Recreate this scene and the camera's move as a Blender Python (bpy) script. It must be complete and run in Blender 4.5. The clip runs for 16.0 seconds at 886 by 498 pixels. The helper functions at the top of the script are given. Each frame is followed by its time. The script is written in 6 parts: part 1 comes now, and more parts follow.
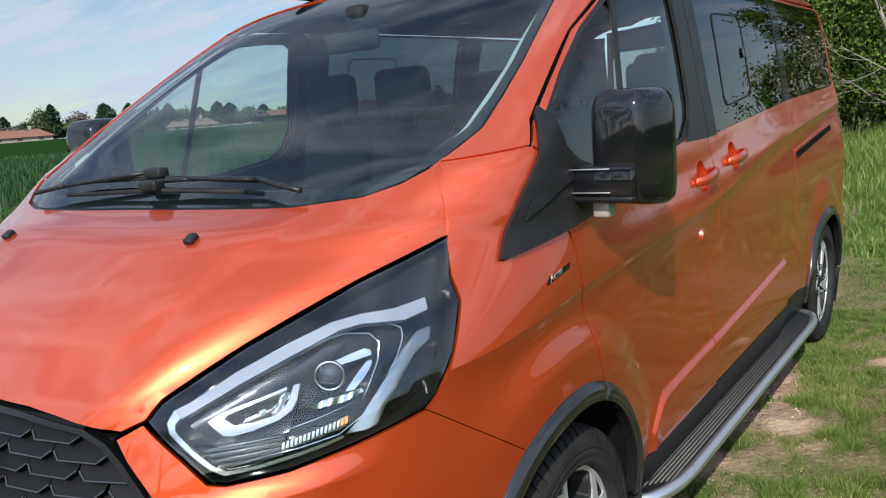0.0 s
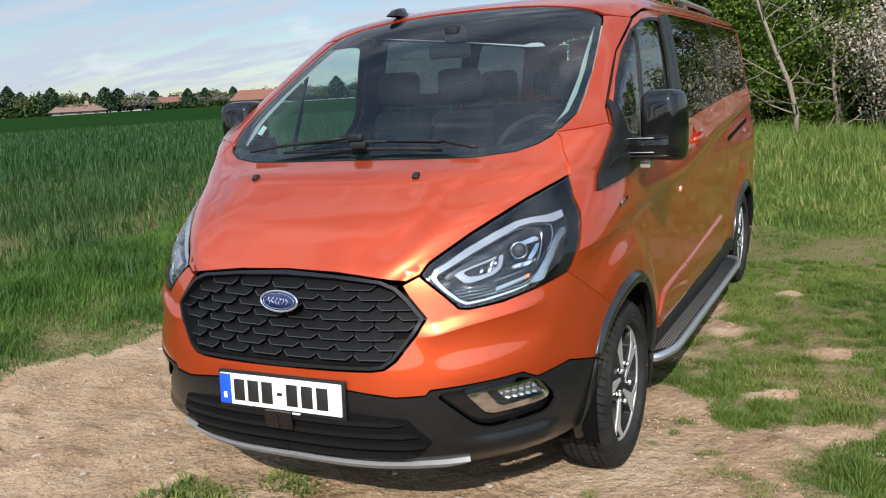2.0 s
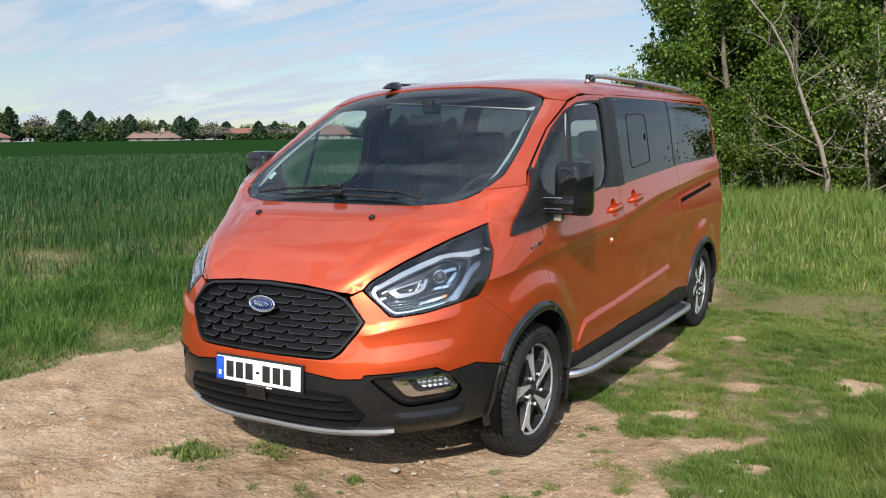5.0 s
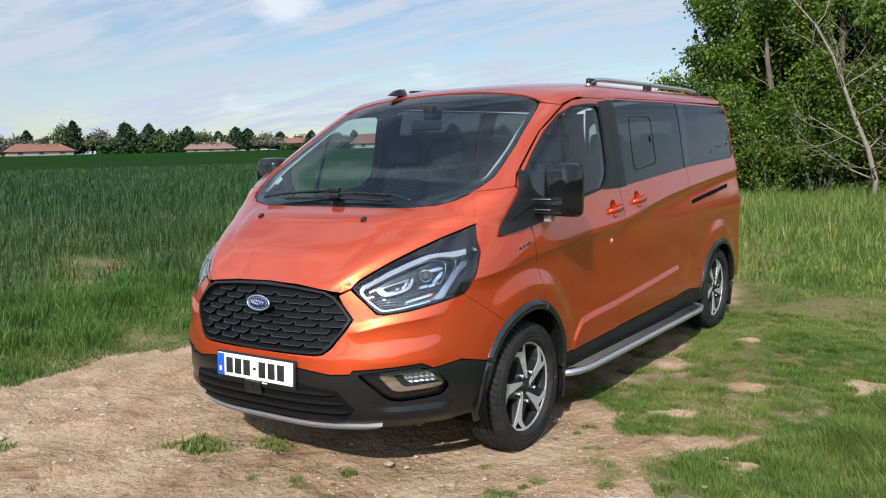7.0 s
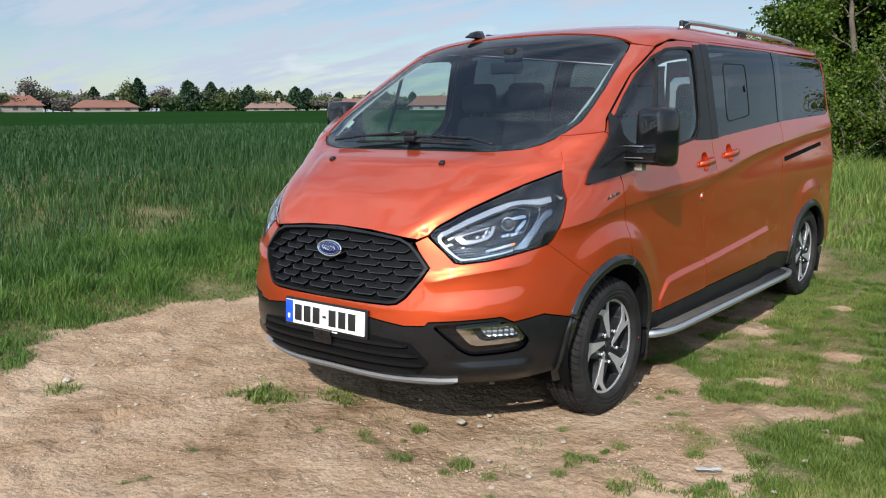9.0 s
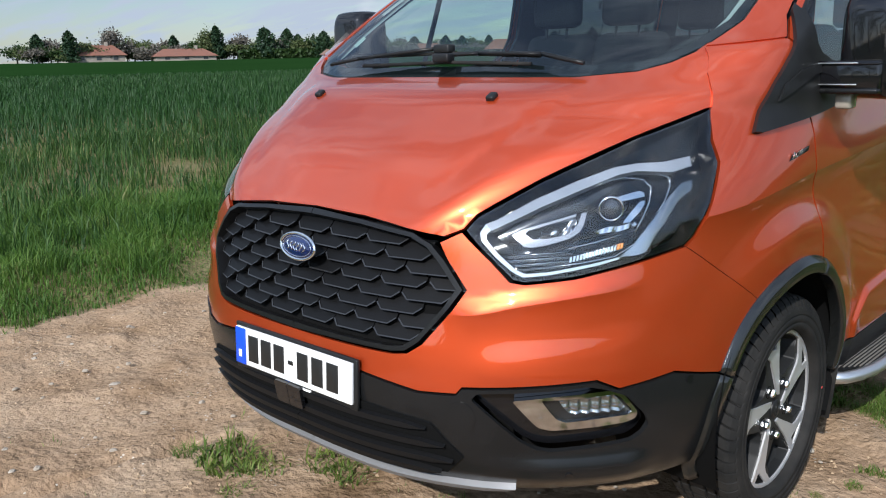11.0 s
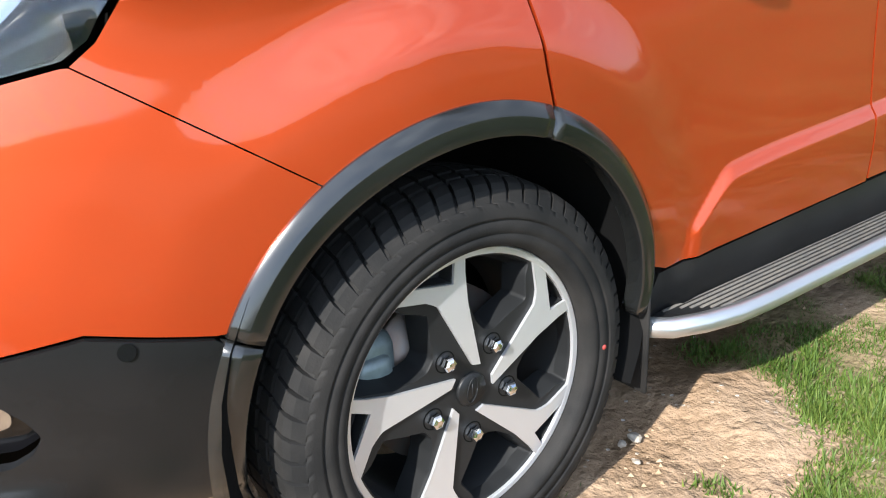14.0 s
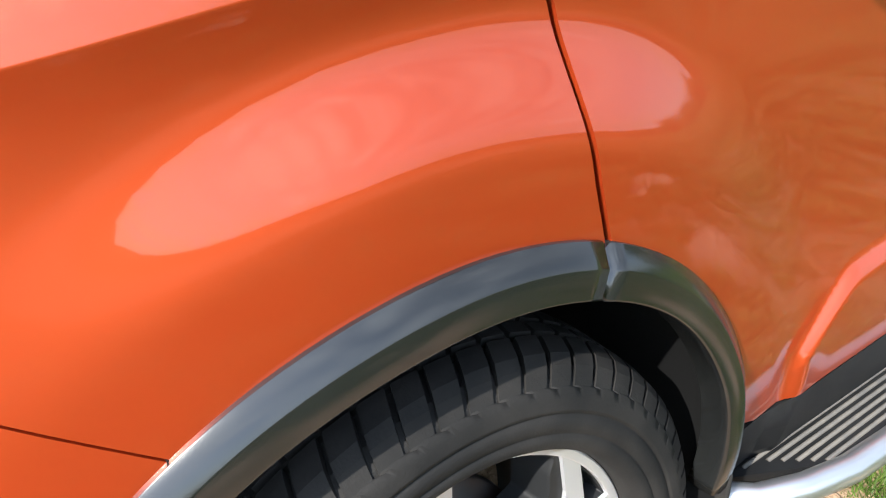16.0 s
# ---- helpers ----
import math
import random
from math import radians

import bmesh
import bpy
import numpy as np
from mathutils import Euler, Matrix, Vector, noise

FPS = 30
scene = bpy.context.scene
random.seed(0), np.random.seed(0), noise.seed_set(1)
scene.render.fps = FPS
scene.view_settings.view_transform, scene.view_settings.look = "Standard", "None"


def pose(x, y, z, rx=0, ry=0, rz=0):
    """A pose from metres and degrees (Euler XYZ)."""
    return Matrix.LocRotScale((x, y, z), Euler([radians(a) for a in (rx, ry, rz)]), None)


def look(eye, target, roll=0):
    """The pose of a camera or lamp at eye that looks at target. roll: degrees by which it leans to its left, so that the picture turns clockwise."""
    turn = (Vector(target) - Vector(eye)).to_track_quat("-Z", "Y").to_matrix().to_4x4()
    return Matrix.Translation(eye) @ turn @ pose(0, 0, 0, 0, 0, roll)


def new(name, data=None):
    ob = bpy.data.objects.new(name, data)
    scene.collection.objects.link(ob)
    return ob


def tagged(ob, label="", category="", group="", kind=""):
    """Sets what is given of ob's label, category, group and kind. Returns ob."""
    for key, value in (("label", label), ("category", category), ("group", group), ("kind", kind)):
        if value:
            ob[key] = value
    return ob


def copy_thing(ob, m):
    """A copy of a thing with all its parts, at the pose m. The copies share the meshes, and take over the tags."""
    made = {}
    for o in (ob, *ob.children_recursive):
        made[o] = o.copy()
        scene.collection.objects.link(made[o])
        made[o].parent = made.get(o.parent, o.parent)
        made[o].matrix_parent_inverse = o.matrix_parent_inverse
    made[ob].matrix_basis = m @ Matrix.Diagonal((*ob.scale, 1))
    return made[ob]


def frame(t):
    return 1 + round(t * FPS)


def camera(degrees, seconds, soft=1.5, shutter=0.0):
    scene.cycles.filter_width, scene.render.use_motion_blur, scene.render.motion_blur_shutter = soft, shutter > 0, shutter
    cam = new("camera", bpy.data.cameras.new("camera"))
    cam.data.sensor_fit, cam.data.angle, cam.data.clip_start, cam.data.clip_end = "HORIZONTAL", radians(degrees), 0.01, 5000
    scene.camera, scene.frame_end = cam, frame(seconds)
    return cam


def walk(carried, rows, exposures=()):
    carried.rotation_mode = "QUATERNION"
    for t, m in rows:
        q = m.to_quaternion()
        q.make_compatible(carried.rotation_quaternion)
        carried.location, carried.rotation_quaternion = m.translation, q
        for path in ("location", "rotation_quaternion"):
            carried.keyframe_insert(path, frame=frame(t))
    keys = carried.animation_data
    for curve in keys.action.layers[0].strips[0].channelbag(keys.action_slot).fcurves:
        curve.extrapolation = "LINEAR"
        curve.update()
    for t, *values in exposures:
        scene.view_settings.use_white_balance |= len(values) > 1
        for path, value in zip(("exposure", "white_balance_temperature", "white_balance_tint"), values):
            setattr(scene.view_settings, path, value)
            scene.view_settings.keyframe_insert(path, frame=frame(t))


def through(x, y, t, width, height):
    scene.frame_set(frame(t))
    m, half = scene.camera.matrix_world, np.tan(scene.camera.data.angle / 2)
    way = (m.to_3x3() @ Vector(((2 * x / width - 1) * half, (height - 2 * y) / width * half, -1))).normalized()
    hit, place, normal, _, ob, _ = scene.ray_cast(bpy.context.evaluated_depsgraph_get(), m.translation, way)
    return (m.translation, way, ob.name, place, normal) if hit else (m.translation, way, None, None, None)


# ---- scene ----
import mathutils
cam = camera(56.0, 16.0, soft=1.1)
PATH = [
    (0, (1.896, -1.813, 1.478), (0.758, -0.201, 1.151), -4.6),
    (0.5, (1.758, -2.174, 1.469), (0.817, -0.451, 1.089), -7.2),
    (1, (1.753, -2.589, 1.484), (0.845, -0.844, 1.12), -4.7),
    (1.5, (1.809, -2.997, 1.498), (0.884, -1.26, 1.141), -4.8),
    (2, (1.88, -3.314, 1.526), (0.959, -1.577, 1.163), -3.4),
    (2.5, (2.09, -3.553, 1.539), (1.131, -1.833, 1.19), -2.5),
    (3, (2.209, -3.721, 1.55), (1.241, -2.003, 1.217), -2.0),
    (3.5, (2.375, -3.795, 1.539), (1.365, -2.103, 1.2), -0.6),
    (4, (2.598, -3.778, 1.564), (1.494, -2.152, 1.195), -0.2),
    (4.5, (2.718, -3.887, 1.601), (1.63, -2.236, 1.302), -0.7),
    (5, (2.829, -3.932, 1.616), (1.783, -2.248, 1.355), -0.6),
    (7.5, (3.207, -3.857, 1.586), (2.029, -2.26, 1.339), -1.7),
    (8, (3.212, -3.852, 1.578), (2.021, -2.267, 1.315), -1.8),
    (8.5, (3.162, -3.854, 1.557), (1.952, -2.287, 1.273), -1.1),
    (9, (2.926, -3.749, 1.481), (1.676, -2.223, 1.156), -0.4),
    (9.2, (2.773, -3.644, 1.442), (1.519, -2.124, 1.098), -0.5),
    (11.3, (1.87, -2.116, 1.318), (0.464, -0.776, 0.844), -0.7),
    (11.5, (1.919, -1.94, 1.3), (0.488, -0.631, 0.813), -0.2),
    (12, (1.997, -1.483, 1.298), (0.547, -0.201, 0.795), -0.3),
    (12.5, (1.903, -1.065, 1.255), (0.47, 0.226, 0.728), -0.9),
    (13, (1.844, -0.767, 1.119), (0.34, 0.393, 0.491), -1.4),
    (13.5, (1.849, -0.725, 1.007), (0.338, 0.369, 0.287), -1.5),
    (14, (1.9, -0.729, 0.987), (0.387, 0.375, 0.282), -3.1),
    (14.5, (1.927, -0.684, 1.069), (0.412, 0.42, 0.372), -3.2),
    (15, (1.749, -0.582, 1.091), (0.237, 0.504, 0.36), -2.7),
    (15.5, (1.476, -0.403, 1.056), (-0.045, 0.621, 0.256), -3.3),
    (16, (1.447, -0.343, 1.046), (-0.027, 0.706, 0.194), -3.2),
]
walk(cam, [(t, look(eye, target, roll)) for t, eye, target, roll in PATH],
     exposures=[(0, 0.30, 6200), (3, 0.30, 6450), (5, 0.35, 6450), (8, 0.30, 6250), (9, 0.25, 6250), (11.3, 0.10, 6050), (12.3, 0.27, 6050), (13.2, 0.82, 6200), (14.5, 1.25, 6200), (16, 1.35, 6300)])

# ---- sky and sun ----
SUN = Vector((0.23, -0.61, 0.45)).normalized()
world = bpy.data.worlds.new("sky")
scene.world = world
world.use_nodes = True
wn, wl = world.node_tree.nodes, world.node_tree.links
sky = wn.new("ShaderNodeTexSky")
sky.sky_type, sky.sun_disc = "NISHITA", False
sky.dust_density, sky.ozone_density = 0.4, 2.5
sky.sun_elevation, sky.sun_rotation = math.asin(SUN.z), math.atan2(SUN.x, SUN.y)
# thin broken cloud over the whole sky
way = wn.new("ShaderNodeTexCoord").outputs["Generated"]
split = wn.new("ShaderNodeSeparateXYZ")
wl.new(way, split.inputs[0])
lift = wn.new("ShaderNodeMath")
lift.operation, lift.inputs[1].default_value = "ADD", 0.16
wl.new(split.outputs[2], lift.inputs[0])
over = wn.new("ShaderNodeMath")
over.operation, over.inputs[1].default_value = "MAXIMUM", 0.05
wl.new(lift.outputs[0], over.inputs[0])
flat = wn.new("ShaderNodeVectorMath")
flat.operation = "DIVIDE"
wl.new(way, flat.inputs[0])
wl.new(over.outputs[0], flat.inputs[1])
puff = wn.new("ShaderNodeTexNoise")
puff.inputs["Scale"].default_value, puff.inputs["Detail"].default_value, puff.inputs["Roughness"].default_value, puff.inputs["Distortion"].default_value = 1.3, 9, 0.58, 0.35
wl.new(flat.outputs[0], puff.inputs["Vector"])
# long wisps drawn out by the wind
drawn = wn.new("ShaderNodeMapping")
drawn.inputs["Rotation"].default_value, drawn.inputs["Scale"].default_value = (0, 0, radians(35)), (1.1, 4.2, 1.0)
wl.new(flat.outputs[0], drawn.inputs["Vector"])
wisp = wn.new("ShaderNodeTexNoise")
wisp.inputs["Scale"].default_value, wisp.inputs["Detail"].default_value, wisp.inputs["Roughness"].default_value, wisp.inputs["Distortion"].default_value = 1.5, 7, 0.55, 0.6
wl.new(drawn.outputs[0], wisp.inputs["Vector"])
both = wn.new("ShaderNodeMath")
both.operation, both.inputs[1].default_value = "MULTIPLY_ADD", 0.75
wl.new(wisp.outputs["Fac"], both.inputs[0])
half = wn.new("ShaderNodeMath")
half.operation, half.inputs[1].default_value = "MULTIPLY", 0.5
wl.new(puff.outputs["Fac"], half.inputs[0])
wl.new(half.outputs[0], both.inputs[2])
cover = wn.new("ShaderNodeMapRange")
cover.inputs[1].default_value, cover.inputs[2].default_value, cover.inputs[3].default_value, cover.inputs[4].default_value = 0.54, 0.73, 0.13, 1.0
wl.new(both.outputs[0], cover.inputs[0])
cloud = wn.new("ShaderNodeMix")
cloud.data_type = "RGBA"
cloud.inputs[7].default_value = (5.8, 6.5, 7.5, 1)
wl.new(cover.outputs[0], cloud.inputs[0])
wl.new(sky.outputs[0], cloud.inputs[6])
# small heaped clouds
heap = wn.new("ShaderNodeMapping")
heap.inputs["Scale"].default_value = (1, 1, 2.6)
wl.new(way, heap.inputs["Vector"])
lump = wn.new("ShaderNodeTexNoise")
lump.inputs["Scale"].default_value, lump.inputs["Detail"].default_value, lump.inputs["Roughness"].default_value = 5.2, 6, 0.5
wl.new(heap.outputs[0], lump.inputs["Vector"])
heaped = wn.new("ShaderNodeMapRange")
heaped.inputs[1].default_value, heaped.inputs[2].default_value, heaped.inputs[4].default_value = 0.61, 0.70, 0.85
wl.new(lump.outputs["Fac"], heaped.inputs[0])
white = wn.new("ShaderNodeMix")
white.data_type = "RGBA"
white.inputs[7].default_value = (8.2, 8.5, 8.9, 1)
wl.new(heaped.outputs[0], white.inputs[0])
wl.new(cloud.outputs[2], white.inputs[6])
# cloud and haze shine more strongly around the sun
toward = wn.new("ShaderNodeVectorMath")
toward.operation, toward.inputs[1].default_value = "DOT_PRODUCT", SUN
wl.new(way, toward.inputs[0])
shine = wn.new("ShaderNodeMapRange")
shine.inputs[1].default_value, shine.inputs[2].default_value, shine.inputs[3].default_value, shine.inputs[4].default_value = -0.2, 1.0, 1.0, 2.7
wl.new(toward.outputs["Value"], shine.inputs[0])
glow = wn.new("ShaderNodeVectorMath")
glow.operation = "SCALE"
wl.new(white.outputs[2], glow.inputs[0])
wl.new(shine.outputs[0], glow.inputs["Scale"])
wl.new(glow.outputs[0], wn["Background"].inputs[0])
wn["Background"].inputs[1].default_value = 0.084
lamp = bpy.data.lights.new("sun", "SUN")
lamp.energy, lamp.angle, lamp.color = 5.0, radians(0.6), (1.0, 0.95, 0.87)
sun = new("sun", lamp)
sun.rotation_euler = SUN.to_track_quat("Z", "Y").to_euler()

# ---- materials ----
def material(name, colour, rough=0.5, metal=0.0, coat=0.0, bump=None, vary=None, spec=0.5, emit=None):
    """bump: (scale, strength, distance); vary: (scale, amount, other colour)."""
    m = bpy.data.materials.new(name)
    m.use_nodes = True
    n, l = m.node_tree.nodes, m.node_tree.links
    b = n["Principled BSDF"]
    b.inputs["Base Color"].default_value = (*colour, 1)
    b.inputs["Roughness"].default_value = rough
    b.inputs["Metallic"].default_value = metal
    b.inputs["Specular IOR Level"].default_value = spec
    b.inputs["Coat Weight"].default_value = coat
    b.inputs["Coat Roughness"].default_value, b.inputs["Coat IOR"].default_value = 0.03, 1.55
    pos = n.new("ShaderNodeNewGeometry").outputs["Position"]
    if vary:
        scale, amount, other = vary
        t = n.new("ShaderNodeTexNoise")
        t.inputs["Scale"].default_value, t.inputs["Detail"].default_value = scale, 6
        l.new(pos, t.inputs["Vector"])
        r = n.new("ShaderNodeMapRange")
        r.inputs[1].default_value, r.inputs[2].default_value, r.inputs[4].default_value = 0.35, 0.7, amount
        l.new(t.outputs["Fac"], r.inputs[0])
        x = n.new("ShaderNodeMix")
        x.data_type = "RGBA"
        x.inputs[6].default_value, x.inputs[7].default_value = (*colour, 1), (*other, 1)
        l.new(r.outputs[0], x.inputs[0])
        l.new(x.outputs[2], b.inputs["Base Color"])
    if bump:
        scale, strength, distance = bump
        t = n.new("ShaderNodeTexNoise")
        t.inputs["Scale"].default_value, t.inputs["Detail"].default_value = scale, 8
        l.new(pos, t.inputs["Vector"])
        u = n.new("ShaderNodeBump")
        u.inputs["Strength"].default_value, u.inputs["Distance"].default_value = strength, distance
        l.new(t.outputs["Fac"], u.inputs["Height"])
        l.new(u.outputs[0], b.inputs["Normal"])
    return m


def glass_material(name, tint, ior=1.5, rough=0.0):
    m = bpy.data.materials.new(name)
    m.use_nodes = True
    n, l = m.node_tree.nodes, m.node_tree.links
    n.remove(n["Principled BSDF"])
    clear, gloss, mix = n.new("ShaderNodeBsdfTransparent"), n.new("ShaderNodeBsdfGlossy"), n.new("ShaderNodeMixShader")
    clear.inputs[0].default_value = (*tint, 1)
    gloss.inputs["Roughness"].default_value = rough
    face, power, add = n.new("ShaderNodeLayerWeight"), n.new("ShaderNodeMath"), n.new("ShaderNodeMath")
    face.inputs[0].default_value = 0.5
    power.operation, power.inputs[1].default_value = "POWER", 5
    base = 2 * ((ior - 1) / (ior + 1)) ** 2
    add.operation, add.inputs[1].default_value, add.inputs[2].default_value = "MULTIPLY_ADD", 1 - base, base
    l.new(face.outputs["Facing"], power.inputs[0])
    l.new(power.outputs[0], add.inputs[0])
    l.new(add.outputs[0], mix.inputs[0])
    l.new(clear.outputs[0], mix.inputs[1])
    l.new(gloss.outputs[0], mix.inputs[2])
    l.new(mix.outputs[0], n["Material Output"].inputs[0])
    return m


PAINT = material("orange_paint", (0.60, 0.070, 0.014), 0.39, 0.72, 1.0, bump=(900, 0.04, 0.001), vary=(3.0, 0.25, (0.46, 0.053, 0.009)))
PLASTIC = material("black_plastic", (0.009, 0.0092, 0.0096), 0.40, spec=0.28, bump=(700, 0.15, 0.001), vary=(9, 0.5, (0.020, 0.020, 0.020)))
GLOSSBLACK = material("gloss_black", (0.006, 0.006, 0.007), 0.06)
RUBBER = material("rubber", (0.011, 0.0108, 0.0105), 0.78, spec=0.2, bump=(300, 0.2, 0.002), vary=(14, 0.6, (0.032, 0.029, 0.026)))
CHROME = material("chrome", (0.75, 0.76, 0.78), 0.08, 1.0)
SILVER = material("brushed_aluminium", (0.58, 0.59, 0.60), 0.30, 0.9, bump=(500, 0.05, 0.001))
ALLOY = material("machined_alloy", (0.62, 0.62, 0.63), 0.38, 0.65, bump=(800, 0.05, 0.001))
CLADDING = material("arch_cladding_plastic", (0.008, 0.0085, 0.0085), 0.17, spec=0.7, bump=(500, 0.05, 0.001), vary=(9, 0.5, (0.020, 0.021, 0.020)))
DARKALLOY = material("dark_alloy", (0.011, 0.0115, 0.012), 0.5, 0.0, spec=0.3, bump=(600, 0.1, 0.001))
CAVITY = material("wheelhouse_liner", (0.005, 0.005, 0.005), 0.95, spec=0.08, bump=(60, 0.3, 0.003))
WINDSCREEN = glass_material("windscreen_glass", (0.74, 0.88, 0.87), 1.6)
DOORGLASS = glass_material("door_glass", (0.82, 0.92, 0.91))
PRIVACY = glass_material("privacy_glass", (0.09, 0.105, 0.115), 1.47)
REARGLASS = glass_material("rear_glass", (0.42, 0.46, 0.47), 1.5)
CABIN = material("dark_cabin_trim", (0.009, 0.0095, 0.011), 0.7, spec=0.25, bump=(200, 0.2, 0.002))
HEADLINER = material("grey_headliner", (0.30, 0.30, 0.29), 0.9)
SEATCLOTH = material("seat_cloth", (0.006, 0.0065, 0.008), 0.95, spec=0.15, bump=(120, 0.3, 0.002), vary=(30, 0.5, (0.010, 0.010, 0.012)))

# ---- geometry helpers ----
def mesh_object(name, bm, mat, parent=None, label="", smooth=True, weld=0.0):
    if weld:
        bmesh.ops.remove_doubles(bm, verts=bm.verts, dist=weld)
    me = bpy.data.meshes.new(name)
    bm.to_mesh(me)
    bm.free()
    for one in mat if isinstance(mat, (list, tuple)) else [mat]:
        me.materials.append(one)
    if smooth is not None:
        for f in me.polygons:
            f.use_smooth = smooth
    if "nv" in me.attributes:
        want = np.empty(len(me.vertices) * 3, np.float32)
        me.attributes["nv"].data.foreach_get("vector", want)
        want = want.reshape(-1, 3)
        loops = []
        for f in me.polygons:
            q = np.array(f.normal)
            ids = list(f.vertices)
            whole = all(np.dot(want[i], q) > 0.6 for i in ids)
            loops += [tuple(want[i]) if whole else tuple(q) for i in ids]
        me.normals_split_custom_set(loops)
        me.attributes.remove(me.attributes["nv"])
    ob = new(name, me)
    if parent is not None:
        ob.parent = parent
    if label:
        tagged(ob, label)
    return ob


def part(name, bm, mat, parent, label="", smooth=True, weld=0.0):
    return mesh_object(name, bm, mat, parent, label, smooth, weld)


def join_bm(target, other):
    """Adds the bmesh other to target."""
    vs = [target.verts.new(v.co) for v in other.verts]
    a, c = other.verts.layers.float_vector.get("nv"), target.verts.layers.float_vector.get("nv")
    if a and c:
        for v, w in zip(other.verts, vs):
            w[c] = v[a]
    other.verts.index_update()
    for f in other.faces:
        try:
            g = target.faces.new([vs[v.index] for v in f.verts])
            g.material_index = f.material_index
        except ValueError:
            continue
        g.smooth = f.smooth
    for e in other.edges:
        if not e.smooth:
            k = target.edges.get([vs[v.index] for v in e.verts])
            if k:
                k.smooth = False
    other.free()
    return target


def box_bm(lo, hi, bevel=0.0, segments=2):
    bm = bmesh.new()
    c = [(a + b) / 2 for a, b in zip(lo, hi)]
    bmesh.ops.create_cube(bm, size=1, matrix=Matrix.Translation(c) @ Matrix.Diagonal((*[b - a for a, b in zip(lo, hi)], 1)))
    if bevel:
        bmesh.ops.bevel(bm, geom=bm.edges[:], offset=bevel, segments=segments, profile=0.5, affect="EDGES")
    return bm


def lathe_bm(profile, steps=48, axis="X"):
    """Turns (axial, radius) points round the axis."""
    bm = bmesh.new()
    rings = []
    for i in range(steps):
        c, s = math.cos(2 * math.pi * i / steps), math.sin(2 * math.pi * i / steps)
        rings.append([bm.verts.new((a, r * c, r * s) if axis == "X" else (r * c, r * s, a)) for a, r in profile])
    for i in range(steps):
        p, q = rings[i], rings[(i + 1) % steps]
        for k in range(len(profile) - 1):
            bm.faces.new((p[k], p[k + 1], q[k + 1], q[k]))
    bmesh.ops.remove_doubles(bm, verts=bm.verts, dist=1e-5)
    bmesh.ops.recalc_face_normals(bm, faces=bm.faces)
    return bm


def tube_bm(points, radius, sides=8, taper=None, caps=True):
    """A tube along points; taper gives the end radius."""
    bm = bmesh.new()
    pts = [Vector(p) for p in points]
    n, rings, ref = len(pts), [], None
    for i, p in enumerate(pts):
        d = (pts[min(i + 1, n - 1)] - pts[max(i - 1, 0)]).normalized()
        ref = ref or (Vector((0, 0, 1)) if abs(d.z) < 0.9 else Vector((1, 0, 0)))
        u = d.cross(ref).normalized()
        v = u.cross(d)
        ref = v
        r = radius if taper is None else radius + (taper - radius) * i / max(1, n - 1)
        rings.append([bm.verts.new(p + u * r * math.cos(2 * math.pi * k / sides) + v * r * math.sin(2 * math.pi * k / sides)) for k in range(sides)])
    for a, b in zip(rings, rings[1:]):
        for k in range(sides):
            bm.faces.new((a[k], a[(k + 1) % sides], b[(k + 1) % sides], b[k]))
    if caps:
        bm.faces.new(rings[0][::-1])
        bm.faces.new(rings[-1])
    return bm


def curve(xs, ys):
    """A smooth monotone curve through a few stations."""
    xs, ys = np.array(xs, float), np.array(ys, float)
    d = np.diff(ys) / np.diff(xs)
    s = d[1:] + d[:-1]
    m = np.concatenate(([d[0]], np.where(d[1:] * d[:-1] > 0, 2 * d[1:] * d[:-1] / np.where(s == 0, 1, s), 0), [d[-1]]))

    def f(x):
        x = np.clip(np.asarray(x, float), xs[0], xs[-1])
        i = np.clip(np.searchsorted(xs, x) - 1, 0, len(xs) - 2)
        h = xs[i + 1] - xs[i]
        t = (x - xs[i]) / h
        return (ys[i] * (1 + 2 * t) * (1 - t) ** 2 + h * m[i] * t * (1 - t) ** 2
                + ys[i + 1] * t * t * (3 - 2 * t) + h * m[i + 1] * t * t * (t - 1))
    return f


def ease(lo, hi, x):
    t = np.clip((np.asarray(x, float) - lo) / (hi - lo), 0, 1)
    return t * t * (3 - 2 * t)


# ---- the van's skin: level slices with a rounded nose ----
HALF = curve((.18, .24, .30, .40, .52, .60, .85, 1.0, 1.15, 1.3, 1.45, 1.6, 1.75, 1.85, 1.90, 1.94, 1.975, 2.0, 2.02, 2.03),
             (.86, .92, .945, .962, .970, .970, .978, .980, .970, .952, .93, .905, .875, .852, .834, .806, .752, .68, .54, .25))
NOSE = curve((.18, .24, .30, .40, .50, .57, .70, .80, .90, .95, 1.0, 1.1, 1.18, 1.22, 1.3, 1.4, 1.5, 1.6, 1.7, 1.8, 1.88, 1.92, 1.95, 1.975, 2.0, 2.02, 2.03),
             (-.93, -.99, -1.03, -1.06, -1.07, -1.065, -1.04, -1.015, -.985, -.955, -.91, -.80, -.69, -.63, -.45, -.25, -.09, .07, .235, .41, .56, .65, .735, .835, 1.0, 1.25, 1.6))
REACH = curve((.18, 1.1, 1.18, 1.25, 1.3, 1.37, 1.5, 1.9, 2.0), (.96, .96, .92, .72, .54, .38, .35, .34, .6))
POWER, WHEELBASE, AXLE, ARCH = 2.4, 3.30, 0.335, 0.426
CREASE = curve((-.6, -.45, -.37, -.266, -.145, 0, .07, .62, 1.12, 1.4, 2.15, 4.3), (.918, .936, .944, .957, .974, .993, 1.0, 1.033, 1.062, 1.09, 1.20, 1.36))
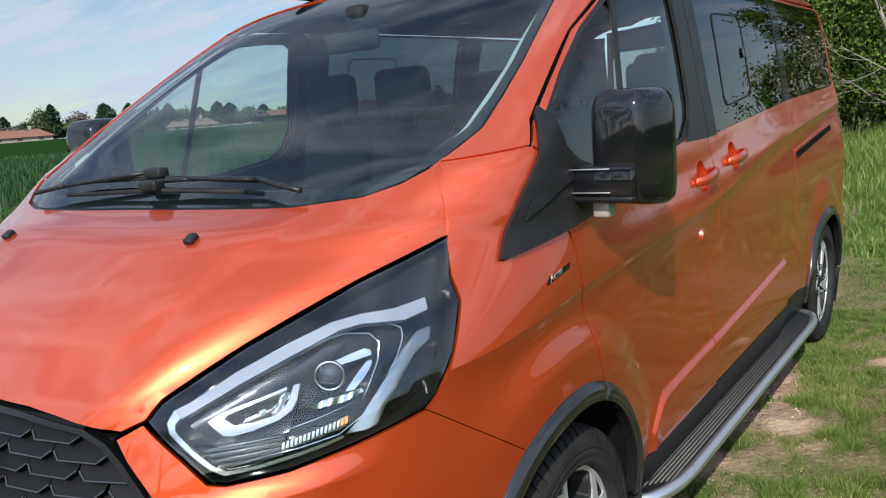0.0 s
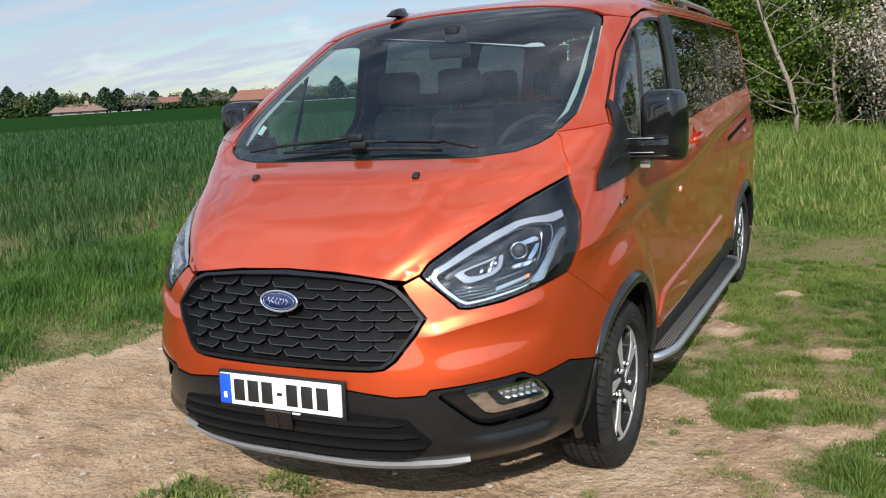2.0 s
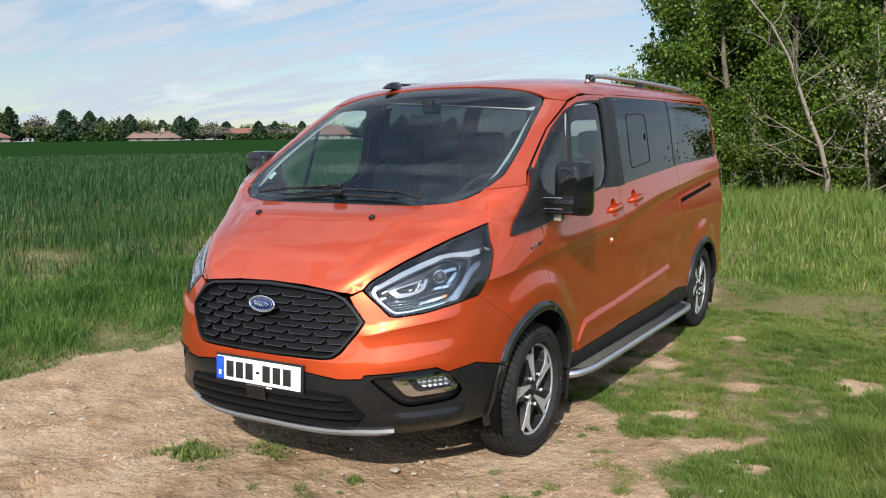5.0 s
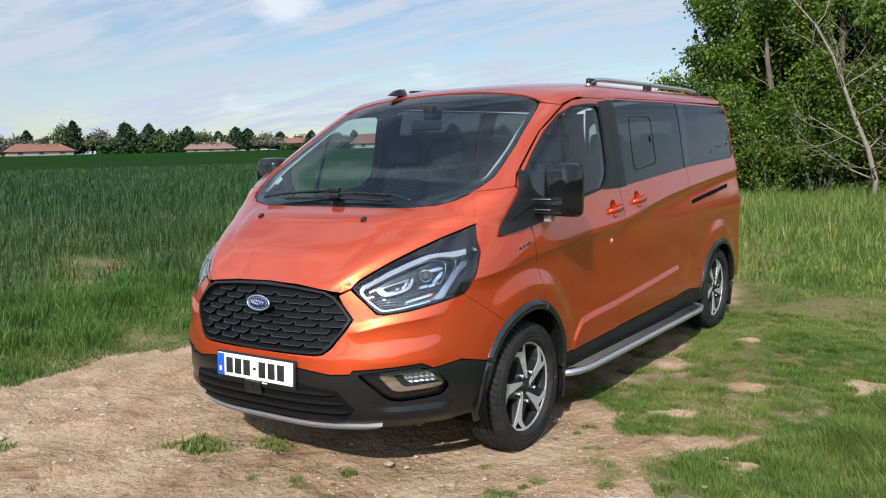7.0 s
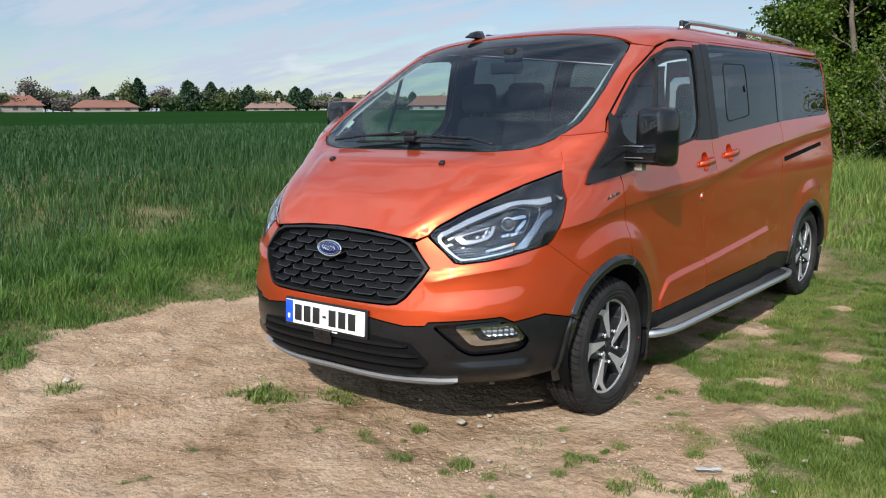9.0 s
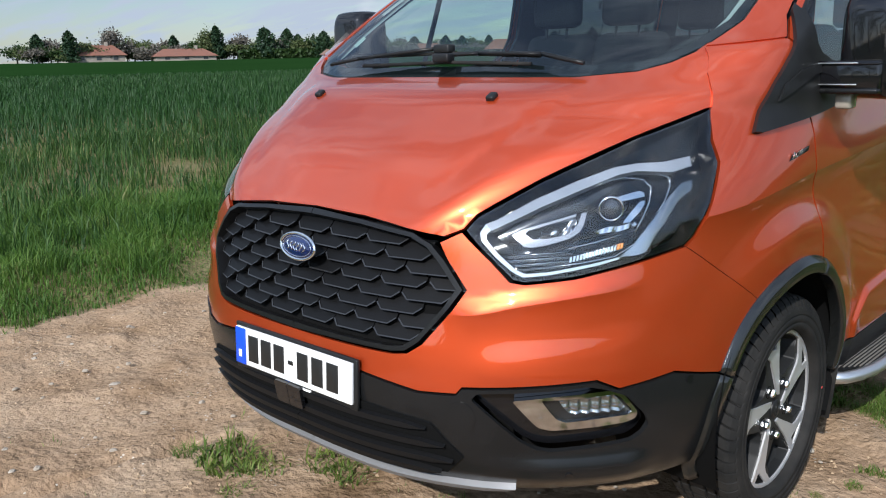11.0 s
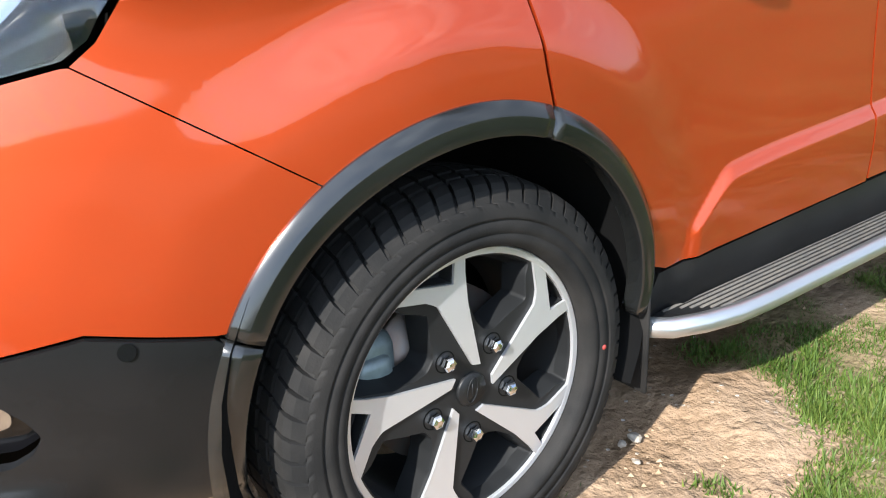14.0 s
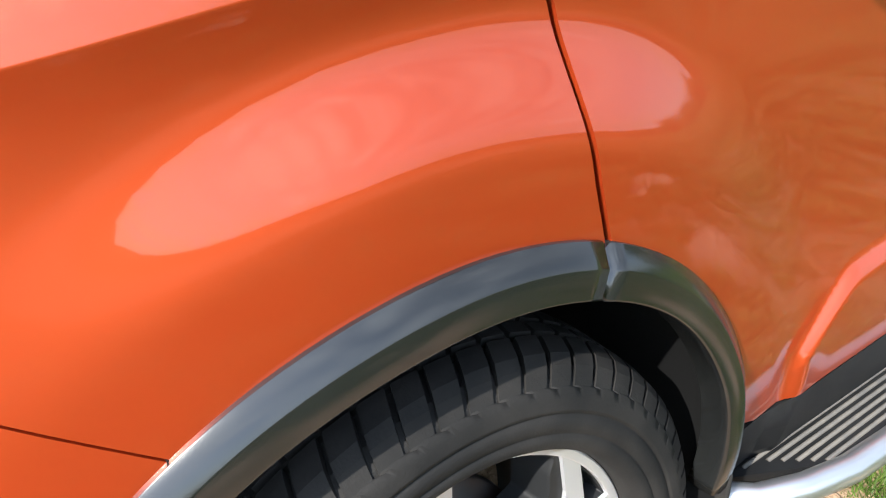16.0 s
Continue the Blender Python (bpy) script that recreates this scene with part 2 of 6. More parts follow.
STRIP = curve((.54, .66, 1.2, 2.33), (.455, .55, .582, .662))


def tail(z):
    return 4.15 - np.maximum(0, np.asarray(z, float) - 1.2) * 0.14


def relief(y, z):
    """How far the pressed shape of the flank stands out from the plain slice."""
    y, z = np.asarray(y, float), np.asarray(z, float)
    d = CREASE(y) - z
    out = -0.015 * np.where(d > 0, (d / 0.085) * np.exp(1 - np.maximum(d, 0) / 0.085), 0) * ease(-.66, -.34, y)
    out += -0.014 * ease(0.0, 0.17, -d) * (1 - ease(1.45, 1.85, z)) * ease(0.0, .5, y)
    out += -0.010 * np.exp(-((z - 0.80) / 0.16) ** 2) * ease(0.3, 0.8, y)
    for yc in (0.0, WHEELBASE):
        r = np.hypot(y - yc, z - AXLE)
        out = out + 0.028 * (1 - ease(0.50, 0.62, r)) * (0.12 + 0.88 * ease(-.40, -.02, y - yc)) * ease(-.62, -.40, y - yc) * (1 - ease(0.16, 0.62, y - yc) * 0.85)
    k = STRIP(y) - z
    out += 0.016 * ease(0.0, 0.038, k) * ease(.52, .56, y) * (1 - ease(2.32, 2.35, y))
    return out


def side_x(y, z):
    t = np.clip((y - NOSE(z)) / REACH(z), 0, 1)
    r = np.clip((tail(z) - y) / 0.25, 0, 1)
    return HALF(z) * (1 - (1 - t) ** POWER) ** (1 / POWER) * (1 - (1 - r) ** 2.6) ** (1 / 2.6) + relief(y, z)


def nose_y(x, z):
    q = np.clip(np.abs(x) / HALF(z), 0, 1)
    return NOSE(z) + REACH(z) * (1 - (1 - q ** POWER) ** (1 / POWER))


def on_side(p):
    return np.stack((side_x(p[:, 0], p[:, 1]), p[:, 0], p[:, 1]), 1)


def on_nose(p):
    """(x, z) to a point of the bonnet or the windscreen."""
    x, z = p[:, 0], p[:, 1]
    y = nose_y(x, z)
    # the raised middle ends in a crease on each side that spreads towards the windscreen
    ridge = np.maximum(0.38, 0.43 + (z - 1.07) * 0.74) - np.abs(x)
    step_in = 0.5 * (ridge + np.sqrt(ridge ** 2 + 0.010 ** 2))
    lift = 0.010 * (1 - np.exp(-step_in / 0.06)) * ease(0.96, 1.08, z) * (1 - ease(1.23, 1.29, z))
    # the bonnet rolls down steeply along its edge over the lamp
    rim = np.clip(z - (0.962 + (np.abs(x) - 0.513) * 0.743), 0, 0.10) / 0.10
    puff = 0.030 * (1 - (1 - rim) ** 2) * ease(0.26, 0.52, np.abs(x)) * (1 - ease(1.10, 1.28, z))
    return np.stack((x, y - lift - puff, z + lift), 1)


RIDGE = curve((.30, .51, .68, .88, 1.2), (.716, .722, .752, .777, .80))


def nose_relief(a, z):
    """The pressed shape of the bumper: a ridge under the lamp, a hollow, and a swelling over the fog lamp."""
    d = z - RIDGE(a)
    out = 0.011 * np.where(d > 0, 1 - ease(0.0, 0.048, d), np.exp(np.minimum(d, 0) / 0.045)) * ease(.42, .56, a) * (1 - ease(.84, 1.06, a))
    top = .645 + .10 * (a - .69)
    out = out + 0.0045 * (1 - ease(-0.045, 0.035, z - top)) * ease(.50, .66, a) * (1 - ease(.95, 1.12, a)) * ease(.525, .580, z)
    out = out + 0.024 * (1 - ease(.315, .368, z)) * ease(.235, .30, z) * ease(.48, .78, a) * (1 - ease(1.0, 1.15, a))
    return out


def on_corner(p):
    """(angle, z) to a point round the front corner."""
    a, z = p[:, 0], p[:, 1]
    x = HALF(z) * np.sign(a) * np.abs(np.sin(a)) ** (2 / POWER)
    y = NOSE(z) + REACH(z) * (1 - np.clip(np.cos(a), 0, 1) ** (2 / POWER))
    out = nose_relief(np.abs(a), z)
    return np.stack((x + np.sign(a) * (relief(y, z) + out * np.abs(np.sin(a))), y - out * np.cos(a), z), 1)


def on_roof(p):
    x, y = p[:, 0], p[:, 1]
    lo, hi = np.full(len(x), 1.7), np.full(len(x), 2.03)
    for _ in range(40):
        m = (lo + hi) / 2
        t = np.clip((y - NOSE(m)) / REACH(m), 0, 1)
        r = np.clip((tail(m) - y) / 0.25, 0, 1)
        w = HALF(m) * (1 - (1 - t) ** POWER) ** (1 / POWER) * (1 - (1 - r) ** 2.6) ** (1 / 2.6)
        inside = (w > np.abs(x)) & (y > NOSE(m))
        lo, hi = np.where(inside, m, lo), np.where(inside, hi, m)
    return np.stack((x, y, lo), 1)


def cx(x, z):
    """Corner coordinates of a point given by x and z."""
    return (float(math.asin(min(1, x / float(HALF(z))) ** (POWER / 2))), z)


def cy(y, z):
    """Corner coordinates of a point given by y and z."""
    t = min(1, max(0, (y - float(NOSE(z))) / float(REACH(z))))
    return (float(math.acos((1 - t) ** (POWER / 2))), z)


def arc(yc, radius, start, end, steps=24):
    """Points (y, z) on a circle round a wheel, by degrees from the front (180) over the top (90)."""
    return [(yc + radius * math.cos(radians(start + (end - start) * i / steps)), AXLE + radius * math.sin(radians(start + (end - start) * i / steps))) for i in range(steps + 1)]


def blunted(points, r):
    """Rounds each corner of a closed outline with radius about r."""
    out, n = [], len(points)
    for i in range(n):
        a, b, c = (np.array(points[(i + k) % n], float) for k in (-1, 0, 1))
        u, v = (a - b) / np.linalg.norm(a - b), (c - b) / np.linalg.norm(c - b)
        p, q = b + u * r, b + v * r
        out += [tuple((1 - t) ** 2 * p + 2 * t * (1 - t) * b + t * t * q) for t in (0, .25, .5, .75, 1)]
    return out


def settle(p):
    """The offside stands a little wider and further ahead than the near side."""
    p = np.array(p, float)
    far = 0.5 * (np.sqrt(p[..., 0] ** 2 + 0.01) - p[..., 0])
    p[..., 1] -= 0.075 * far
    p[..., 0] -= 0.055 * far + 0.17 * np.maximum(0, far - 0.68) * ease(1.0, 1.35, p[..., 2])
    return p


def inside_mask(pts, poly):
    x, y, hit = pts[:, 0], pts[:, 1], np.zeros(len(pts), bool)
    for (ax, ay), (bx, by) in zip(poly, np.roll(poly, -1, 0)):
        if ay != by:
            hit ^= ((ay > y) != (by > y)) & (x < (bx - ax) * (y - ay) / (by - ay) + ax)
    return hit


def skin_bm(outline, surface, step=0.02, lip=0.012, offset=0.0, flip=1, holes=(), bow=None, halved=False):
    """A panel: the outline, filled with a fine net and laid on the surface, its rim turned in by lip."""
    loops, allpts, edges = [outline, *holes], [], []
    for loop in loops:
        loop, first = np.array(loop, float), len(allpts)
        for p, q in zip(loop, np.roll(loop, -1, 0)):
            k = max(1, int(round(np.hypot(*(q - p)) / step)))
            allpts += [tuple(p + (q - p) * i / k) for i in range(k)]
        n = len(allpts) - first
        edges += [(first + i, first + (i + 1) % n) for i in range(n)]
    rim = np.array(allpts)
    poly = np.array(outline, float)
    lo, hi = poly.min(0), poly.max(0)
    gx, gy = np.meshgrid(np.arange(lo[0], hi[0], step), np.arange(lo[1], hi[1], step))
    grid = np.stack((gx.ravel(), gy.ravel()), 1)
    keep = inside_mask(grid, poly)
    for h in holes:
        keep &= ~inside_mask(grid, np.array(h, float))
    grid = grid[keep]
    near = np.ones(len(grid), bool)
    for i in range(0, len(rim), 200):
        d = np.hypot(grid[:, None, 0] - rim[None, i:i + 200, 0], grid[:, None, 1] - rim[None, i:i + 200, 1])
        near &= d.min(1) > 0.55 * step
    grid = grid[near]
    if surface in (on_side, on_corner) and step < 0.018 or surface is on_side and step < 0.03:
        rows = []
        for line, shifts in ((RIDGE, (-.012, -.004, -.0012, .0012, .004)),) if surface is on_corner else ((CREASE, (-.030, -.014, -.005, -.0015, .0015, .006)), (STRIP, (-.044, -.038, -.030, -.015, -.003, 0, .004))):
            u = np.arange(lo[0], hi[0], 0.010)
            if line is STRIP:
                u = u[(u > .50) & (u < 2.4)]
            if line is RIDGE:
                u = u[(u > .40) & (u < 1.1)]
            for k in shifts:
                rows.append(np.stack((u, line(u) + k), 1))
        rows = np.concatenate(rows)
        ok = inside_mask(rows, poly)
        for h in holes:
            ok &= ~inside_mask(rows, np.array(h, float))
        rows = rows[ok]
        for i in range(0, len(rim), 200):
            if len(rows):
                d = np.hypot(rows[:, None, 0] - rim[None, i:i + 200, 0], rows[:, None, 1] - rim[None, i:i + 200, 1])
                rows = rows[d.min(1) > 0.004]
        if len(rows):
            clear = np.ones(len(grid), bool)
            for i in range(0, len(rows), 200):
                d = np.hypot(grid[:, None, 0] - rows[None, i:i + 200, 0], grid[:, None, 1] - rows[None, i:i + 200, 1])
                clear &= d.min(1) > 0.5 * step
            grid = np.concatenate((grid[clear], rows))
    flat = [Vector(p) for p in allpts] + [Vector(p) for p in grid]
    got = mathutils.geometry.delaunay_2d_cdt(flat, edges, [], 1, 1e-7)
    v2 = np.array([tuple(v) for v in got[0]])
    tris = [f for f in got[2]]
    if holes:
        mid = np.array([v2[list(f)].mean(0) for f in tris])
        bad = np.zeros(len(tris), bool)
        for h in holes:
            bad |= inside_mask(mid, np.array(h, float))
        tris = [f for f, b in zip(tris, bad) if not b]
    e = 1e-4
    p3 = surface(v2)
    du, dv = surface(v2 + (e, 0)) - surface(v2 - (e, 0)), surface(v2 + (0, e)) - surface(v2 - (0, e))
    nrm = np.cross(du, dv)
    nrm /= np.linalg.norm(nrm, axis=1)[:, None] + 1e-12
    centre = np.array((0.0, 1.5, 1.0))
    if np.mean(np.sum(nrm * (p3 - centre) * (1, 0.3, 1), 1)) < 0:
        nrm = -nrm
    if bow is not None:
        p3 = p3 + nrm * bow(v2)[:, None]
    p3 = p3 + nrm * offset
    p3[:, 0] *= flip
    nrm[:, 0] *= flip
    p3 = settle(p3)
    turned = None
    if bow is None:
        h, side = 4e-4, np.array((flip, 1, 1))
        du = settle(surface(v2 + (h, 0)) * side) - settle(surface(v2 - (h, 0)) * side)
        dv = settle(surface(v2 + (0, h)) * side) - settle(surface(v2 - (0, h)) * side)
        turned = np.cross(du, dv)
        turned /= np.linalg.norm(turned, axis=1)[:, None] + 1e-12
        turned *= np.where(np.sum(turned * nrm, 1) < 0, -1, 1)[:, None]
    bm = bmesh.new()
    nv = bm.verts.layers.float_vector.new("nv") if turned is not None else None
    vs = [bm.verts.new(p) for p in p3]
    if nv:
        for v, q in zip(vs, turned):
            v[nv] = q
    for f in tris:
        try:
            g = bm.faces.new([vs[i] for i in f])
        except ValueError:
            continue
        g.normal_update()
        if g.normal.dot(Vector(nrm[f[0]])) < 0:
            g.normal_flip()
    if lip:
        bm.verts.index_update()
        border = [x for x in bm.edges if len(x.link_faces) == 1 and not (halved and all(abs(v2[v.index][0]) < .0015 for v in x.verts))]
        low = {}
        for x in border:
            for v in x.verts:
                if v not in low:
                    low[v] = bm.verts.new(v.co - Vector(nrm[v.index]) * lip)
        for x in border:
            a, b = x.link_faces[0].loops[0], None
            for lp in x.link_faces[0].loops:
                if lp.edge == x:
                    a, b = lp.vert, lp.link_loop_next.vert
            try:
                bm.faces.new((b, a, low[a], low[b]))
            except ValueError:
                pass
            x.smooth = False
    for v in [v for v in bm.verts if not v.link_faces]:
        bm.verts.remove(v)
    return bm


def mirrored(outline, surface, **more):
    """The panel and its mirror image in one mesh, welded on the centre line."""
    a, b = skin_bm(outline, surface, halved=True, **more), skin_bm(outline, surface, flip=-1, halved=True, **more)
    return join_bm(a, b)


# ---- the van ----
van = tagged(new("van"), "orange metallic passenger van with black cladding parked on dirt", "van")
LAMP = [cx(.505, .925), cx(.520, .955), cx(.62, 1.038), cx(.745, 1.132), cx(.842, 1.197), cy(-.343, 1.121), cy(-.354, 1.068), cy(-.415, .975),
        cy(-.474, .898), cy(-.505, .877), cx(.849, .855), cx(.745, .820), cx(.655, .807), cx(.63, .812), cx(.585, .855)]
GAPLINE = [(.155, .735), (.142, .79), (.130, .856), (.123, .90), (.115, .938), (.104, .968), (.092, 1.0), (.080, 1.06), (.073, 1.118), (.055, 1.165)]
GRILLE = [(0, .932), (.20, .926), (.375, .908), (.43, .885), (.47, .85), (.525, .782), (.50, .735), (.435, .645), (.40, .618), (.36, .612), (.15, .612), (0, .612)]

def cup_hole(y, z):
    return [(y + .054 * math.cos(2 * math.pi * i / 28), z + .058 * math.sin(2 * math.pi * i / 28)) for i in range(28)]


# bonnet
bonnet_half = [(0, .944), (.20, .938), (.38, .919), (.455, .908), (.497, .928), (.513, .962), (.614, 1.045), (.74, 1.139), (.840, 1.205), (.828, 1.25),
               (.806, 1.29), (.765, 1.352), (.715, 1.318), (.65, 1.296), (.5, 1.283), (.25, 1.284), (0, 1.285)]
part("bonnet", mirrored(bonnet_half, on_nose, step=0.018, lip=0.012), PAINT, van, weld=0.0008)
# windscreen
screen_half = [(0, 1.292), (.25, 1.291), (.5, 1.290), (.65, 1.303), (.712, 1.327), (.758, 1.362), (.798, 1.43), (.795, 1.50), (.782, 1.602), (.75, 1.73),
               (.722, 1.82), (.708, 1.845), (.66, 1.872), (.59, 1.895), (.42, 1.922), (.2, 1.936), (0, 1.94)]
part("windscreen", mirrored(screen_half, on_nose, step=0.03, lip=0.004, offset=-0.004), WINDSCREEN, van, weld=0.0008)
# orange bumper
bumper_half = [cx(.0, .548), cx(.25, .545), cx(.44, .519), cx(.535, .524), cx(.548, .542), cx(.80, .564), cx(.835, .536), cx(.905, .557), cy(-.40, .523)]
bumper_half += [cy(y, z) for y, z in arc(0, ARCH, 154, 123.8, 8)]
seam_a, seam_b = arc(0, ARCH, 123.8, 123.8, 1)[0], (-.499, .8690)
bumper_half += [cy(seam_a[0] + (seam_b[0] - seam_a[0]) * k / 10, seam_a[1] + (seam_b[1] - seam_a[1]) * k / 10) for k in range(1, 11)]
bumper_half += [cy(-.508, .869), cx(.849, .847), cx(.745, .812), cx(.655, .799), cx(.624, .804), cx(.577, .852), cx(.497, .918), cx(.465, .900), cx(.45, .892)]
bumper_half += [cx(.478, .852), cx(.535, .782), cx(.508, .73), cx(.443, .638), cx(.405, .61), cx(.36, .603), cx(0, .603)]
part("bumper", mirrored(bumper_half, on_corner, step=0.016, lip=0.012), PAINT, van, weld=0.0008)

for s in (1, -1):
    fine = 0.013 if s > 0 else 0.03
    # front wing
    wing = [cyz for cyz in arc(0, ARCH, 123.5, 70.5, 14)] + [(y - .004, z) for y, z in GAPLINE] + [(.03, 1.30), (-.03, 1.376)] + [(float(nose_y(x, z)), z) for x, z in ((.7665, 1.358), (.8075, 1.291), (.8297, 1.251), (.842, 1.2055))] + [
            (-.336, 1.121), (-.347, 1.068), (-.408, .975), (-.467, .894), (-.4975, .8705)]
    part("front_wing", skin_bm(wing, on_side, step=fine, flip=s), PAINT, van)
    # front door
    window = [(.10, 1.36), (.085, 1.455), (.227, 1.556), (.42, 1.68), (.60, 1.775), (.75, 1.825), (.95, 1.845), (1.12, 1.85), (1.16, 1.83), (1.17, 1.60), (1.165, 1.44), (1.13, 1.37), (1.05, 1.31), (.757, 1.272), (.3, 1.24)]
    door = arc(0, ARCH, 68.5, 8, 14) + [(.47, .375), (1.185, .395), (1.165, .83), (1.30, .925), (1.315, 1.07), (1.29, 1.29), (1.275, 1.60), (1.255, 1.885), (.95, 1.878), (.80, 1.862), (.689, 1.825), (.39, 1.672), (.11, 1.488), (.035, 1.435), (-.02, 1.378), (.04, 1.30), (.06, 1.165)]
    door += [(y + .004, z) for y, z in GAPLINE[-2::-1]]
    front_door = part("front_door", skin_bm(door, on_side, step=fine, flip=s, holes=[window, cup_hole(1.155, 1.172)]), PAINT, van)
    glass = [(y + (0.6 - y) * -.01, z + (1.55 - z) * -.02) for y, z in window]
    part("window_glass", skin_bm(glass, on_side, step=0.05, lip=0.004, offset=-0.012, flip=s), DOORGLASS, front_door)
    # sliding door
    pane = [(1.365, 1.872), (1.40, 1.312), (2.62, 1.392), (2.66, 1.885), (2.5, 1.893), (1.42, 1.883)]
    slide = [(1.193, .40), (2.60, .43), (2.60, 1.20), (2.60, 1.905), (1.262, 1.893), (1.282, 1.60), (1.297, 1.29), (1.322, 1.07), (1.307, .925), (1.172, .83)]
    sliding_door = part("sliding_door", skin_bm(slide, on_side, step=0.022 if s > 0 else 0.04, flip=s, holes=[pane, cup_hole(1.555, 1.208)]), PAINT, van)
    part("window_glass", skin_bm([(1.36, 1.876), (1.396, 1.308), (2.625, 1.388), (2.664, 1.889), (2.5, 1.897), (1.42, 1.887)], on_side, step=0.05, lip=0.004, offset=-0.002, flip=s), PRIVACY, sliding_door)
    # rear quarter
    rear_pane = [(2.67, 1.396), (3.78, 1.436), (3.87, 1.465), (3.81, 1.87), (3.73, 1.89), (2.71, 1.89)]
    quarter = [(2.608, .43), (2.85, .40)] + arc(WHEELBASE, ARCH, 170, 4, 26) + [(3.78, .36), (4.115, .36), (4.12, 1.2), (4.01, 1.90), (2.608, 1.905)]
    side_panel = part("side_panel", skin_bm(quarter, on_side, step=0.022 if s > 0 else 0.04, flip=s, holes=[rear_pane]), PAINT, van)
    part("window_glass", skin_bm([(2.666, 1.392), (3.785, 1.432), (3.875, 1.463), (3.815, 1.874), (3.733, 1.894), (2.706, 1.894)], on_side, step=0.05, lip=0.004, offset=-0.002, flip=s), PRIVACY, side_panel)
    # black pillar covers between the windows
    part("pillar_cover", skin_bm([(1.150, 1.838), (1.155, 1.60), (1.150, 1.435), (1.118, 1.372), (1.045, 1.303), (1.290, 1.302), (1.275, 1.60), (1.256, 1.870), (1.14, 1.862)], on_side, step=0.03, lip=0.006, offset=0.003, flip=s), PLASTIC, front_door, "black pillar cover")
    part("pillar_cover", skin_bm([(1.2975, 1.302), (1.402, 1.308), (1.368, 1.878), (1.264, 1.876), (1.283, 1.60)], on_side, step=0.03, lip=0.006, offset=0.003, flip=s), PLASTIC, sliding_door, "black pillar cover")
    # gloss black strips that join the rear side windows
    part("pillar_cover", skin_bm([(2.575, 1.389), (2.603, 1.391), (2.603, 1.892), (2.575, 1.890)], on_side, step=0.03, lip=0.004, offset=0.002, flip=s), GLOSSBLACK, sliding_door, "gloss black pillar strip")
    part("pillar_cover", skin_bm([(2.607, 1.391), (2.678, 1.396), (2.718, 1.892), (2.607, 1.893)], on_side, step=0.03, lip=0.004, offset=0.002, flip=s), GLOSSBLACK, side_panel, "gloss black pillar strip")
    # windscreen pillar
    pillar = [cx(.768, 1.362), cx(.806, 1.43), cx(.803, 1.50), cx(.790, 1.602), cx(.758, 1.73), cx(.730, 1.82), cx(.716, 1.845)] + [cy(.685, 1.830), cy(.39, 1.6765), cy(.107, 1.4935), cy(.031, 1.440), cy(-.027, 1.381)]
    part("windscreen_pillar", skin_bm(pillar, on_corner, step=0.02, flip=s), PAINT, van)
    # body-coloured flanges under the bonnet and pillar gaps
    part("bonnet_flange", skin_bm([(.755, 1.350), (.778, 1.360), (.822, 1.295), (.846, 1.255), (.858, 1.206), (.828, 1.20), (.813, 1.25), (.793, 1.288)], on_nose, step=0.02, lip=0, offset=-0.006, flip=s), PAINT, van)
    part("pillar_flange", skin_bm([cx(.752, 1.352), cx(.764, 1.374), cy(-.02, 1.392), cy(-.04, 1.362)], on_corner, step=0.02, lip=0, offset=-0.006, flip=s), PAINT, van)
    # sill
    part("sill", skin_bm([(.40, .20), (2.90, .20), (2.86, .395), (2.60, .424), (1.19, .389), (.455, .366)], on_side, step=0.04, lip=0.02, offset=-0.003, flip=s), PLASTIC, van, "black sill cladding")
# roof
roof_half = [(0, .728), (.2, .722), (.42, .70), (.60, .672), (.67, .655), (.716, .636), (.775, .652), (.822, .685), (.836, .80), (.841, .95), (.8395, 1.25), (.834, 1.5), (.829, 2.6), (.824, 3.7), (.80, 3.86), (.72, 3.98), (.4, 4.025), (0, 4.03)]
part("roof", mirrored(roof_half, on_roof, step=0.03, lip=0.012), PAINT, van, weld=0.0008)


def on_tail(p):
    x, z = p[:, 0], p[:, 1]
    q = np.clip(np.abs(x) / HALF(z), 0, 1)
    return np.stack((x, tail(z) - 0.25 * (1 - (1 - q ** 2.6) ** (1 / 2.6)), z), 1)


tailgate_half = [(0, .36), (.60, .36), (.62, 1.2), (.56, 1.93), (0, 1.985), (0, 1.80), (.50, 1.79), (.54, 1.74), (.56, 1.36), (.53, 1.30), (0, 1.30)]
tailgate = part("tailgate", mirrored(tailgate_half, on_tail, step=0.06, lip=0.01), PAINT, van, weld=0.0008)
part("window_glass", mirrored([(0, 1.295), (.535, 1.295), (.565, 1.36), (.545, 1.745), (.505, 1.795), (0, 1.805)], on_tail, step=0.06, lip=0, offset=-0.004), REARGLASS, tailgate, weld=0.0008)
# plain dark box added to close the floor and block light from below
part("underbody", box_bm((-.66, -.75, .24), (.62, 4.0, .36), 0.02), CAVITY, van)


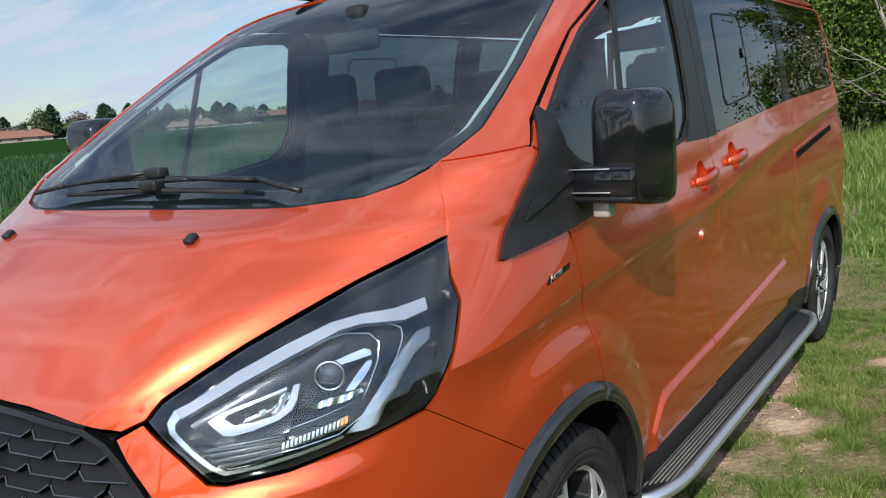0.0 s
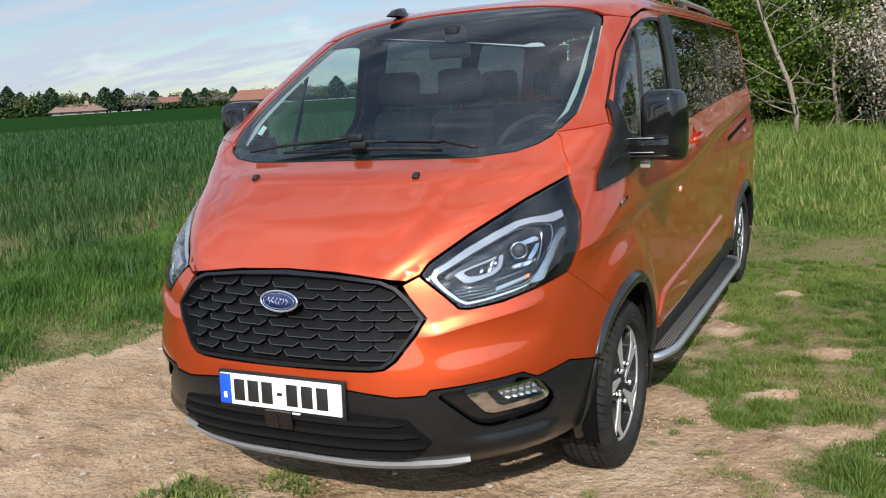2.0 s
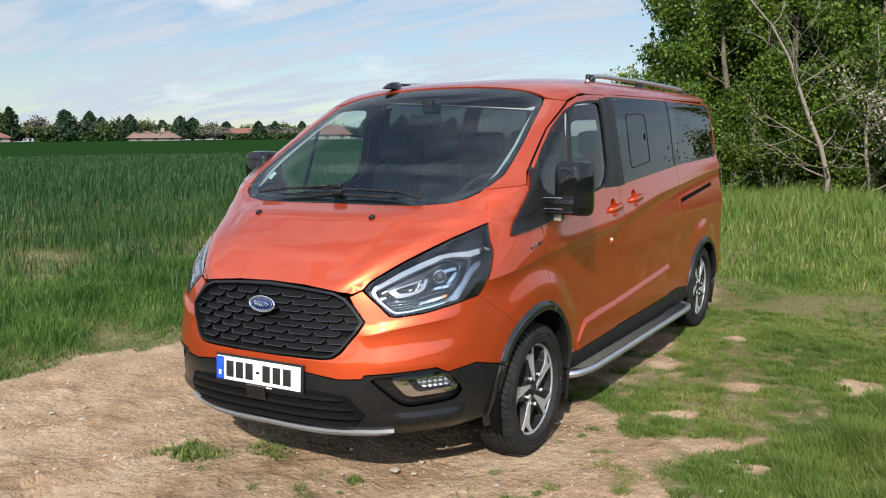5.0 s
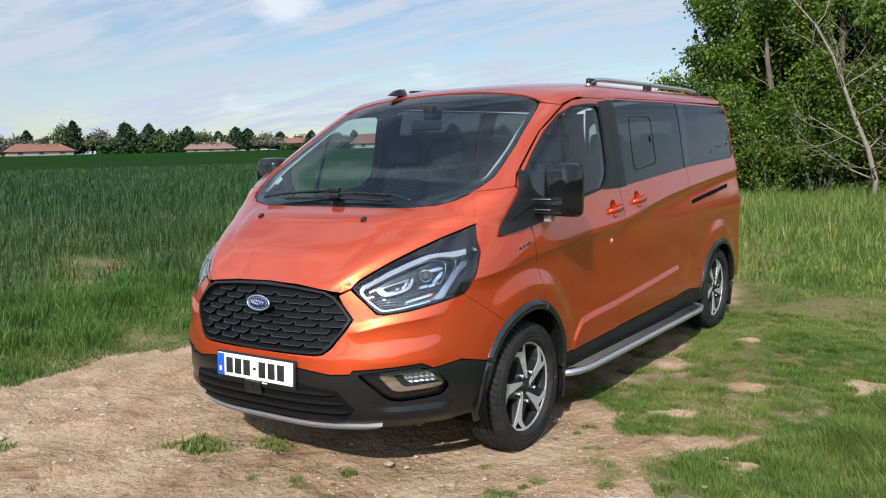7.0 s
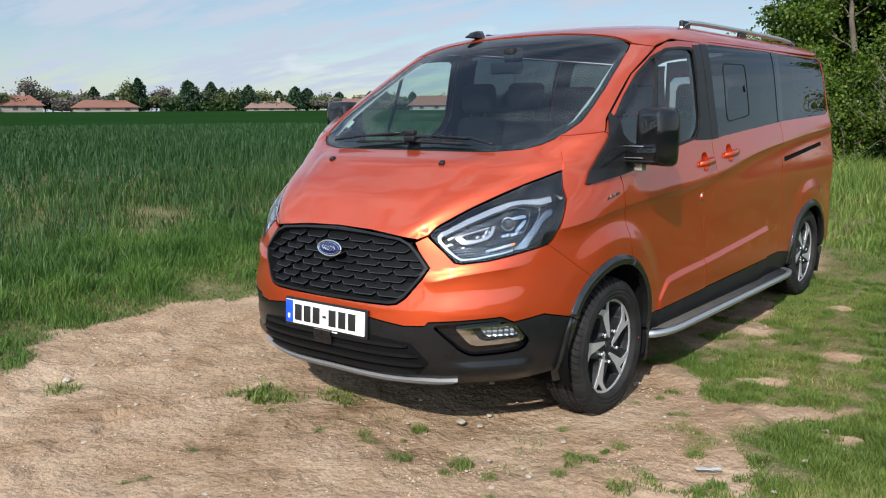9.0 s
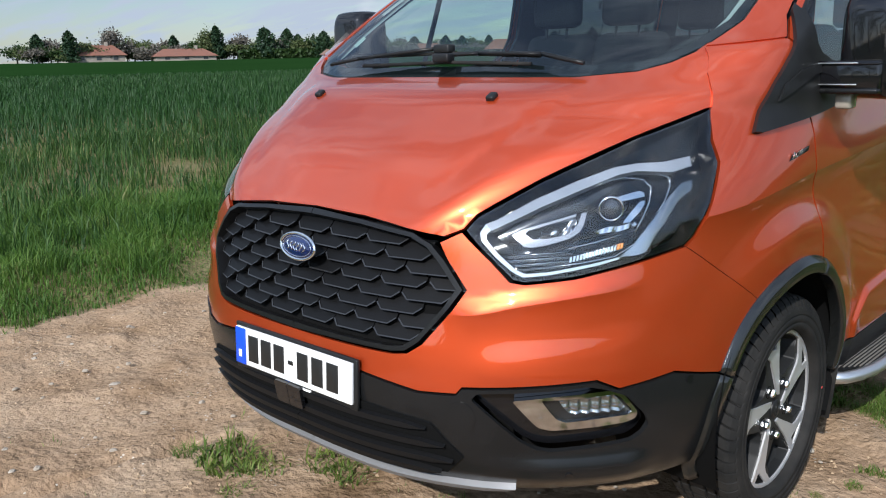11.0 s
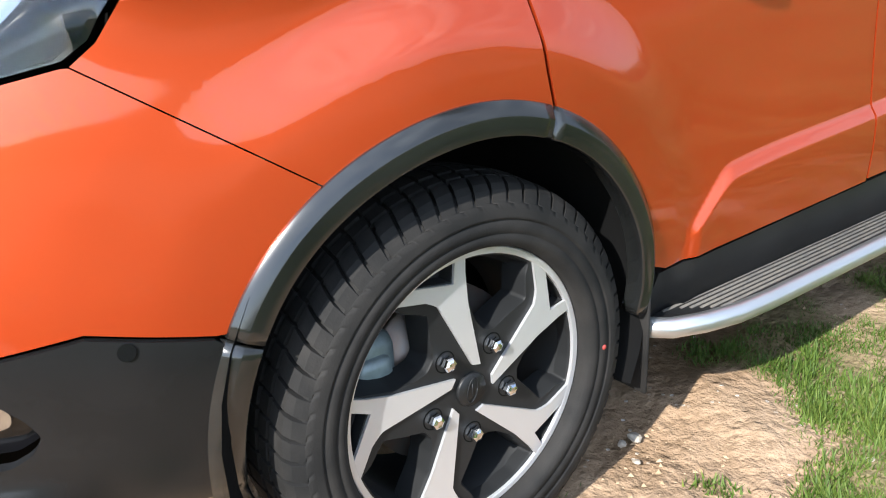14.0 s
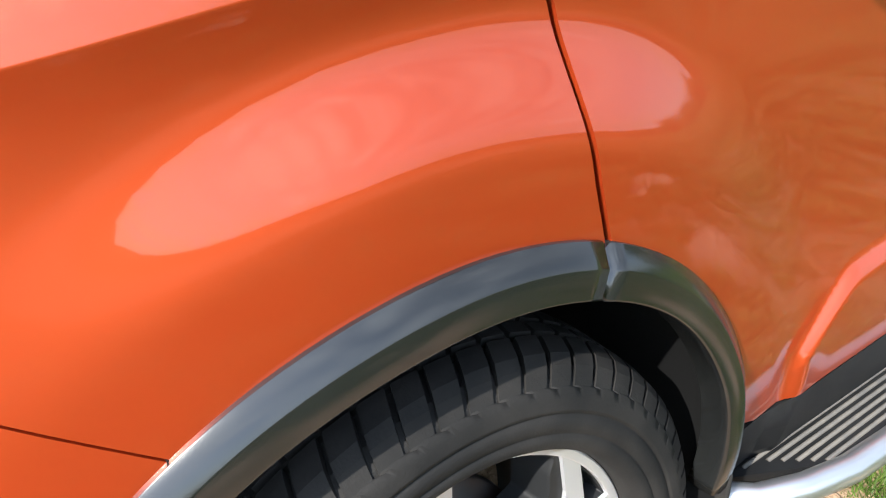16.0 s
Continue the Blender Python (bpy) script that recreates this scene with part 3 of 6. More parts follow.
# ---- wheels and wheelhouses ----
def tyre_bm():
    """Tyre with cut shoulder blocks and round grooves; its axis is x, the outer face at +x."""
    profile = [(-.095, .222), (-.112, .25), (-.112, .29), (-.104, .314), (-.098, .324), (-.088, .332), (-.070, .3365), (-.060, .338), (-.0595, .329), (-.052, .329), (-.0515, .3385), (-.030, .340), (-.0295, .331), (-.022, .331), (-.0215, .341), (0, .342),
               (.0215, .341), (.022, .331), (.0295, .331), (.030, .340), (.0515, .3385), (.052, .329), (.0595, .329), (.060, .338), (.070, .3365), (.088, .332), (.098, .324), (.104, .314), (.1075, .307), (.1095, .3055), (.112, .296), (.1135, .286), (.1135, .2825), (.1115, .282),
               (.1115, .279), (.1130, .2785), (.1125, .262), (.1105, .2605), (.1105, .2580), (.1120, .2572), (.110, .247), (.104, .2395), (.094, .2362), (.082, .2345)]
    pitches, bm, rings = 62, bmesh.new(), []
    angles = []
    for i in range(pitches):
        for f, cut in ((0, 0), (.28, 0), (.56, 0), (.80, 0), (.82, 1), (.98, 1)):
            angles.append((2 * math.pi * (i + f) / pitches, cut))
    for a0, cut in angles:
        ring = []
        for a, r in profile:
            edge = abs(a) > .0596 and r > .306
            mid = r > .3345 and not edge
            depth = cut * ((.010 if r > .318 else .005) if edge else .006 if mid else 0)
            slant = (.05 if edge else .02) * (abs(a) - .06) / .04
            c, s = math.cos(a0 + slant * (r > .30)), math.sin(a0 + slant * (r > .30))
            ring.append(bm.verts.new((a, (r - depth) * c, (r - depth) * s)))
        rings.append(ring)
    for i in range(len(rings)):
        p, q = rings[i], rings[(i + 1) % len(rings)]
        for k in range(len(profile) - 1):
            f = bm.faces.new((p[k], p[k + 1], q[k + 1], q[k]))
            f.smooth = profile[k][1] < .306 or profile[k + 1][1] < .306
    bmesh.ops.recalc_face_normals(bm, faces=bm.faces)
    return bm


def ring_sector_bm(points, depth, back):
    """A flat piece from (angle, radius) points, depth thick, its front at x = back + depth."""
    bm = bmesh.new()
    front = [bm.verts.new((back + depth, r * math.cos(a), r * math.sin(a))) for a, r in points]
    rear = [bm.verts.new((back, r * math.cos(a), r * math.sin(a))) for a, r in points]
    bm.faces.new(front)
    n = len(points)
    for i in range(n):
        bm.faces.new((front[i], rear[i], rear[(i + 1) % n], front[(i + 1) % n]))
    bmesh.ops.recalc_face_normals(bm, faces=bm.faces)
    return bm


def spoke_bm(turn):
    """The machined face of one slanted spoke that forks towards the rim."""
    trunk = [(64, .043), (90.2, .150), (91.0, .200), (90.6, .2235), (95.7, .2235), (98, .189), (109.5, .169), (86, .043)]
    fork = [(98, .189), (116.5, .2235), (125.3, .2235), (114.5, .190), (112, .180), (109.5, .169)]
    bm = ring_sector_bm([(turn + radians(a), r) for a, r in trunk], 0.006, 0.076)
    join_bm(bm, ring_sector_bm([(turn + radians(a), r) for a, r in fork], 0.006, 0.0761))
    return bm


def spider_bm():
    """The dark casting behind the spoke faces: a plate with five windows whose walls lean inwards, and a pocket in each fork."""
    disc = [(.2255 * math.cos(radians(a)), .2255 * math.sin(radians(a))) for a in range(0, 360, 3)]
    window = [(90.4, .2195), (90.0, .200), (88.5, .150), (82, .115), (72, .098), (60, .100), (50, .135), (44, .168), (52.5, .200), (54.0, .2195), (66, .2195), (78, .2195)]
    pocket = [(96.2, .2205), (98.4, .193), (114.6, .2195), (106, .2205)]
    loops, walls = [disc], []
    for i in range(5):
        for shape, depth, shrink in ((window, .052, .86), (pocket, .022, .80)):
            pts = [(r * math.cos(radians(a + 72 * i)), r * math.sin(radians(a + 72 * i))) for a, r in shape]
            pts = blunted(pts, .006 if shape is window else .003)
            loops.append(pts)
            walls.append((pts, depth, shrink, shape is pocket))
    flat, edges = [], []
    for loop in loops:
        first = len(flat)
        flat += [Vector(p) for p in loop]
        edges += [(first + i, first + (i + 1) % len(loop)) for i in range(len(loop))]
    got = mathutils.geometry.delaunay_2d_cdt(flat, edges, [], 1, 1e-7)
    v2 = np.array([tuple(v) for v in got[0]])
    bm = bmesh.new()
    vs = [bm.verts.new((.0765, x, y)) for x, y in v2]
    for f in got[2]:
        mid = v2[list(f)].mean(0)[None]
        if not any(inside_mask(mid, np.array(h))[0] for h in loops[1:]):
            bm.faces.new([vs[k] for k in f])
    for pts, depth, shrink, closed in walls:
        c = np.mean(pts, 0)
        rows = []
        for k, x in ((1.0, .0765), (.985, .0735), (shrink, .0765 - depth)):
            rows.append([bm.verts.new((x, c[0] + (p[0] - c[0]) * k, c[1] + (p[1] - c[1]) * k)) for p in pts])
        for p, q in zip(rows, rows[1:]):
            for i in range(len(p)):
                bm.faces.new((p[i], p[(i + 1) % len(p)], q[(i + 1) % len(p)], q[i]))
        if closed:
            bm.faces.new(rows[-1])
    bmesh.ops.remove_doubles(bm, verts=bm.verts, dist=1e-5)
    bmesh.ops.recalc_face_normals(bm, faces=bm.faces)
    return bm


def build_wheel():
    wheel = new("wheel")
    part("tyre", tyre_bm(), RUBBER, wheel, smooth=None)
    part("rim", lathe_bm([(.074, .2215), (.0820, .2222), (.0826, .2235), (.0830, .2320), (.0815, .2338), (.074, .2342), (.05, .228), (-.09, .222)], 120), ALLOY, wheel, "machined silver rim lip", smooth=False)
    part("spoke_body", spider_bm(), DARKALLOY, wheel, "dark grey cast spokes", smooth=False)
    part("rim_barrel", lathe_bm([(.06, .2195), (.03, .205), (-.09, .203), (-.10, .19)], 64), DARKALLOY, wheel, "dark rim barrel")
    for i in range(5):
        part("spoke_face", spoke_bm(radians(72 * i)), ALLOY, wheel, "machined silver forked spoke", smooth=False)
    for i in range(5):
        a = radians(54 - 72 * i)
        well = part("nut_well", lathe_bm([(.0768, .0185), (.0775, .0165), (.070, .0155), (.070, 0)], 20), CAVITY, wheel)
        bm = lathe_bm([(.066, .0135), (.074, .0135), (.076, .0125), (.090, .0120), (.094, .0105), (.0965, .006), (.097, 0)], 6)
        nut = part("wheel_nut", bm, CHROME, wheel, "chrome wheel nut", smooth=False)
        for ob in (well, nut):
            ob.location = (0, .079 * math.cos(a), .079 * math.sin(a))
    part("hub_cap", lathe_bm([(.07, .0285), (.080, .0283), (.083, .0265), (.0835, 0)], 36), PLASTIC, wheel, "black hub cap")
    bm = bmesh.new()
    for k, rad in ((1, .0009), (.86, .0005)):
        join_bm(bm, tube_bm([(.0837, k * (.010 * math.cos(radians(t)) + .004 * math.sin(radians(t))), k * (.021 * math.sin(radians(t)))) for t in range(0, 361, 12)], rad, 5))
    join_bm(bm, tube_bm([(.0837, 0, -.011), (.0837, 0, .011)], .0012, 5))
    part("cap_emblem", bm, DARKALLOY, wheel, "worn silver oval emblem")
    part("brake_disc", lathe_bm([(-.02, .05), (-.02, .150), (.0, .150), (.0, .08), (.02, .075), (.02, 0)], 48), material("worn_steel", (.16, .15, .14), 0.45, 0.8, vary=(30, .6, (.22, .13, .08))), wheel)
    bm = box_bm((-.05, -.185, -.02), (.022, -.095, .115), 0.02)
    join_bm(bm, box_bm((.0, -.175, .0), (.036, -.11, .085), 0.014))
    part("brake_caliper", bm, material("caliper_grey", (.24, .29, .30), 0.4, 0.4, vary=(40, .6, (.10, .12, .12))), wheel)
    part("paint_dot", lathe_bm([(.1105, .005), (.1135, .0045), (.114, 0)], 14), material("red_marking_paint", (.42, .05, .04), .7), wheel, "faded red paint dot").location = (0, .270 * math.cos(radians(-2)), .270 * math.sin(radians(-2)))
    return wheel


first_wheel = build_wheel()
first_wheel.parent = van
first_wheel.location = (.862, .013, .280)
first_wheel.scale = (1, 1.055, 1.055)
for x, y, z, turn in ((.862, WHEELBASE, .333, 0), (-.905, -.06, .288, 180), (-.905, WHEELBASE - .06, .333, 180)):
    copy_thing(first_wheel, pose(x, y, z, 0 if turn else 24, 0, turn))

for s in (1, -1):
    for yc in (0.0, WHEELBASE):
        # wheelhouse liner: a half drum open below and outwards
        bm = bmesh.new()
        rows = []
        for i in range(25):
            a = radians(-25 + 230 * i / 24)
            rows.append([bm.verts.new(tuple(settle((s * x, yc + r * math.cos(a), AXLE + r * math.sin(a))))) for x, r in ((.965, .425), (.95, .405), (.72, .405), (.60, .36))])
        for p, q in zip(rows, rows[1:]):
            for k in range(3):
                bm.faces.new((p[k], p[k + 1], q[k + 1], q[k]))
        bm.faces.new([r[3] for r in rows])
        bmesh.ops.recalc_face_normals(bm, faces=bm.faces)
        part("wheelhouse_liner", bm, CAVITY, van, "black wheelhouse liner")
        # arch cladding: a band with a rounded lip, in two lengths at the front
        spans = ((200, 155.6), (154.8, 70.6), (69.4, -4)) if yc == 0 else ((186, 2),)
        for a0, a1 in spans:
            n = max(6, int(abs(a1 - a0) / 2.5))
            bm, rows = bmesh.new(), []
            for i in range(n + 1):
                a = radians(a0 + (a1 - a0) * i / n)
                ring = []
                for r, out in ((.430, -.012), (.4305, .0045), (.430, .0055), (.4105, .0195), (.4095, .0199), (.4085, .0200), (.3835, .0205), (.3815, .0195), (.380, .0170), (.3795, .007), (.381, -.02)):
                    y, z = yc + r * math.cos(a), AXLE + r * math.sin(a)
                    base = float(side_x(yc + .43 * math.cos(a), max(.24, AXLE + .43 * math.sin(a))))
                    ring.append(bm.verts.new(tuple(settle((s * (base + out), y, z)))))
                rows.append(ring)
            for p, q in zip(rows, rows[1:]):
                for k in range(len(p) - 1):
                    bm.faces.new((p[k], p[k + 1], q[k + 1], q[k]))
            bm.faces.new(rows[0])
            bm.faces.new(rows[-1][::-1])
            bmesh.ops.recalc_face_normals(bm, faces=bm.faces)
            part("arch_cladding", bm, CLADDING, van, "satin black wheel arch cladding")
        # mud flap
        y = yc + .405
        bm = box_bm((s * .985 if s < 0 else .70, y, .105), (-.70 if s < 0 else .985, y + .008, .33), 0.003)
        for v in bm.verts:
            v.co.y += (0.33 - v.co.z) * 0.16
            if v.co.z < .12 and abs(v.co.x) > .9:
                v.co.x -= s * .03
        part("mud_flap", bm, RUBBER, van, "black rubber mud flap")

# ---- nose: lower bumper, grille, plate, lamps ----
LOWER = [cx(0, .543), cx(.25, .540), cx(.44, .513), cx(.535, .518), cx(.548, .536), cx(.80, .558), cx(.835, .530), cx(.905, .551), cy(-.402, .518)] + [cy(y, z) for y, z in arc(0, ARCH, 156, 188, 8)]
LOWER += [cx(.90, .262), cx(.80, .238), cx(.62, .235), cx(.30, .245), cx(0, .25)]
FOGHOLE = blunted([(.575, .529), (.895, .548), (.945, .537), (1.012, .514), (1.075, .455), (1.088, .428), (1.066, .402), (1.030, .385), (.93, .379), (.784, .372), (.738, .380), (.695, .402), (.556, .512)], .010)
DARKGREY = material("dark_grey_plastic", (.008, .0083, .0088), 0.26, spec=0.3, bump=(900, .12, .001), vary=(7, .5, (.014, .014, .0145)))
part("lower_bumper", mirrored(LOWER, on_corner, step=0.016, lip=0.014, holes=[FOGHOLE], offset=0.004), DARKGREY, van, "black plastic lower bumper", weld=0.0008)
intake_half = [cx(.001, .462), cx(.30, .458), cx(.47, .436), cx(.535, .345), cx(.48, .288), cx(.25, .272), cx(.001, .270)]
part("lower_grille", mirrored(intake_half, on_corner, step=0.03, lip=0.01, offset=0.009), CAVITY, van, "matt black lower grille", weld=0.0008)
material("intake_black", (.006, .006, .0065), 0.55, spec=0.2, bump=(700, .2, .001))
for z, reach_x in ((.43, .46), (.385, .50), (.34, .51), (.30, .47)):
    bar_half = [cx(.001, z + .010), cx(reach_x - .06, z + .006), cx(reach_x, z - .004), cx(reach_x - .05, z - .010), cx(.001, z - .006)]
    part("grille_bar", mirrored(bar_half, on_corner, step=0.03, lip=0.016, offset=0.024), bpy.data.materials["intake_black"], van, weld=0.0008)
part("radar_cover", mirrored([cx(.001, .452), cx(.052, .451), cx(.056, .446), cx(.056, .392), cx(.052, .387), cx(.001, .387)], on_corner, step=0.02, lip=0.012, offset=0.034), GLOSSBLACK, van, "gloss black radar cover", weld=0.0008)
lip_half = [cx(.001, .262), cx(.30, .256), cx(.55, .260), cx(.625, .268), cx(.60, .252), cx(.55, .244), cx(.30, .239), cx(.001, .245)]
part("skid_lip", mirrored(lip_half, on_corner, step=0.02, lip=0.02, offset=0.022), material("skid_silver", (.22, .22, .225), 0.5, 0.4), van, "silver skid lip", weld=0.0008)

LAMPGREY = material('lamp_reflector', (.42, .43, .44), 0.18, 0.95)
FOGLENS = glass_material('fog_lens', (.88, .90, .90), 1.4)
for s in (1, -1):
    # fog lamp pocket, bezel and lens
    pocket = part("fog_pocket", skin_bm(FOGHOLE, on_corner, step=0.02, lip=0, offset=-0.030, flip=s), GLOSSBLACK, van)
    outer = blunted([(.675, .510), (.788, .521), (.928, .528), (.978, .529), (1.008, .516), (1.056, .461), (1.050, .444), (1.020, .436), (.932, .432), (.788, .428), (.752, .436), (.735, .450)], .008)
    inner = blunted([(.760, .512), (.901, .516), (.979, .518), (.997, .510), (1.038, .467), (1.024, .457), (.932, .455), (.832, .450), (.805, .460), (.782, .485)], .006)
    glow = blunted([(.806, .510), (.901, .512), (.979, .513), (.991, .506), (1.025, .472), (1.015, .465), (.846, .468)], .005)
    part("fog_bezel", skin_bm(outer, on_corner, step=0.012, lip=0.022, offset=-0.006, flip=s, holes=[inner]), material("satin_chrome", (.58, .59, .60), 0.09, 1.0), pocket, "bright chrome fog lamp bezel")
    part("fog_well", skin_bm(inner, on_corner, step=0.02, lip=0, offset=-0.028, flip=s), PLASTIC, pocket)
    part("fog_reflector", skin_bm(glow, on_corner, step=0.006, lip=0.004, offset=-0.022, flip=s, bow=lambda v: 0.004 * np.sin(v[:, 0] * 190) + 0.003 * np.sin(v[:, 1] * 300)), LAMPGREY, pocket)
    part("fog_lens", skin_bm(inner, on_corner, step=0.02, lip=0, offset=-0.013, flip=s), FOGLENS, pocket)
    # tow cover and sensors
    disc = [(cx(.545, .462)[0] + .043 * math.cos(radians(t)), .462 + .043 * math.sin(radians(t))) for t in range(0, 360, 15)]
    if s > 0:
        part("tow_cover", skin_bm(disc, on_corner, step=0.015, lip=0.004, offset=0.0065, flip=s), DARKGREY, van, "round tow eye cover")
    for a, z in (cy(-.504, .528), cx(.733, .304)):
        spot = [(a + .012 * math.cos(radians(t)), z + .012 * math.sin(radians(t))) for t in range(0, 360, 24)]
        part("parking_sensor", skin_bm(spot, on_corner, step=0.01, lip=0.003, offset=0.0068, flip=s), GLOSSBLACK, van)

# main grille: backing, frame and staggered scales
grille_half = [cx(*p) for p in [(.001, .936), *GRILLE[1:-1], (.001, .608)]]
part("grille_backing", mirrored(grille_half, on_corner, step=0.03, lip=0.0, offset=-0.028), CAVITY, van, weld=0.0008)
ring_in = [cx(.001, .922)] + [cx(x, z) for x, z in [(.20, .916), (.367, .899), (.42, .878), (.459, .843), (.510, .782), (.487, .736), (.425, .652), (.393, .630), (.355, .624)]] + [cx(.001, .624)]
ring_half = grille_half[:-1] + [cx(.001, .608)] + ring_in[::-1]
part("grille_frame", mirrored(ring_half, on_corner, step=0.014, lip=0.045, offset=0.006), material("grille_black", (.007, .007, .0075), 0.30, spec=0.35), van, "satin black grille frame", weld=0.0008)
bm = bmesh.new()
outline = [(-.0700, .029), (-.0705, -.001), (-.050, -.0165), (.050, -.0165), (.0705, -.001), (.0700, .029)]
# each scale leans out towards its lower edge, which ends in a thin raised lip
lean = lambda z: -.006 + (z + .0165) * .72
front = [bm.verts.new((x, lean(z), z)) for x, z in outline]
back = [bm.verts.new((x * .96, lean(z) + .022, z + .002)) for x, z in outline]
bm.faces.new(front)
for i in range(6):
    bm.faces.new((front[i], back[i], back[(i + 1) % 6], front[(i + 1) % 6]))
lower = outline[1:5]
for (ax, az), (bx, bz) in zip(lower, lower[1:]):
    quad = [(ax, az, 0), (bx, bz, 0), (bx * .97, bz + .0028, 0), (ax * .97, az + .0028, 0)]
    top = [bm.verts.new((x, lean(z) - .0022, z)) for x, z, _ in quad]
    foot = [bm.verts.new((x, lean(z) + .001, z)) for x, z, _ in quad]
    bm.faces.new(top).material_index = 1
    for i in range(4):
        bm.faces.new((top[i], foot[i], foot[(i + 1) % 4], top[(i + 1) % 4]))
bmesh.ops.recalc_face_normals(bm, faces=bm.faces)
scale_mesh = bpy.data.meshes.new("grille_scale")
bm.to_mesh(scale_mesh)
bm.free()
scale_mesh.materials.append(material("grille_scale_black", (.0032, .0032, .0035), 0.5, spec=0.2, bump=(900, .06, .001)))
# paler copy of the scale black, a painted glint along the raised lips
scale_mesh.materials.append(material("grille_lip_glint", (.022, .022, .023), 0.30, spec=0.6))
limit = np.array([(x, z) for x, z in [(-.44, .88), (-.36, .9), (.36, .9), (.44, .865), (.505, .785), (.41, .65), (.36, .632), (-.36, .632), (-.41, .65), (-.505, .785)]])
for row in range(8):
    for col in range(-6, 7):
        x, z = (col + 0.5 * (row % 2)) * 0.142, .892 - row * .0335
        if not inside_mask(np.array([(x, z)]), limit)[0]:
            continue
        y = float(nose_y(x, z))
        slope = math.atan2(float(nose_y(x + .02, z)) - float(nose_y(x - .02, z)), .04)
        ob = new("grille_scale", scale_mesh)
        ob.parent = van
        ob.matrix_basis = Matrix.Translation(tuple(settle((x, y + .012, z)))) @ Matrix.Rotation(slope, 4, "Z") @ Matrix.Rotation(radians(-6), 4, "X")

# oval emblem
bm = bmesh.new()
bmesh.ops.create_uvsphere(bm, u_segments=40, v_segments=12, radius=1, matrix=Matrix.Diagonal((.082, .010, .034, 1)))
emblem = part("emblem", bm, material("emblem_blue", (.006, .014, .075), 0.2, 0.2, 1.0), van, "dark blue oval emblem with chrome rim")
emblem.location, emblem.rotation_euler = (.0, -1.034, .838), (radians(-12), 0, radians(-3))
part("emblem_rim", tube_bm([(.084 * math.cos(radians(t)), -.004, .036 * math.sin(radians(t))) for t in range(0, 361, 9)], .0048, 8, caps=False), CHROME, emblem)
bm = tube_bm([(.070 * math.cos(radians(t)), -.0072, .0275 * math.sin(radians(t))) for t in range(0, 361, 9)], .0012, 6, caps=False)
for i in range(6):
    x = -.040 + .016 * i
    join_bm(bm, tube_bm([(x + .006 * math.sin(u * 1.6 + i), -.0098, -.012 + .006 * u) for u in range(5)], .0022, 6))
part("emblem_mark", bm, CHROME, emblem)

# number plate
PLATEWHITE = material("plate_white", (.80, .80, .78), 0.35, vary=(12, .25, (.70, .70, .68)))
plate = part("number_plate", box_bm((-.263, -.006, -.058), (.263, .004, .058), 0.003), PLATEWHITE, van, "white number plate with black bars")
plate.location, plate.rotation_euler = (.0, -1.084, .508), (radians(-3), 0, radians(2.2))
part("plate_holder", box_bm((-.275, .003, -.075), (.275, .016, .068), 0.004), PLASTIC, plate)
part("country_band", box_bm((-.262, -.0085, -.056), (-.212, -.0055, .056), 0.001), material("plate_blue", (.01, .07, .55), 0.4), plate, "blue band")
part("country_mark", box_bm((-.245, -.0105, -.035), (-.230, -.008, -.012), 0.001), PLATEWHITE, plate)
INK = material("plate_ink", (.012, .012, .012), 0.45)
for x0, x1, z0, z1 in [(-.197 + .062 * i, -.150 + .062 * i, -.040, .040) for i in range(3)] + [(-.006, .016, -.006, .006)] + [(.035 + .064 * i, .082 + .064 * i, -.040, .040) for i in range(3)]:
    part("plate_bar", box_bm((x0, -.0088, z0), (x1, -.0055, z1), 0.001), INK, plate)
part("dealer_mark", box_bm((-.035, -.0035, -.073), (-.010, .004, -.062), 0.002), material("dealer_blue", (.03, .12, .5), .4), plate)
part("dealer_bar", box_bm((-.005, -.0030, -.070), (.085, .004, -.065), 0.001), PLATEWHITE, plate)

# headlamps
LAMPDARK = material("lamp_black_bezel", (.004, .0045, .0055), 0.22, spec=0.4)
LAMPCHROME = material("lamp_chrome", (.80, .82, .84), 0.13, 1.0)
DRL = material("light_guide", (.28, .30, .34), 0.22, 0.35, coat=0.3)
LENS = glass_material("lamp_lens", (.93, .95, .96), 1.42)
# darker copy of the lamp chrome, with its dim reflection put into the colour
SIDECHROME = material("side_chrome", (.40, .41, .43), 0.16, 1.0)
LAMPSATIN = material("lamp_satin_bezel", (.07, .073, .08), 0.24, 0.7)
PROJECTOR = material("projector_glass", (.05, .055, .065), 0.03, 0.3, 1.0)
AMBER = material("amber_lens", (.75, .30, .08), 0.2)
UP = [(.510, .947), (.537, .959), (.613, 1.006), (.706, 1.046), (.794, 1.074), (.859, 1.081), (.945, 1.082), (1.02, 1.093), (1.045, 1.069), (.988, 1.057), (.874, 1.063), (.823, 1.057), (.737, 1.026), (.643, .988), (.561, .945), (.530, .930)]
RIMLINE = [(.510, .947), (.504, .924), (.518, .902), (.568, .864), (.622, .831), (.658, .817), (.733, .823), (.866, .842), (.931, .855), (.932, .861), (.864, .849), (.731, .830), (.663, .825), (.633, .835), (.578, .870), (.530, .907), (.524, .921), (.532, .932)]
LOW = [(1.077, 1.037), (1.039, 1.031), (1.021, 1.003), (1.007, .958), (.971, .886), (.937, .860), (.986, .861), (1.013, .868), (1.051, .945), (1.062, .992), (1.092, 1.012)]
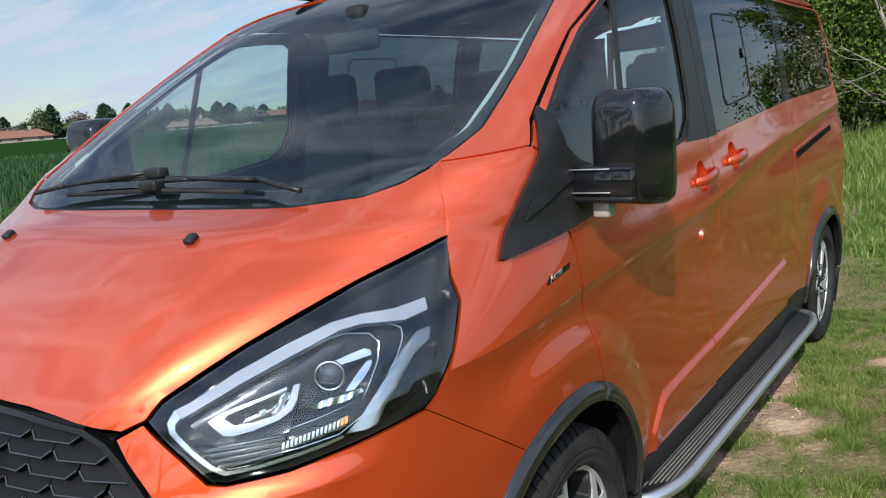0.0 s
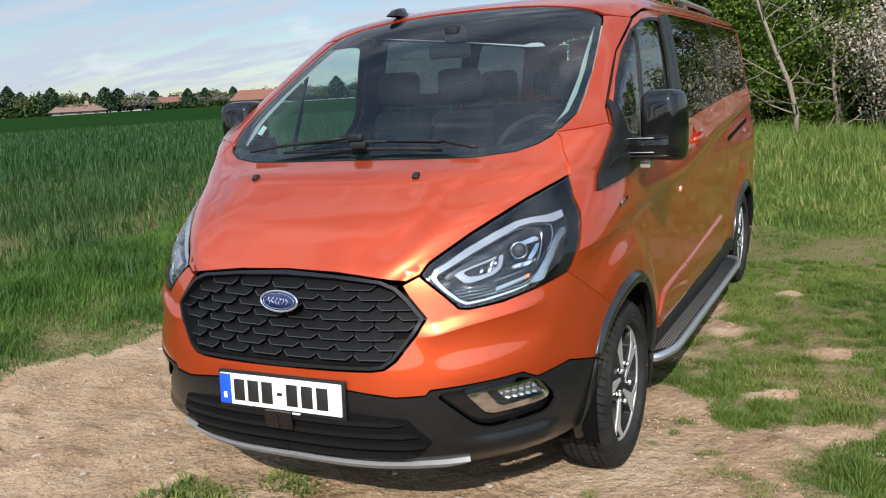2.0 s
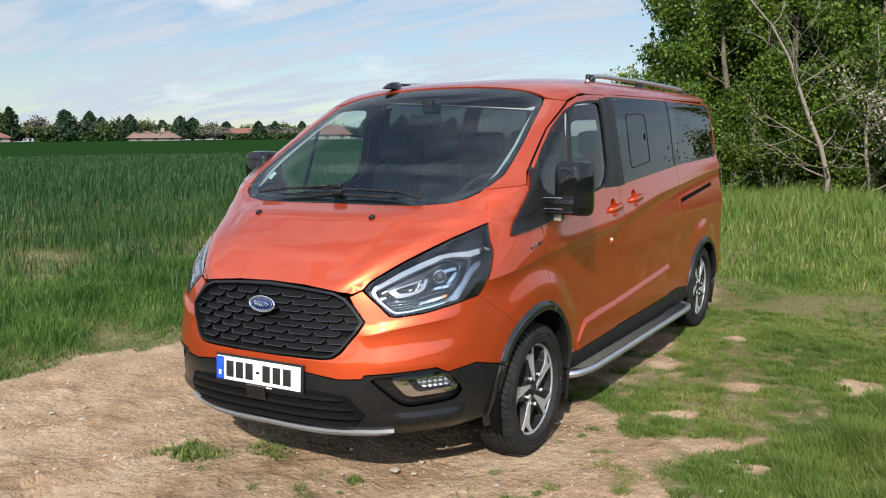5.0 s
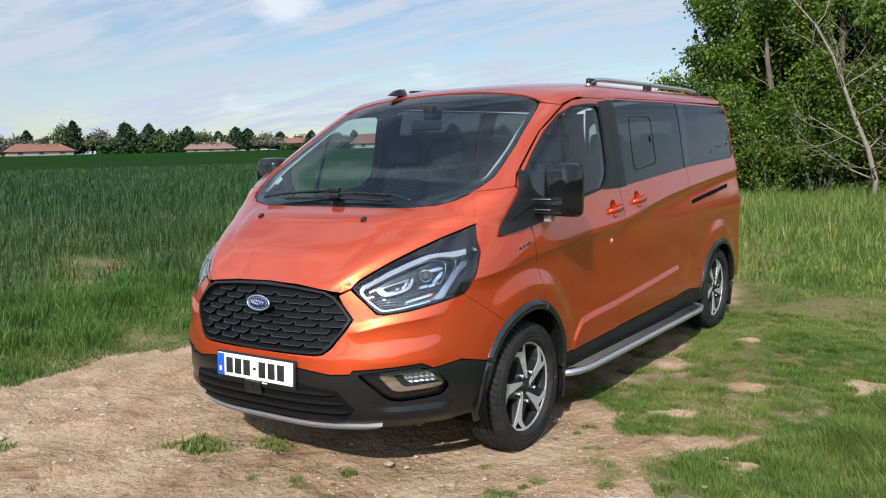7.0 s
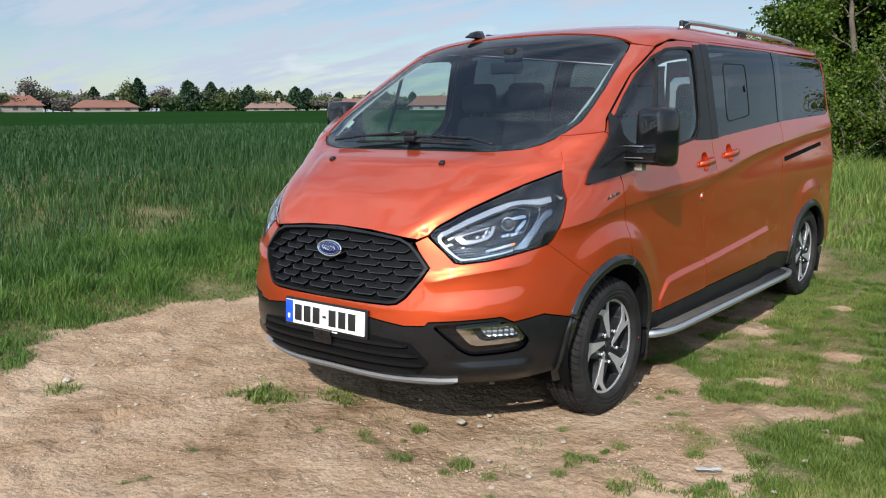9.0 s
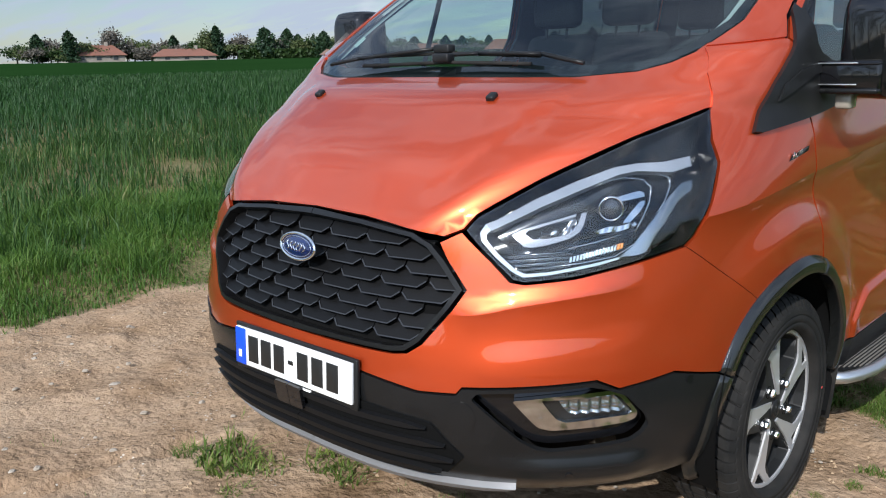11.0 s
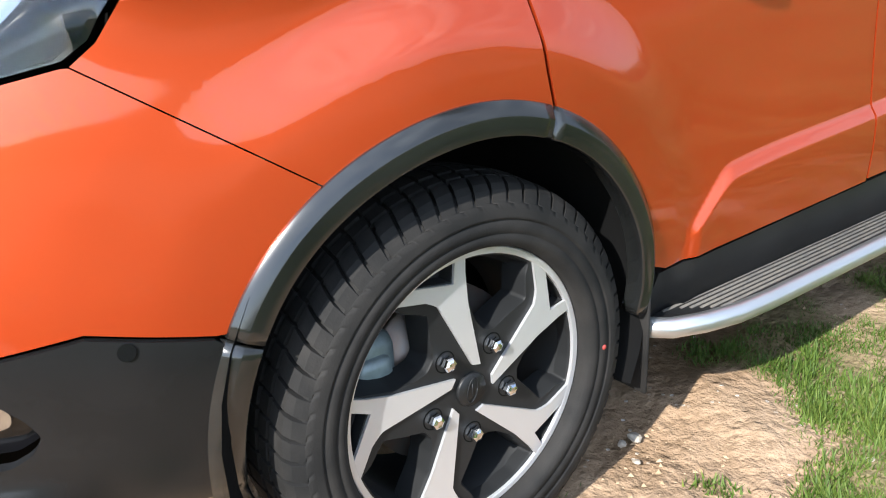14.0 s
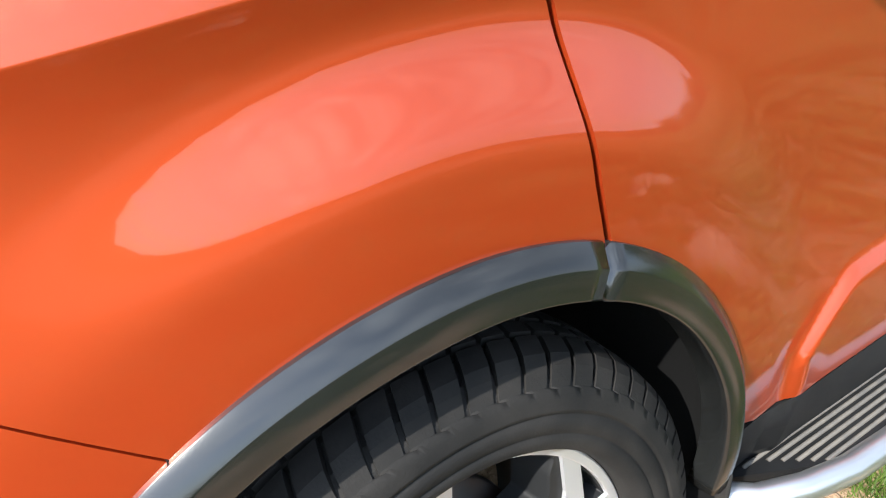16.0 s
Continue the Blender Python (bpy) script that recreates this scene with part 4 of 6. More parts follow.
CUPGUIDE = [(.596, .923), (.624, .904), (.642, .892), (.663, .890), (.713, .897), (.768, .913), (.791, .929), (.795, .947), (.785, .977), (.770, .975), (.776, .951), (.771, .936), (.754, .923), (.706, .914), (.662, .912), (.633, .926), (.637, .934), (.687, .948), (.759, .968), (.755, .974), (.683, .954), (.617, .936)]
BOWL = [(.629, .928), (.640, .937), (.685, .952), (.762, .975), (.773, .951), (.773, .934), (.755, .921), (.707, .911), (.661, .910)]
HOOD = [(.828, .993), (.845, 1.005), (.879, 1.014), (.912, 1.020), (.932, 1.014), (.939, 1.006), (.903, 1.001), (.865, .997)]
CHEEK = [(.946, .997), (.933, .995), (.923, .976), (.911, .946), (.934, .946), (.949, .969), (.952, .988)]
SADDLE = [(.835, .930), (.865, .938), (.918, .941), (.952, .948), (.962, .940), (.919, .927), (.846, .923)]
BEZEL = [(.556, .918), (.585, .942), (.666, .977), (.754, 1.006), (.801, 1.033), (.850, 1.040), (.812, .985), (.800, .925), (.797, .885), (.719, .879), (.622, .875)]
LINES = [[(.777, 1.020), (.801, 1.033), (.851, 1.040), (.912, 1.034), (.950, 1.015), (.967, .983), (.968, .947), (.961, .914)],
         [(.821, 1.051), (.882, 1.054), (.943, 1.049), (.992, 1.035), (1.009, 1.017), (1.016, .984), (1.0, .933), (.971, .886), (.917, .858), (.824, .845), (.676, .831)],
         [(.605, .860), (.694, .868), (.782, .873)], [(.603, .850), (.697, .856), (.778, .861)], [(.624, .839), (.70, .845), (.795, .852)], [(.773, .880), (.851, .894), (.959, .917)]]
for s in (1, -1):
    headlamp = part("headlamp", skin_bm(LAMP, on_corner, step=0.03, lip=0, offset=-0.055, flip=s, bow=lambda v: 0.010 * np.sin(v[:, 1] * 60 - v[:, 0] * 14)), LAMPDARK, van, "headlamp with black bezel and white light guides")
    part("lamp_gasket", skin_bm(LAMP, on_corner, step=0.02, lip=0.05, offset=-0.003, flip=s, holes=[[(a * .975 + .018, z * .975 + .023) for a, z in LAMP]]), GLOSSBLACK, headlamp)
    part("lamp_bezel", skin_bm(BEZEL, on_corner, step=0.012, lip=0.02, offset=-0.040, flip=s, bow=lambda v: 0.014 * np.sin((v[:, 1] - .5 * v[:, 0]) * 42)), LAMPSATIN, headlamp, "smoky satin inner bezel")
    part("light_guide", skin_bm(UP, on_corner, step=0.010, lip=0.018, offset=-0.016, flip=s, bow=lambda v: 0.004 * np.sin(v[:, 0] * 9)), DRL, headlamp, "white curved light guide")
    part("light_guide", skin_bm(RIMLINE, on_corner, step=0.010, lip=0.012, offset=-0.016, flip=s), LAMPCHROME, headlamp)
    part("side_reflector", skin_bm(LOW, on_corner, step=0.010, lip=0.018, offset=-0.020, flip=s, bow=lambda v: 0.006 * np.cos((v[:, 0] - 1.02) * 40)), SIDECHROME, headlamp, "chrome side reflector")
    part("reflector", skin_bm(BOWL, on_corner, step=0.008, lip=0, offset=-0.040, flip=s, bow=lambda v: -0.012 * np.sin((v[:, 0] - .62) * 19) + 0.006 * np.sin(v[:, 0] * 170) + 0.004 * np.sin(v[:, 1] * 210)), LAMPCHROME, headlamp, "faceted chrome reflector")
    part("light_guide", skin_bm(CUPGUIDE, on_corner, step=0.008, lip=0.020, offset=-0.024, flip=s), DRL, headlamp)
    # projector
    c = on_corner(np.array([(.861, .972)]))[0]
    bm = bmesh.new()
    bmesh.ops.create_uvsphere(bm, u_segments=28, v_segments=16, radius=.026)
    ball = part("projector_lens", bm, PROJECTOR, headlamp)
    ball.location = tuple(settle((s * (c[0] - .024), c[1] + .026, c[2])))
    bm = tube_bm([(.029 * math.cos(radians(t)), 0, .029 * math.sin(radians(t))) for t in range(0, 361, 12)], .0024, 8, caps=False)
    ring = part("projector_ring", bm, LAMPCHROME, headlamp)
    ring.location, ring.rotation_euler = tuple(settle((s * (c[0] - .014), c[1] + .010, c[2]))), (0, 0, s * radians(38))
    part("projector_hood", skin_bm(HOOD, on_corner, step=0.008, lip=0.02, offset=-0.020, flip=s), LAMPCHROME, headlamp)
    part("projector_cheek", skin_bm(CHEEK, on_corner, step=0.008, lip=0.02, offset=-0.022, flip=s), LAMPCHROME, headlamp)
    part("projector_saddle", skin_bm(SADDLE, on_corner, step=0.006, lip=0.02, offset=-0.026, flip=s, bow=lambda v: 0.005 * np.sin(v[:, 0] * 130)), LAMPCHROME, headlamp)
    # thin bright edges of the bezel tiers
    for line in LINES:
        pts = on_corner(np.array(line)) * (s, 1, 1)
        inner = settle(pts - (s * .018, -.020, 0))
        part("trim_line", tube_bm([Vector(q) for q in inner], .0012, 6), LAMPCHROME, headlamp)
    # indicator ribs
    for i in range(16):
        a, z = .785 + .0098 * i, .8585 + .0019 * i
        rib = [(a, z + .007), (a + .006, z + .0075), (a + .006, z - .006), (a, z - .0065)]
        part("indicator_rib", skin_bm(rib, on_corner, step=0.012, lip=0.012, offset=-0.024, flip=s), AMBER if i > 13 else LAMPCHROME, headlamp)
    for k, z in enumerate((.864, .854, .843, .834)):
        slat = [(.600 + .012 * k, z + .0025), (.790, z + .012), (.790, z + .007), (.604 + .012 * k, z - .002)]
        part("lamp_slat", skin_bm(slat, on_corner, step=0.012, lip=0.018, offset=-0.028, flip=s), LAMPSATIN, headlamp)
    lens = part("lamp_lens", skin_bm(LAMP, on_corner, step=0.02, lip=0, offset=-0.001, flip=s), LENS, headlamp, "clear curved lamp lens")
    lens.visible_shadow = False


# ---- flank fittings ----
def skin_point(y, z, s, out=0.0):
    return Vector(settle((s * (float(side_x(y, z)) + out), y, z)))


def oval_outline(yc, zc, ry, rz, n=28):
    return [(yc + ry * math.cos(2 * math.pi * i / n), zc + rz * math.sin(2 * math.pi * i / n)) for i in range(n)]


SAIL = [(-.213, 1.131), (-.19, 1.128), (.05, 1.160), (.38, 1.202), (.42, 1.222), (.40, 1.262), (.12, 1.335), (.095, 1.36), (.07, 1.465), (.05, 1.45), (-.03, 1.352), (-.13, 1.235)]
CLEARLAMP = material("clear_lamp", (.26, .24, .20), 0.15, coat=.5)
for s in (1, -1):
    sail = part("sail_panel", skin_bm(SAIL, on_side, step=0.02, lip=0.016, offset=0.014, flip=s), PLASTIC, van, "black triangular mirror panel")
    part("sail_rib", skin_bm([(-.11, 1.21), (.05, 1.275), (.20, 1.29), (.20, 1.31), (.05, 1.30), (-.02, 1.29), (-.085, 1.25)], on_side, step=0.02, lip=0.006, offset=0.021, flip=s), PLASTIC, sail)
    # door mirror
    mirror = new("door_mirror")
    mirror.parent = van
    mirror.location = (0 if s > 0 else .135, 0, 0 if s > 0 else .055)
    bm = bmesh.new()
    rows = []
    for y, w, h, ox, oz in ((.115, .055, .085, 0, 0), (.120, .070, .115, 0, 0), (.135, .082, .134, 0, 0), (.165, .090, .143, .002, -.002), (.21, .095, .147, .006, -.004), (.25, .098, .148, .010, -.006), (.275, .096, .146, .012, -.006), (.280, .088, .138, .012, -.006)):
        row = []
        for k in range(28):
            a = 2 * math.pi * k / 28
            c, d = math.cos(a), math.sin(a)
            row.append(bm.verts.new(tuple(settle((s * (1.076 + ox + .87 * w * math.copysign(abs(c) ** .42, c)), y, 1.355 + oz + h * math.copysign(abs(d) ** .42, d) + (-.018 * (1 if c > 0 else 0) * abs(c) if d < 0 else 0))))))
        rows.append(row)
    for p, q in zip(rows, rows[1:]):
        for k in range(28):
            bm.faces.new((p[k], p[(k + 1) % 28], q[(k + 1) % 28], q[k]))
    bm.faces.new(rows[0])
    bm.faces.new(rows[-1][::-1])
    bmesh.ops.recalc_face_normals(bm, faces=bm.faces)
    part("housing", bm, GLOSSBLACK, mirror, "gloss black mirror housing")
    bm = box_bm((-.066, -.003, -.125), (.066, .003, .125), .002)
    face = part("mirror_glass", bm, material("mirror", (.9, .9, .9), 0.02, 1.0), mirror)
    face.location = tuple(settle((s * 1.088, .284, 1.35)))
    for name, z0, z1, y0, mat in (("arm", 1.235, 1.305, .092, GLOSSBLACK), ("arm_trim", 1.300, 1.312, .084, GLOSSBLACK), ("arm_lower", 1.222, 1.238, .086, DARKGREY)):
        lo, hi = sorted((s * .935, s * 1.125))
        part(name, box_bm((lo, y0, z0), (hi, y0 + .085, z1), .006), mat, mirror).location = (0 if s > 0 else -.055, 0 if s > 0 else -.075, 0)
    for z in (1.304, 1.246):
        lo, hi = sorted((s * .95, s * 1.07))
        part("arm_edge", box_bm((lo, .080, z), (hi, .088, z + .0035), .001), SILVER, mirror).location = (0 if s > 0 else -.055, 0 if s > 0 else -.075, 0)
    lo, hi = sorted((s * 1.00, s * 1.045))
    part("repeater", box_bm((lo, .125, 1.178), (hi, .18, 1.222), .008), CLEARLAMP, mirror, "clear lamp under the mirror arm").location = (0 if s > 0 else -.055, 0 if s > 0 else -.075, 0)
    # quarter-light bar
    part("window_bar", skin_bm([(.515, 1.25), (.54, 1.25), (.652, 1.792), (.628, 1.785)], on_side, step=0.03, lip=0.01, offset=-0.004, flip=s), PLASTIC, van)
    # window seal round the front door glass
    seal = [(.10, 1.36), (.085, 1.455), (.227, 1.556), (.42, 1.68), (.60, 1.775), (.75, 1.825), (.95, 1.845), (1.12, 1.85), (1.16, 1.83), (1.17, 1.60), (1.165, 1.44), (1.13, 1.37), (1.05, 1.31), (.757, 1.272), (.3, 1.24)]
    seal_in = [(y + (.66 - y) * .035, z + (1.56 - z) * .05) for y, z in seal]
    part("window_seal", skin_bm(seal, on_side, step=0.03, lip=0.006, offset=-0.003, flip=s, holes=[seal_in]), PLASTIC, van)
    # sliding-window frame and the line between the rear panes
    vent, vent_in = blunted([(1.585, 1.775), (1.99, 1.782), (2.0, 1.44), (1.58, 1.402)], .05), blunted([(1.592, 1.769), (1.984, 1.776), (1.993, 1.446), (1.587, 1.409)], .046)
    part("vent_frame", skin_bm(vent, on_side, step=0.02, lip=0.002, offset=0.001, flip=s, holes=[vent_in]), RUBBER, van)
    part("vent_latch", skin_bm(oval_outline(1.945, 1.62, .012, .022), on_side, step=0.01, lip=0.006, offset=0.006, flip=s), GLOSSBLACK, van)
    # handles
    for y, z in ((1.155, 1.172), (1.555, 1.208)):
        part("handle_cup", skin_bm(oval_outline(y, z, .056, .060), on_side, step=0.010, lip=0.004, offset=0.0015, flip=s, bow=lambda v, y=y, z=z: -0.030 * np.clip(1 - ((v[:, 0] - y) ** 2 + (v[:, 1] - z) ** 2) / .0034, 0, 1) ** .6), PAINT, van)
        bm, rows = bmesh.new(), []
        for i in range(13):
            u = -.105 + .21 * i / 12
            lift = .030 * (1 - abs(u / .105) ** 4) + .004
            c = skin_point(y + u + .015, z + u * .10, s, lift)
            h, t = .021 * (1 - .3 * abs(u / .105) ** 2), .007
            rows.append([bm.verts.new((c.x + s * dx, c.y, c.z + dz)) for dx, dz in ((t, h * .7), (t, -h * .7), (0, -h), (-t, -h * .7), (-t, h * .7), (0, h))])
        for p, q in zip(rows, rows[1:]):
            for k in range(6):
                bm.faces.new((p[k], p[(k + 1) % 6], q[(k + 1) % 6], q[k]))
        bm.faces.new(rows[0])
        bm.faces.new(rows[-1][::-1])
        bmesh.ops.recalc_face_normals(bm, faces=bm.faces)
        part("door_handle", bm, PAINT, van, "orange pull handle")
    if s > 0:
        lock = part("door_lock", skin_bm(oval_outline(1.122, .962, .021, .029), on_side, step=0.01, lip=0.004, offset=0.004, flip=s), CHROME, van, "chrome lock ring")
        part("lock_cap", skin_bm(oval_outline(1.124, .962, .013, .020), on_side, step=0.008, lip=0.004, offset=0.008, flip=s), PAINT, lock)
    # sliding-door track
    part("door_track", skin_bm([(2.655, 1.100), (3.60, 1.186), (3.60, 1.222), (2.655, 1.136)], on_side, step=0.03, lip=0.004, offset=0.0015, flip=s), CAVITY, van, "dark sliding door track")
    part("track_lip", skin_bm([(2.64, 1.134), (3.62, 1.222), (3.62, 1.232), (2.64, 1.146)], on_side, step=0.03, lip=0.006, offset=0.007, flip=s), PAINT, van)
    # step board
    step_board = new("step_board")
    step_board.parent = van
    bm = bmesh.new()
    outline = [(.86, .47), (.945, .47), (1.015, .60), (1.022, .72), (1.022, 2.62), (1.00, 2.74), (.95, 2.80), (.86, 2.80)]
    top = [bm.verts.new(tuple(settle((s * x, y, .265)))) for x, y in outline]
    low = [bm.verts.new(tuple(settle((s * x, y, .235)))) for x, y in outline]
    bm.faces.new(top)
    bm.faces.new(low[::-1])
    for i in range(8):
        bm.faces.new((top[i], low[i], low[(i + 1) % 8], top[(i + 1) % 8]))
    bmesh.ops.recalc_face_normals(bm, faces=bm.faces)
    part("tread", bm, PLASTIC, step_board, "black ribbed tread", smooth=False)
    for i in range(11):
        x = .880 + .0128 * i
        a, b = (.50 if x < .95 else .53 + (x - .95) * 1.2), 2.76 - max(0, x - .93) * .8
        part("tread_rib", tube_bm([tuple(settle((s * x, a, .2655))), tuple(settle((s * x, (a + b) / 2, .2655))), tuple(settle((s * x, b, .2655)))], .0036, 6), material("tread_grey", (.050, .047, .043), 0.7, vary=(40, .6, (.10, .088, .07))) if i == 0 and s == 1 else bpy.data.materials["tread_grey"], step_board)
    path = [(.905, .445), (.955, .447), (.985, .475), (1.012, .54), (1.030, .62), (1.036, .72), (1.036, 1.2), (1.036, 2.0), (1.036, 2.60), (1.025, 2.70), (1.0, 2.79), (.96, 2.83), (.90, 2.84)]
    part("edge_tube", tube_bm([tuple(settle((s * x, y, .253))) for x, y in path], .021, 14), SILVER, step_board, "brushed aluminium edge tube")
    for y in (.62, 1.65, 2.65):
        lo, hi = sorted((s * .70, s * .95))
        part("bracket", box_bm((lo, y - .03, .215), (hi, y + .03, .24), .004), CAVITY, step_board)
    # roof rail
    rail = new("roof_rail")
    rail.parent = van
    pts = [(1.30, 1.975), (1.34, 2.004), (1.42, 2.023), (1.6, 2.030), (2.4, 2.034), (3.2, 2.028), (3.42, 2.018), (3.52, 2.000), (3.56, 1.965)]
    bm = tube_bm([tuple(settle((s * .705, y, z))) for y, z in pts], .016, 10)
    part("bar", bm, SILVER, rail, "brushed aluminium roof bar")
    for y in (1.36, 2.35, 3.48):
        lo, hi = sorted((s * .69, s * .72))
        part("foot", box_bm((lo, y - .06, 1.955), (hi, y + .06, 2.03), .01), PLASTIC, rail).location = (0 if s > 0 else -.038, 0 if s > 0 else -.053, 0)

# antenna
bm = bmesh.new()
rows = []
for y, w, h in ((.64, .012, .002), (.66, .030, .012), (.70, .034, .034), (.75, .033, .046), (.80, .030, .048), (.815, .028, .006)):
    rows.append([bm.verts.new((-.46 + dx * w, y, 1.955 + dz * h)) for dx, dz in ((-1, 0), (-.75, .6), (-.4, 1), (.4, 1), (.75, .6), (1, 0))])
for p, q in zip(rows, rows[1:]):
    for k in range(5):
        bm.faces.new((p[k], p[k + 1], q[k + 1], q[k]))
bm.faces.new(rows[0])
bm.faces.new(rows[-1])
bmesh.ops.recalc_face_normals(bm, faces=bm.faces)
part("antenna", bm, GLOSSBLACK, van, "small black roof antenna")

# trim badge on the wing
def letters(word, size):
    text = bpy.data.curves.new("badge_letters", "FONT")
    text.body, text.size, text.extrude, text.shear = word, size, .0012, .25
    ob = new("badge_letters", text)
    me = bpy.data.meshes.new_from_object(ob.evaluated_get(bpy.context.evaluated_depsgraph_get()))
    bpy.data.objects.remove(ob)
    me.materials.clear()
    me.materials.append(SILVER)
    return me


badge = part("wing_badge", skin_bm([(-.086, 1.047), (.026, 1.067), (.034, 1.081), (-.068, 1.064)], on_side, step=0.01, lip=0.002, offset=0.002), GLOSSBLACK, van, "black and silver trim badge")
p = skin_point(-.074, 1.0505, 1, .0042)
for word, size, shift in (("A", .026, 0.0), ("CTIVE", .0175, .0195)):
    ob = new("badge_letters", letters(word, size))
    ob.parent = badge
    ob.matrix_basis = Matrix.Translation(p) @ Matrix(((0, 0, 1), (1, 0, 0), (0, 1, 0))).to_4x4() @ Matrix.Rotation(radians(10), 4, "Z") @ Matrix.Translation((shift, .0012, 0))

# washer jets, cowl, wipers
for x in (.350, -.372):
    p = on_nose(np.array([(x, 1.222)]))[0]
    jet = part("washer_jet", box_bm((-.013, -.016, -.006), (.013, .016, .010), .005), PLASTIC, van)
    jet.location, jet.rotation_euler = tuple(settle((p[0], p[1], p[2] + .003))), (radians(28), 0, radians(8))
part("cowl", mirrored([(.001, 1.272), (.5, 1.272), (.66, 1.288), (.745, 1.335), (.70, 1.345), (.6, 1.325), (.001, 1.318)], on_nose, step=0.03, lip=0.0, offset=-0.010), PLASTIC, van, weld=0.0008)
# dark printed border of the windscreen
screen_in = [(.001, 1.325), (.5, 1.322), (.64, 1.335), (.715, 1.370), (.765, 1.44), (.768, 1.51), (.756, 1.605), (.722, 1.735), (.696, 1.815), (.676, 1.838), (.60, 1.862), (.42, 1.889), (.2, 1.903), (.001, 1.907)]
border = [(.001, 1.292)] + screen_half[1:-1] + [(.001, 1.94)] + screen_in[::-1]
part("screen_border", mirrored(border, on_nose, step=0.03, lip=0.0, offset=-0.010), material("screen_print", (.004, .0045, .005), 0.6, spec=0.2), van, weld=0.0008)


def screen_path(points, out):
    p3 = on_nose(np.array(points, float))
    return [tuple(settle((x, y - out * .53, z + out * .85))) for x, y, z in p3]


for name, blade, arm in (("wiper", [(-.40, 1.338), (-.05, 1.345), (.34, 1.330)], [(-.54, 1.303), (-.40, 1.322), (-.10, 1.347)]),
                         ("wiper", [(-.36, 1.308), (0, 1.316), (.34, 1.308)], [(.52, 1.296), (.36, 1.324), (.12, 1.330), (-.03, 1.325)])):
    wiper = part(name, tube_bm(screen_path([p for p in blade], .016), .0065, 6), RUBBER, van, "black wiper blade")
    pts = []
    for (ax, az), (bx, bz) in zip(arm, arm[1:]):
        pts += [(ax + (bx - ax) * i / 4, az + (bz - az) * i / 4) for i in range(5)]
    part("wiper_arm", tube_bm(screen_path(pts, .030), .007, 6), PLASTIC, wiper)
    mid = screen_path([blade[1]], .032)[0]
    part("wiper_joint", box_bm((-.035, -.018, -.014), (.035, .018, .014), .006), PLASTIC, wiper).location = mid
# sticker in the corner of the screen
part("sticker", skin_bm([(.640, 1.395), (.685, 1.405), (.690, 1.440), (.650, 1.430)], on_nose, step=0.02, lip=0, offset=-0.008, flip=-1), material("sticker", (.45, .5, .45), .5), van)

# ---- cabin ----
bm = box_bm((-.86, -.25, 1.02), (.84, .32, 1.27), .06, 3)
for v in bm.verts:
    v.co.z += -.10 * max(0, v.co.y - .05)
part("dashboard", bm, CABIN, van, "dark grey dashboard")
bm = tube_bm([(.19 * math.cos(radians(t)), 0, .19 * math.sin(radians(t))) for t in range(0, 361, 10)], .016, 10, caps=False)
join_bm(bm, box_bm((-.06, -.02, -.05), (.06, .015, .05), .015))
for t in (0, 180, 270):
    join_bm(bm, tube_bm([(.04 * math.cos(radians(t)), 0, .04 * math.sin(radians(t))), (.19 * math.cos(radians(t)), 0, .19 * math.sin(radians(t)))], .014, 8))
wheel_ob = part("steering_wheel", bm, CABIN, van, "black steering wheel")
wheel_ob.location, wheel_ob.rotation_euler = (.42, .42, 1.24), (radians(-35), 0, 0)


def seat(x, y, width=.48):
    s = new("seat")
    s.parent = van
    part("cushion", box_bm((x - width / 2, y - .35, .72), (x + width / 2, y + .12, .88), .05, 3), SEATCLOTH, s)
    bm = box_bm((x - width / 2, y + .06, .84), (x + width / 2, y + .20, 1.44), .05, 3)
    for v in bm.verts:
        v.co.y += (v.co.z - .84) * .22
    part("backrest", bm, SEATCLOTH, s)
    bm = box_bm((x - .13, y + .17, 1.47), (x + .13, y + .27, 1.67), .04, 3)
    part("headrest", bm, SEATCLOTH, s)
    for dx in (-.06, .06):
        part("headrest_post", tube_bm([(x + dx, y + .20, 1.40), (x + dx, y + .22, 1.50)], .007, 6), CABIN, s)


for x, y in ((.42, .82), (-.26, .82), (-.66, .82), (.45, 1.95), (0, 1.95), (-.5, 1.95), (.45, 2.95), (0, 2.95), (-.5, 2.95)):
    seat(x, y, .36 if x in (-.26, -.66) else .46)
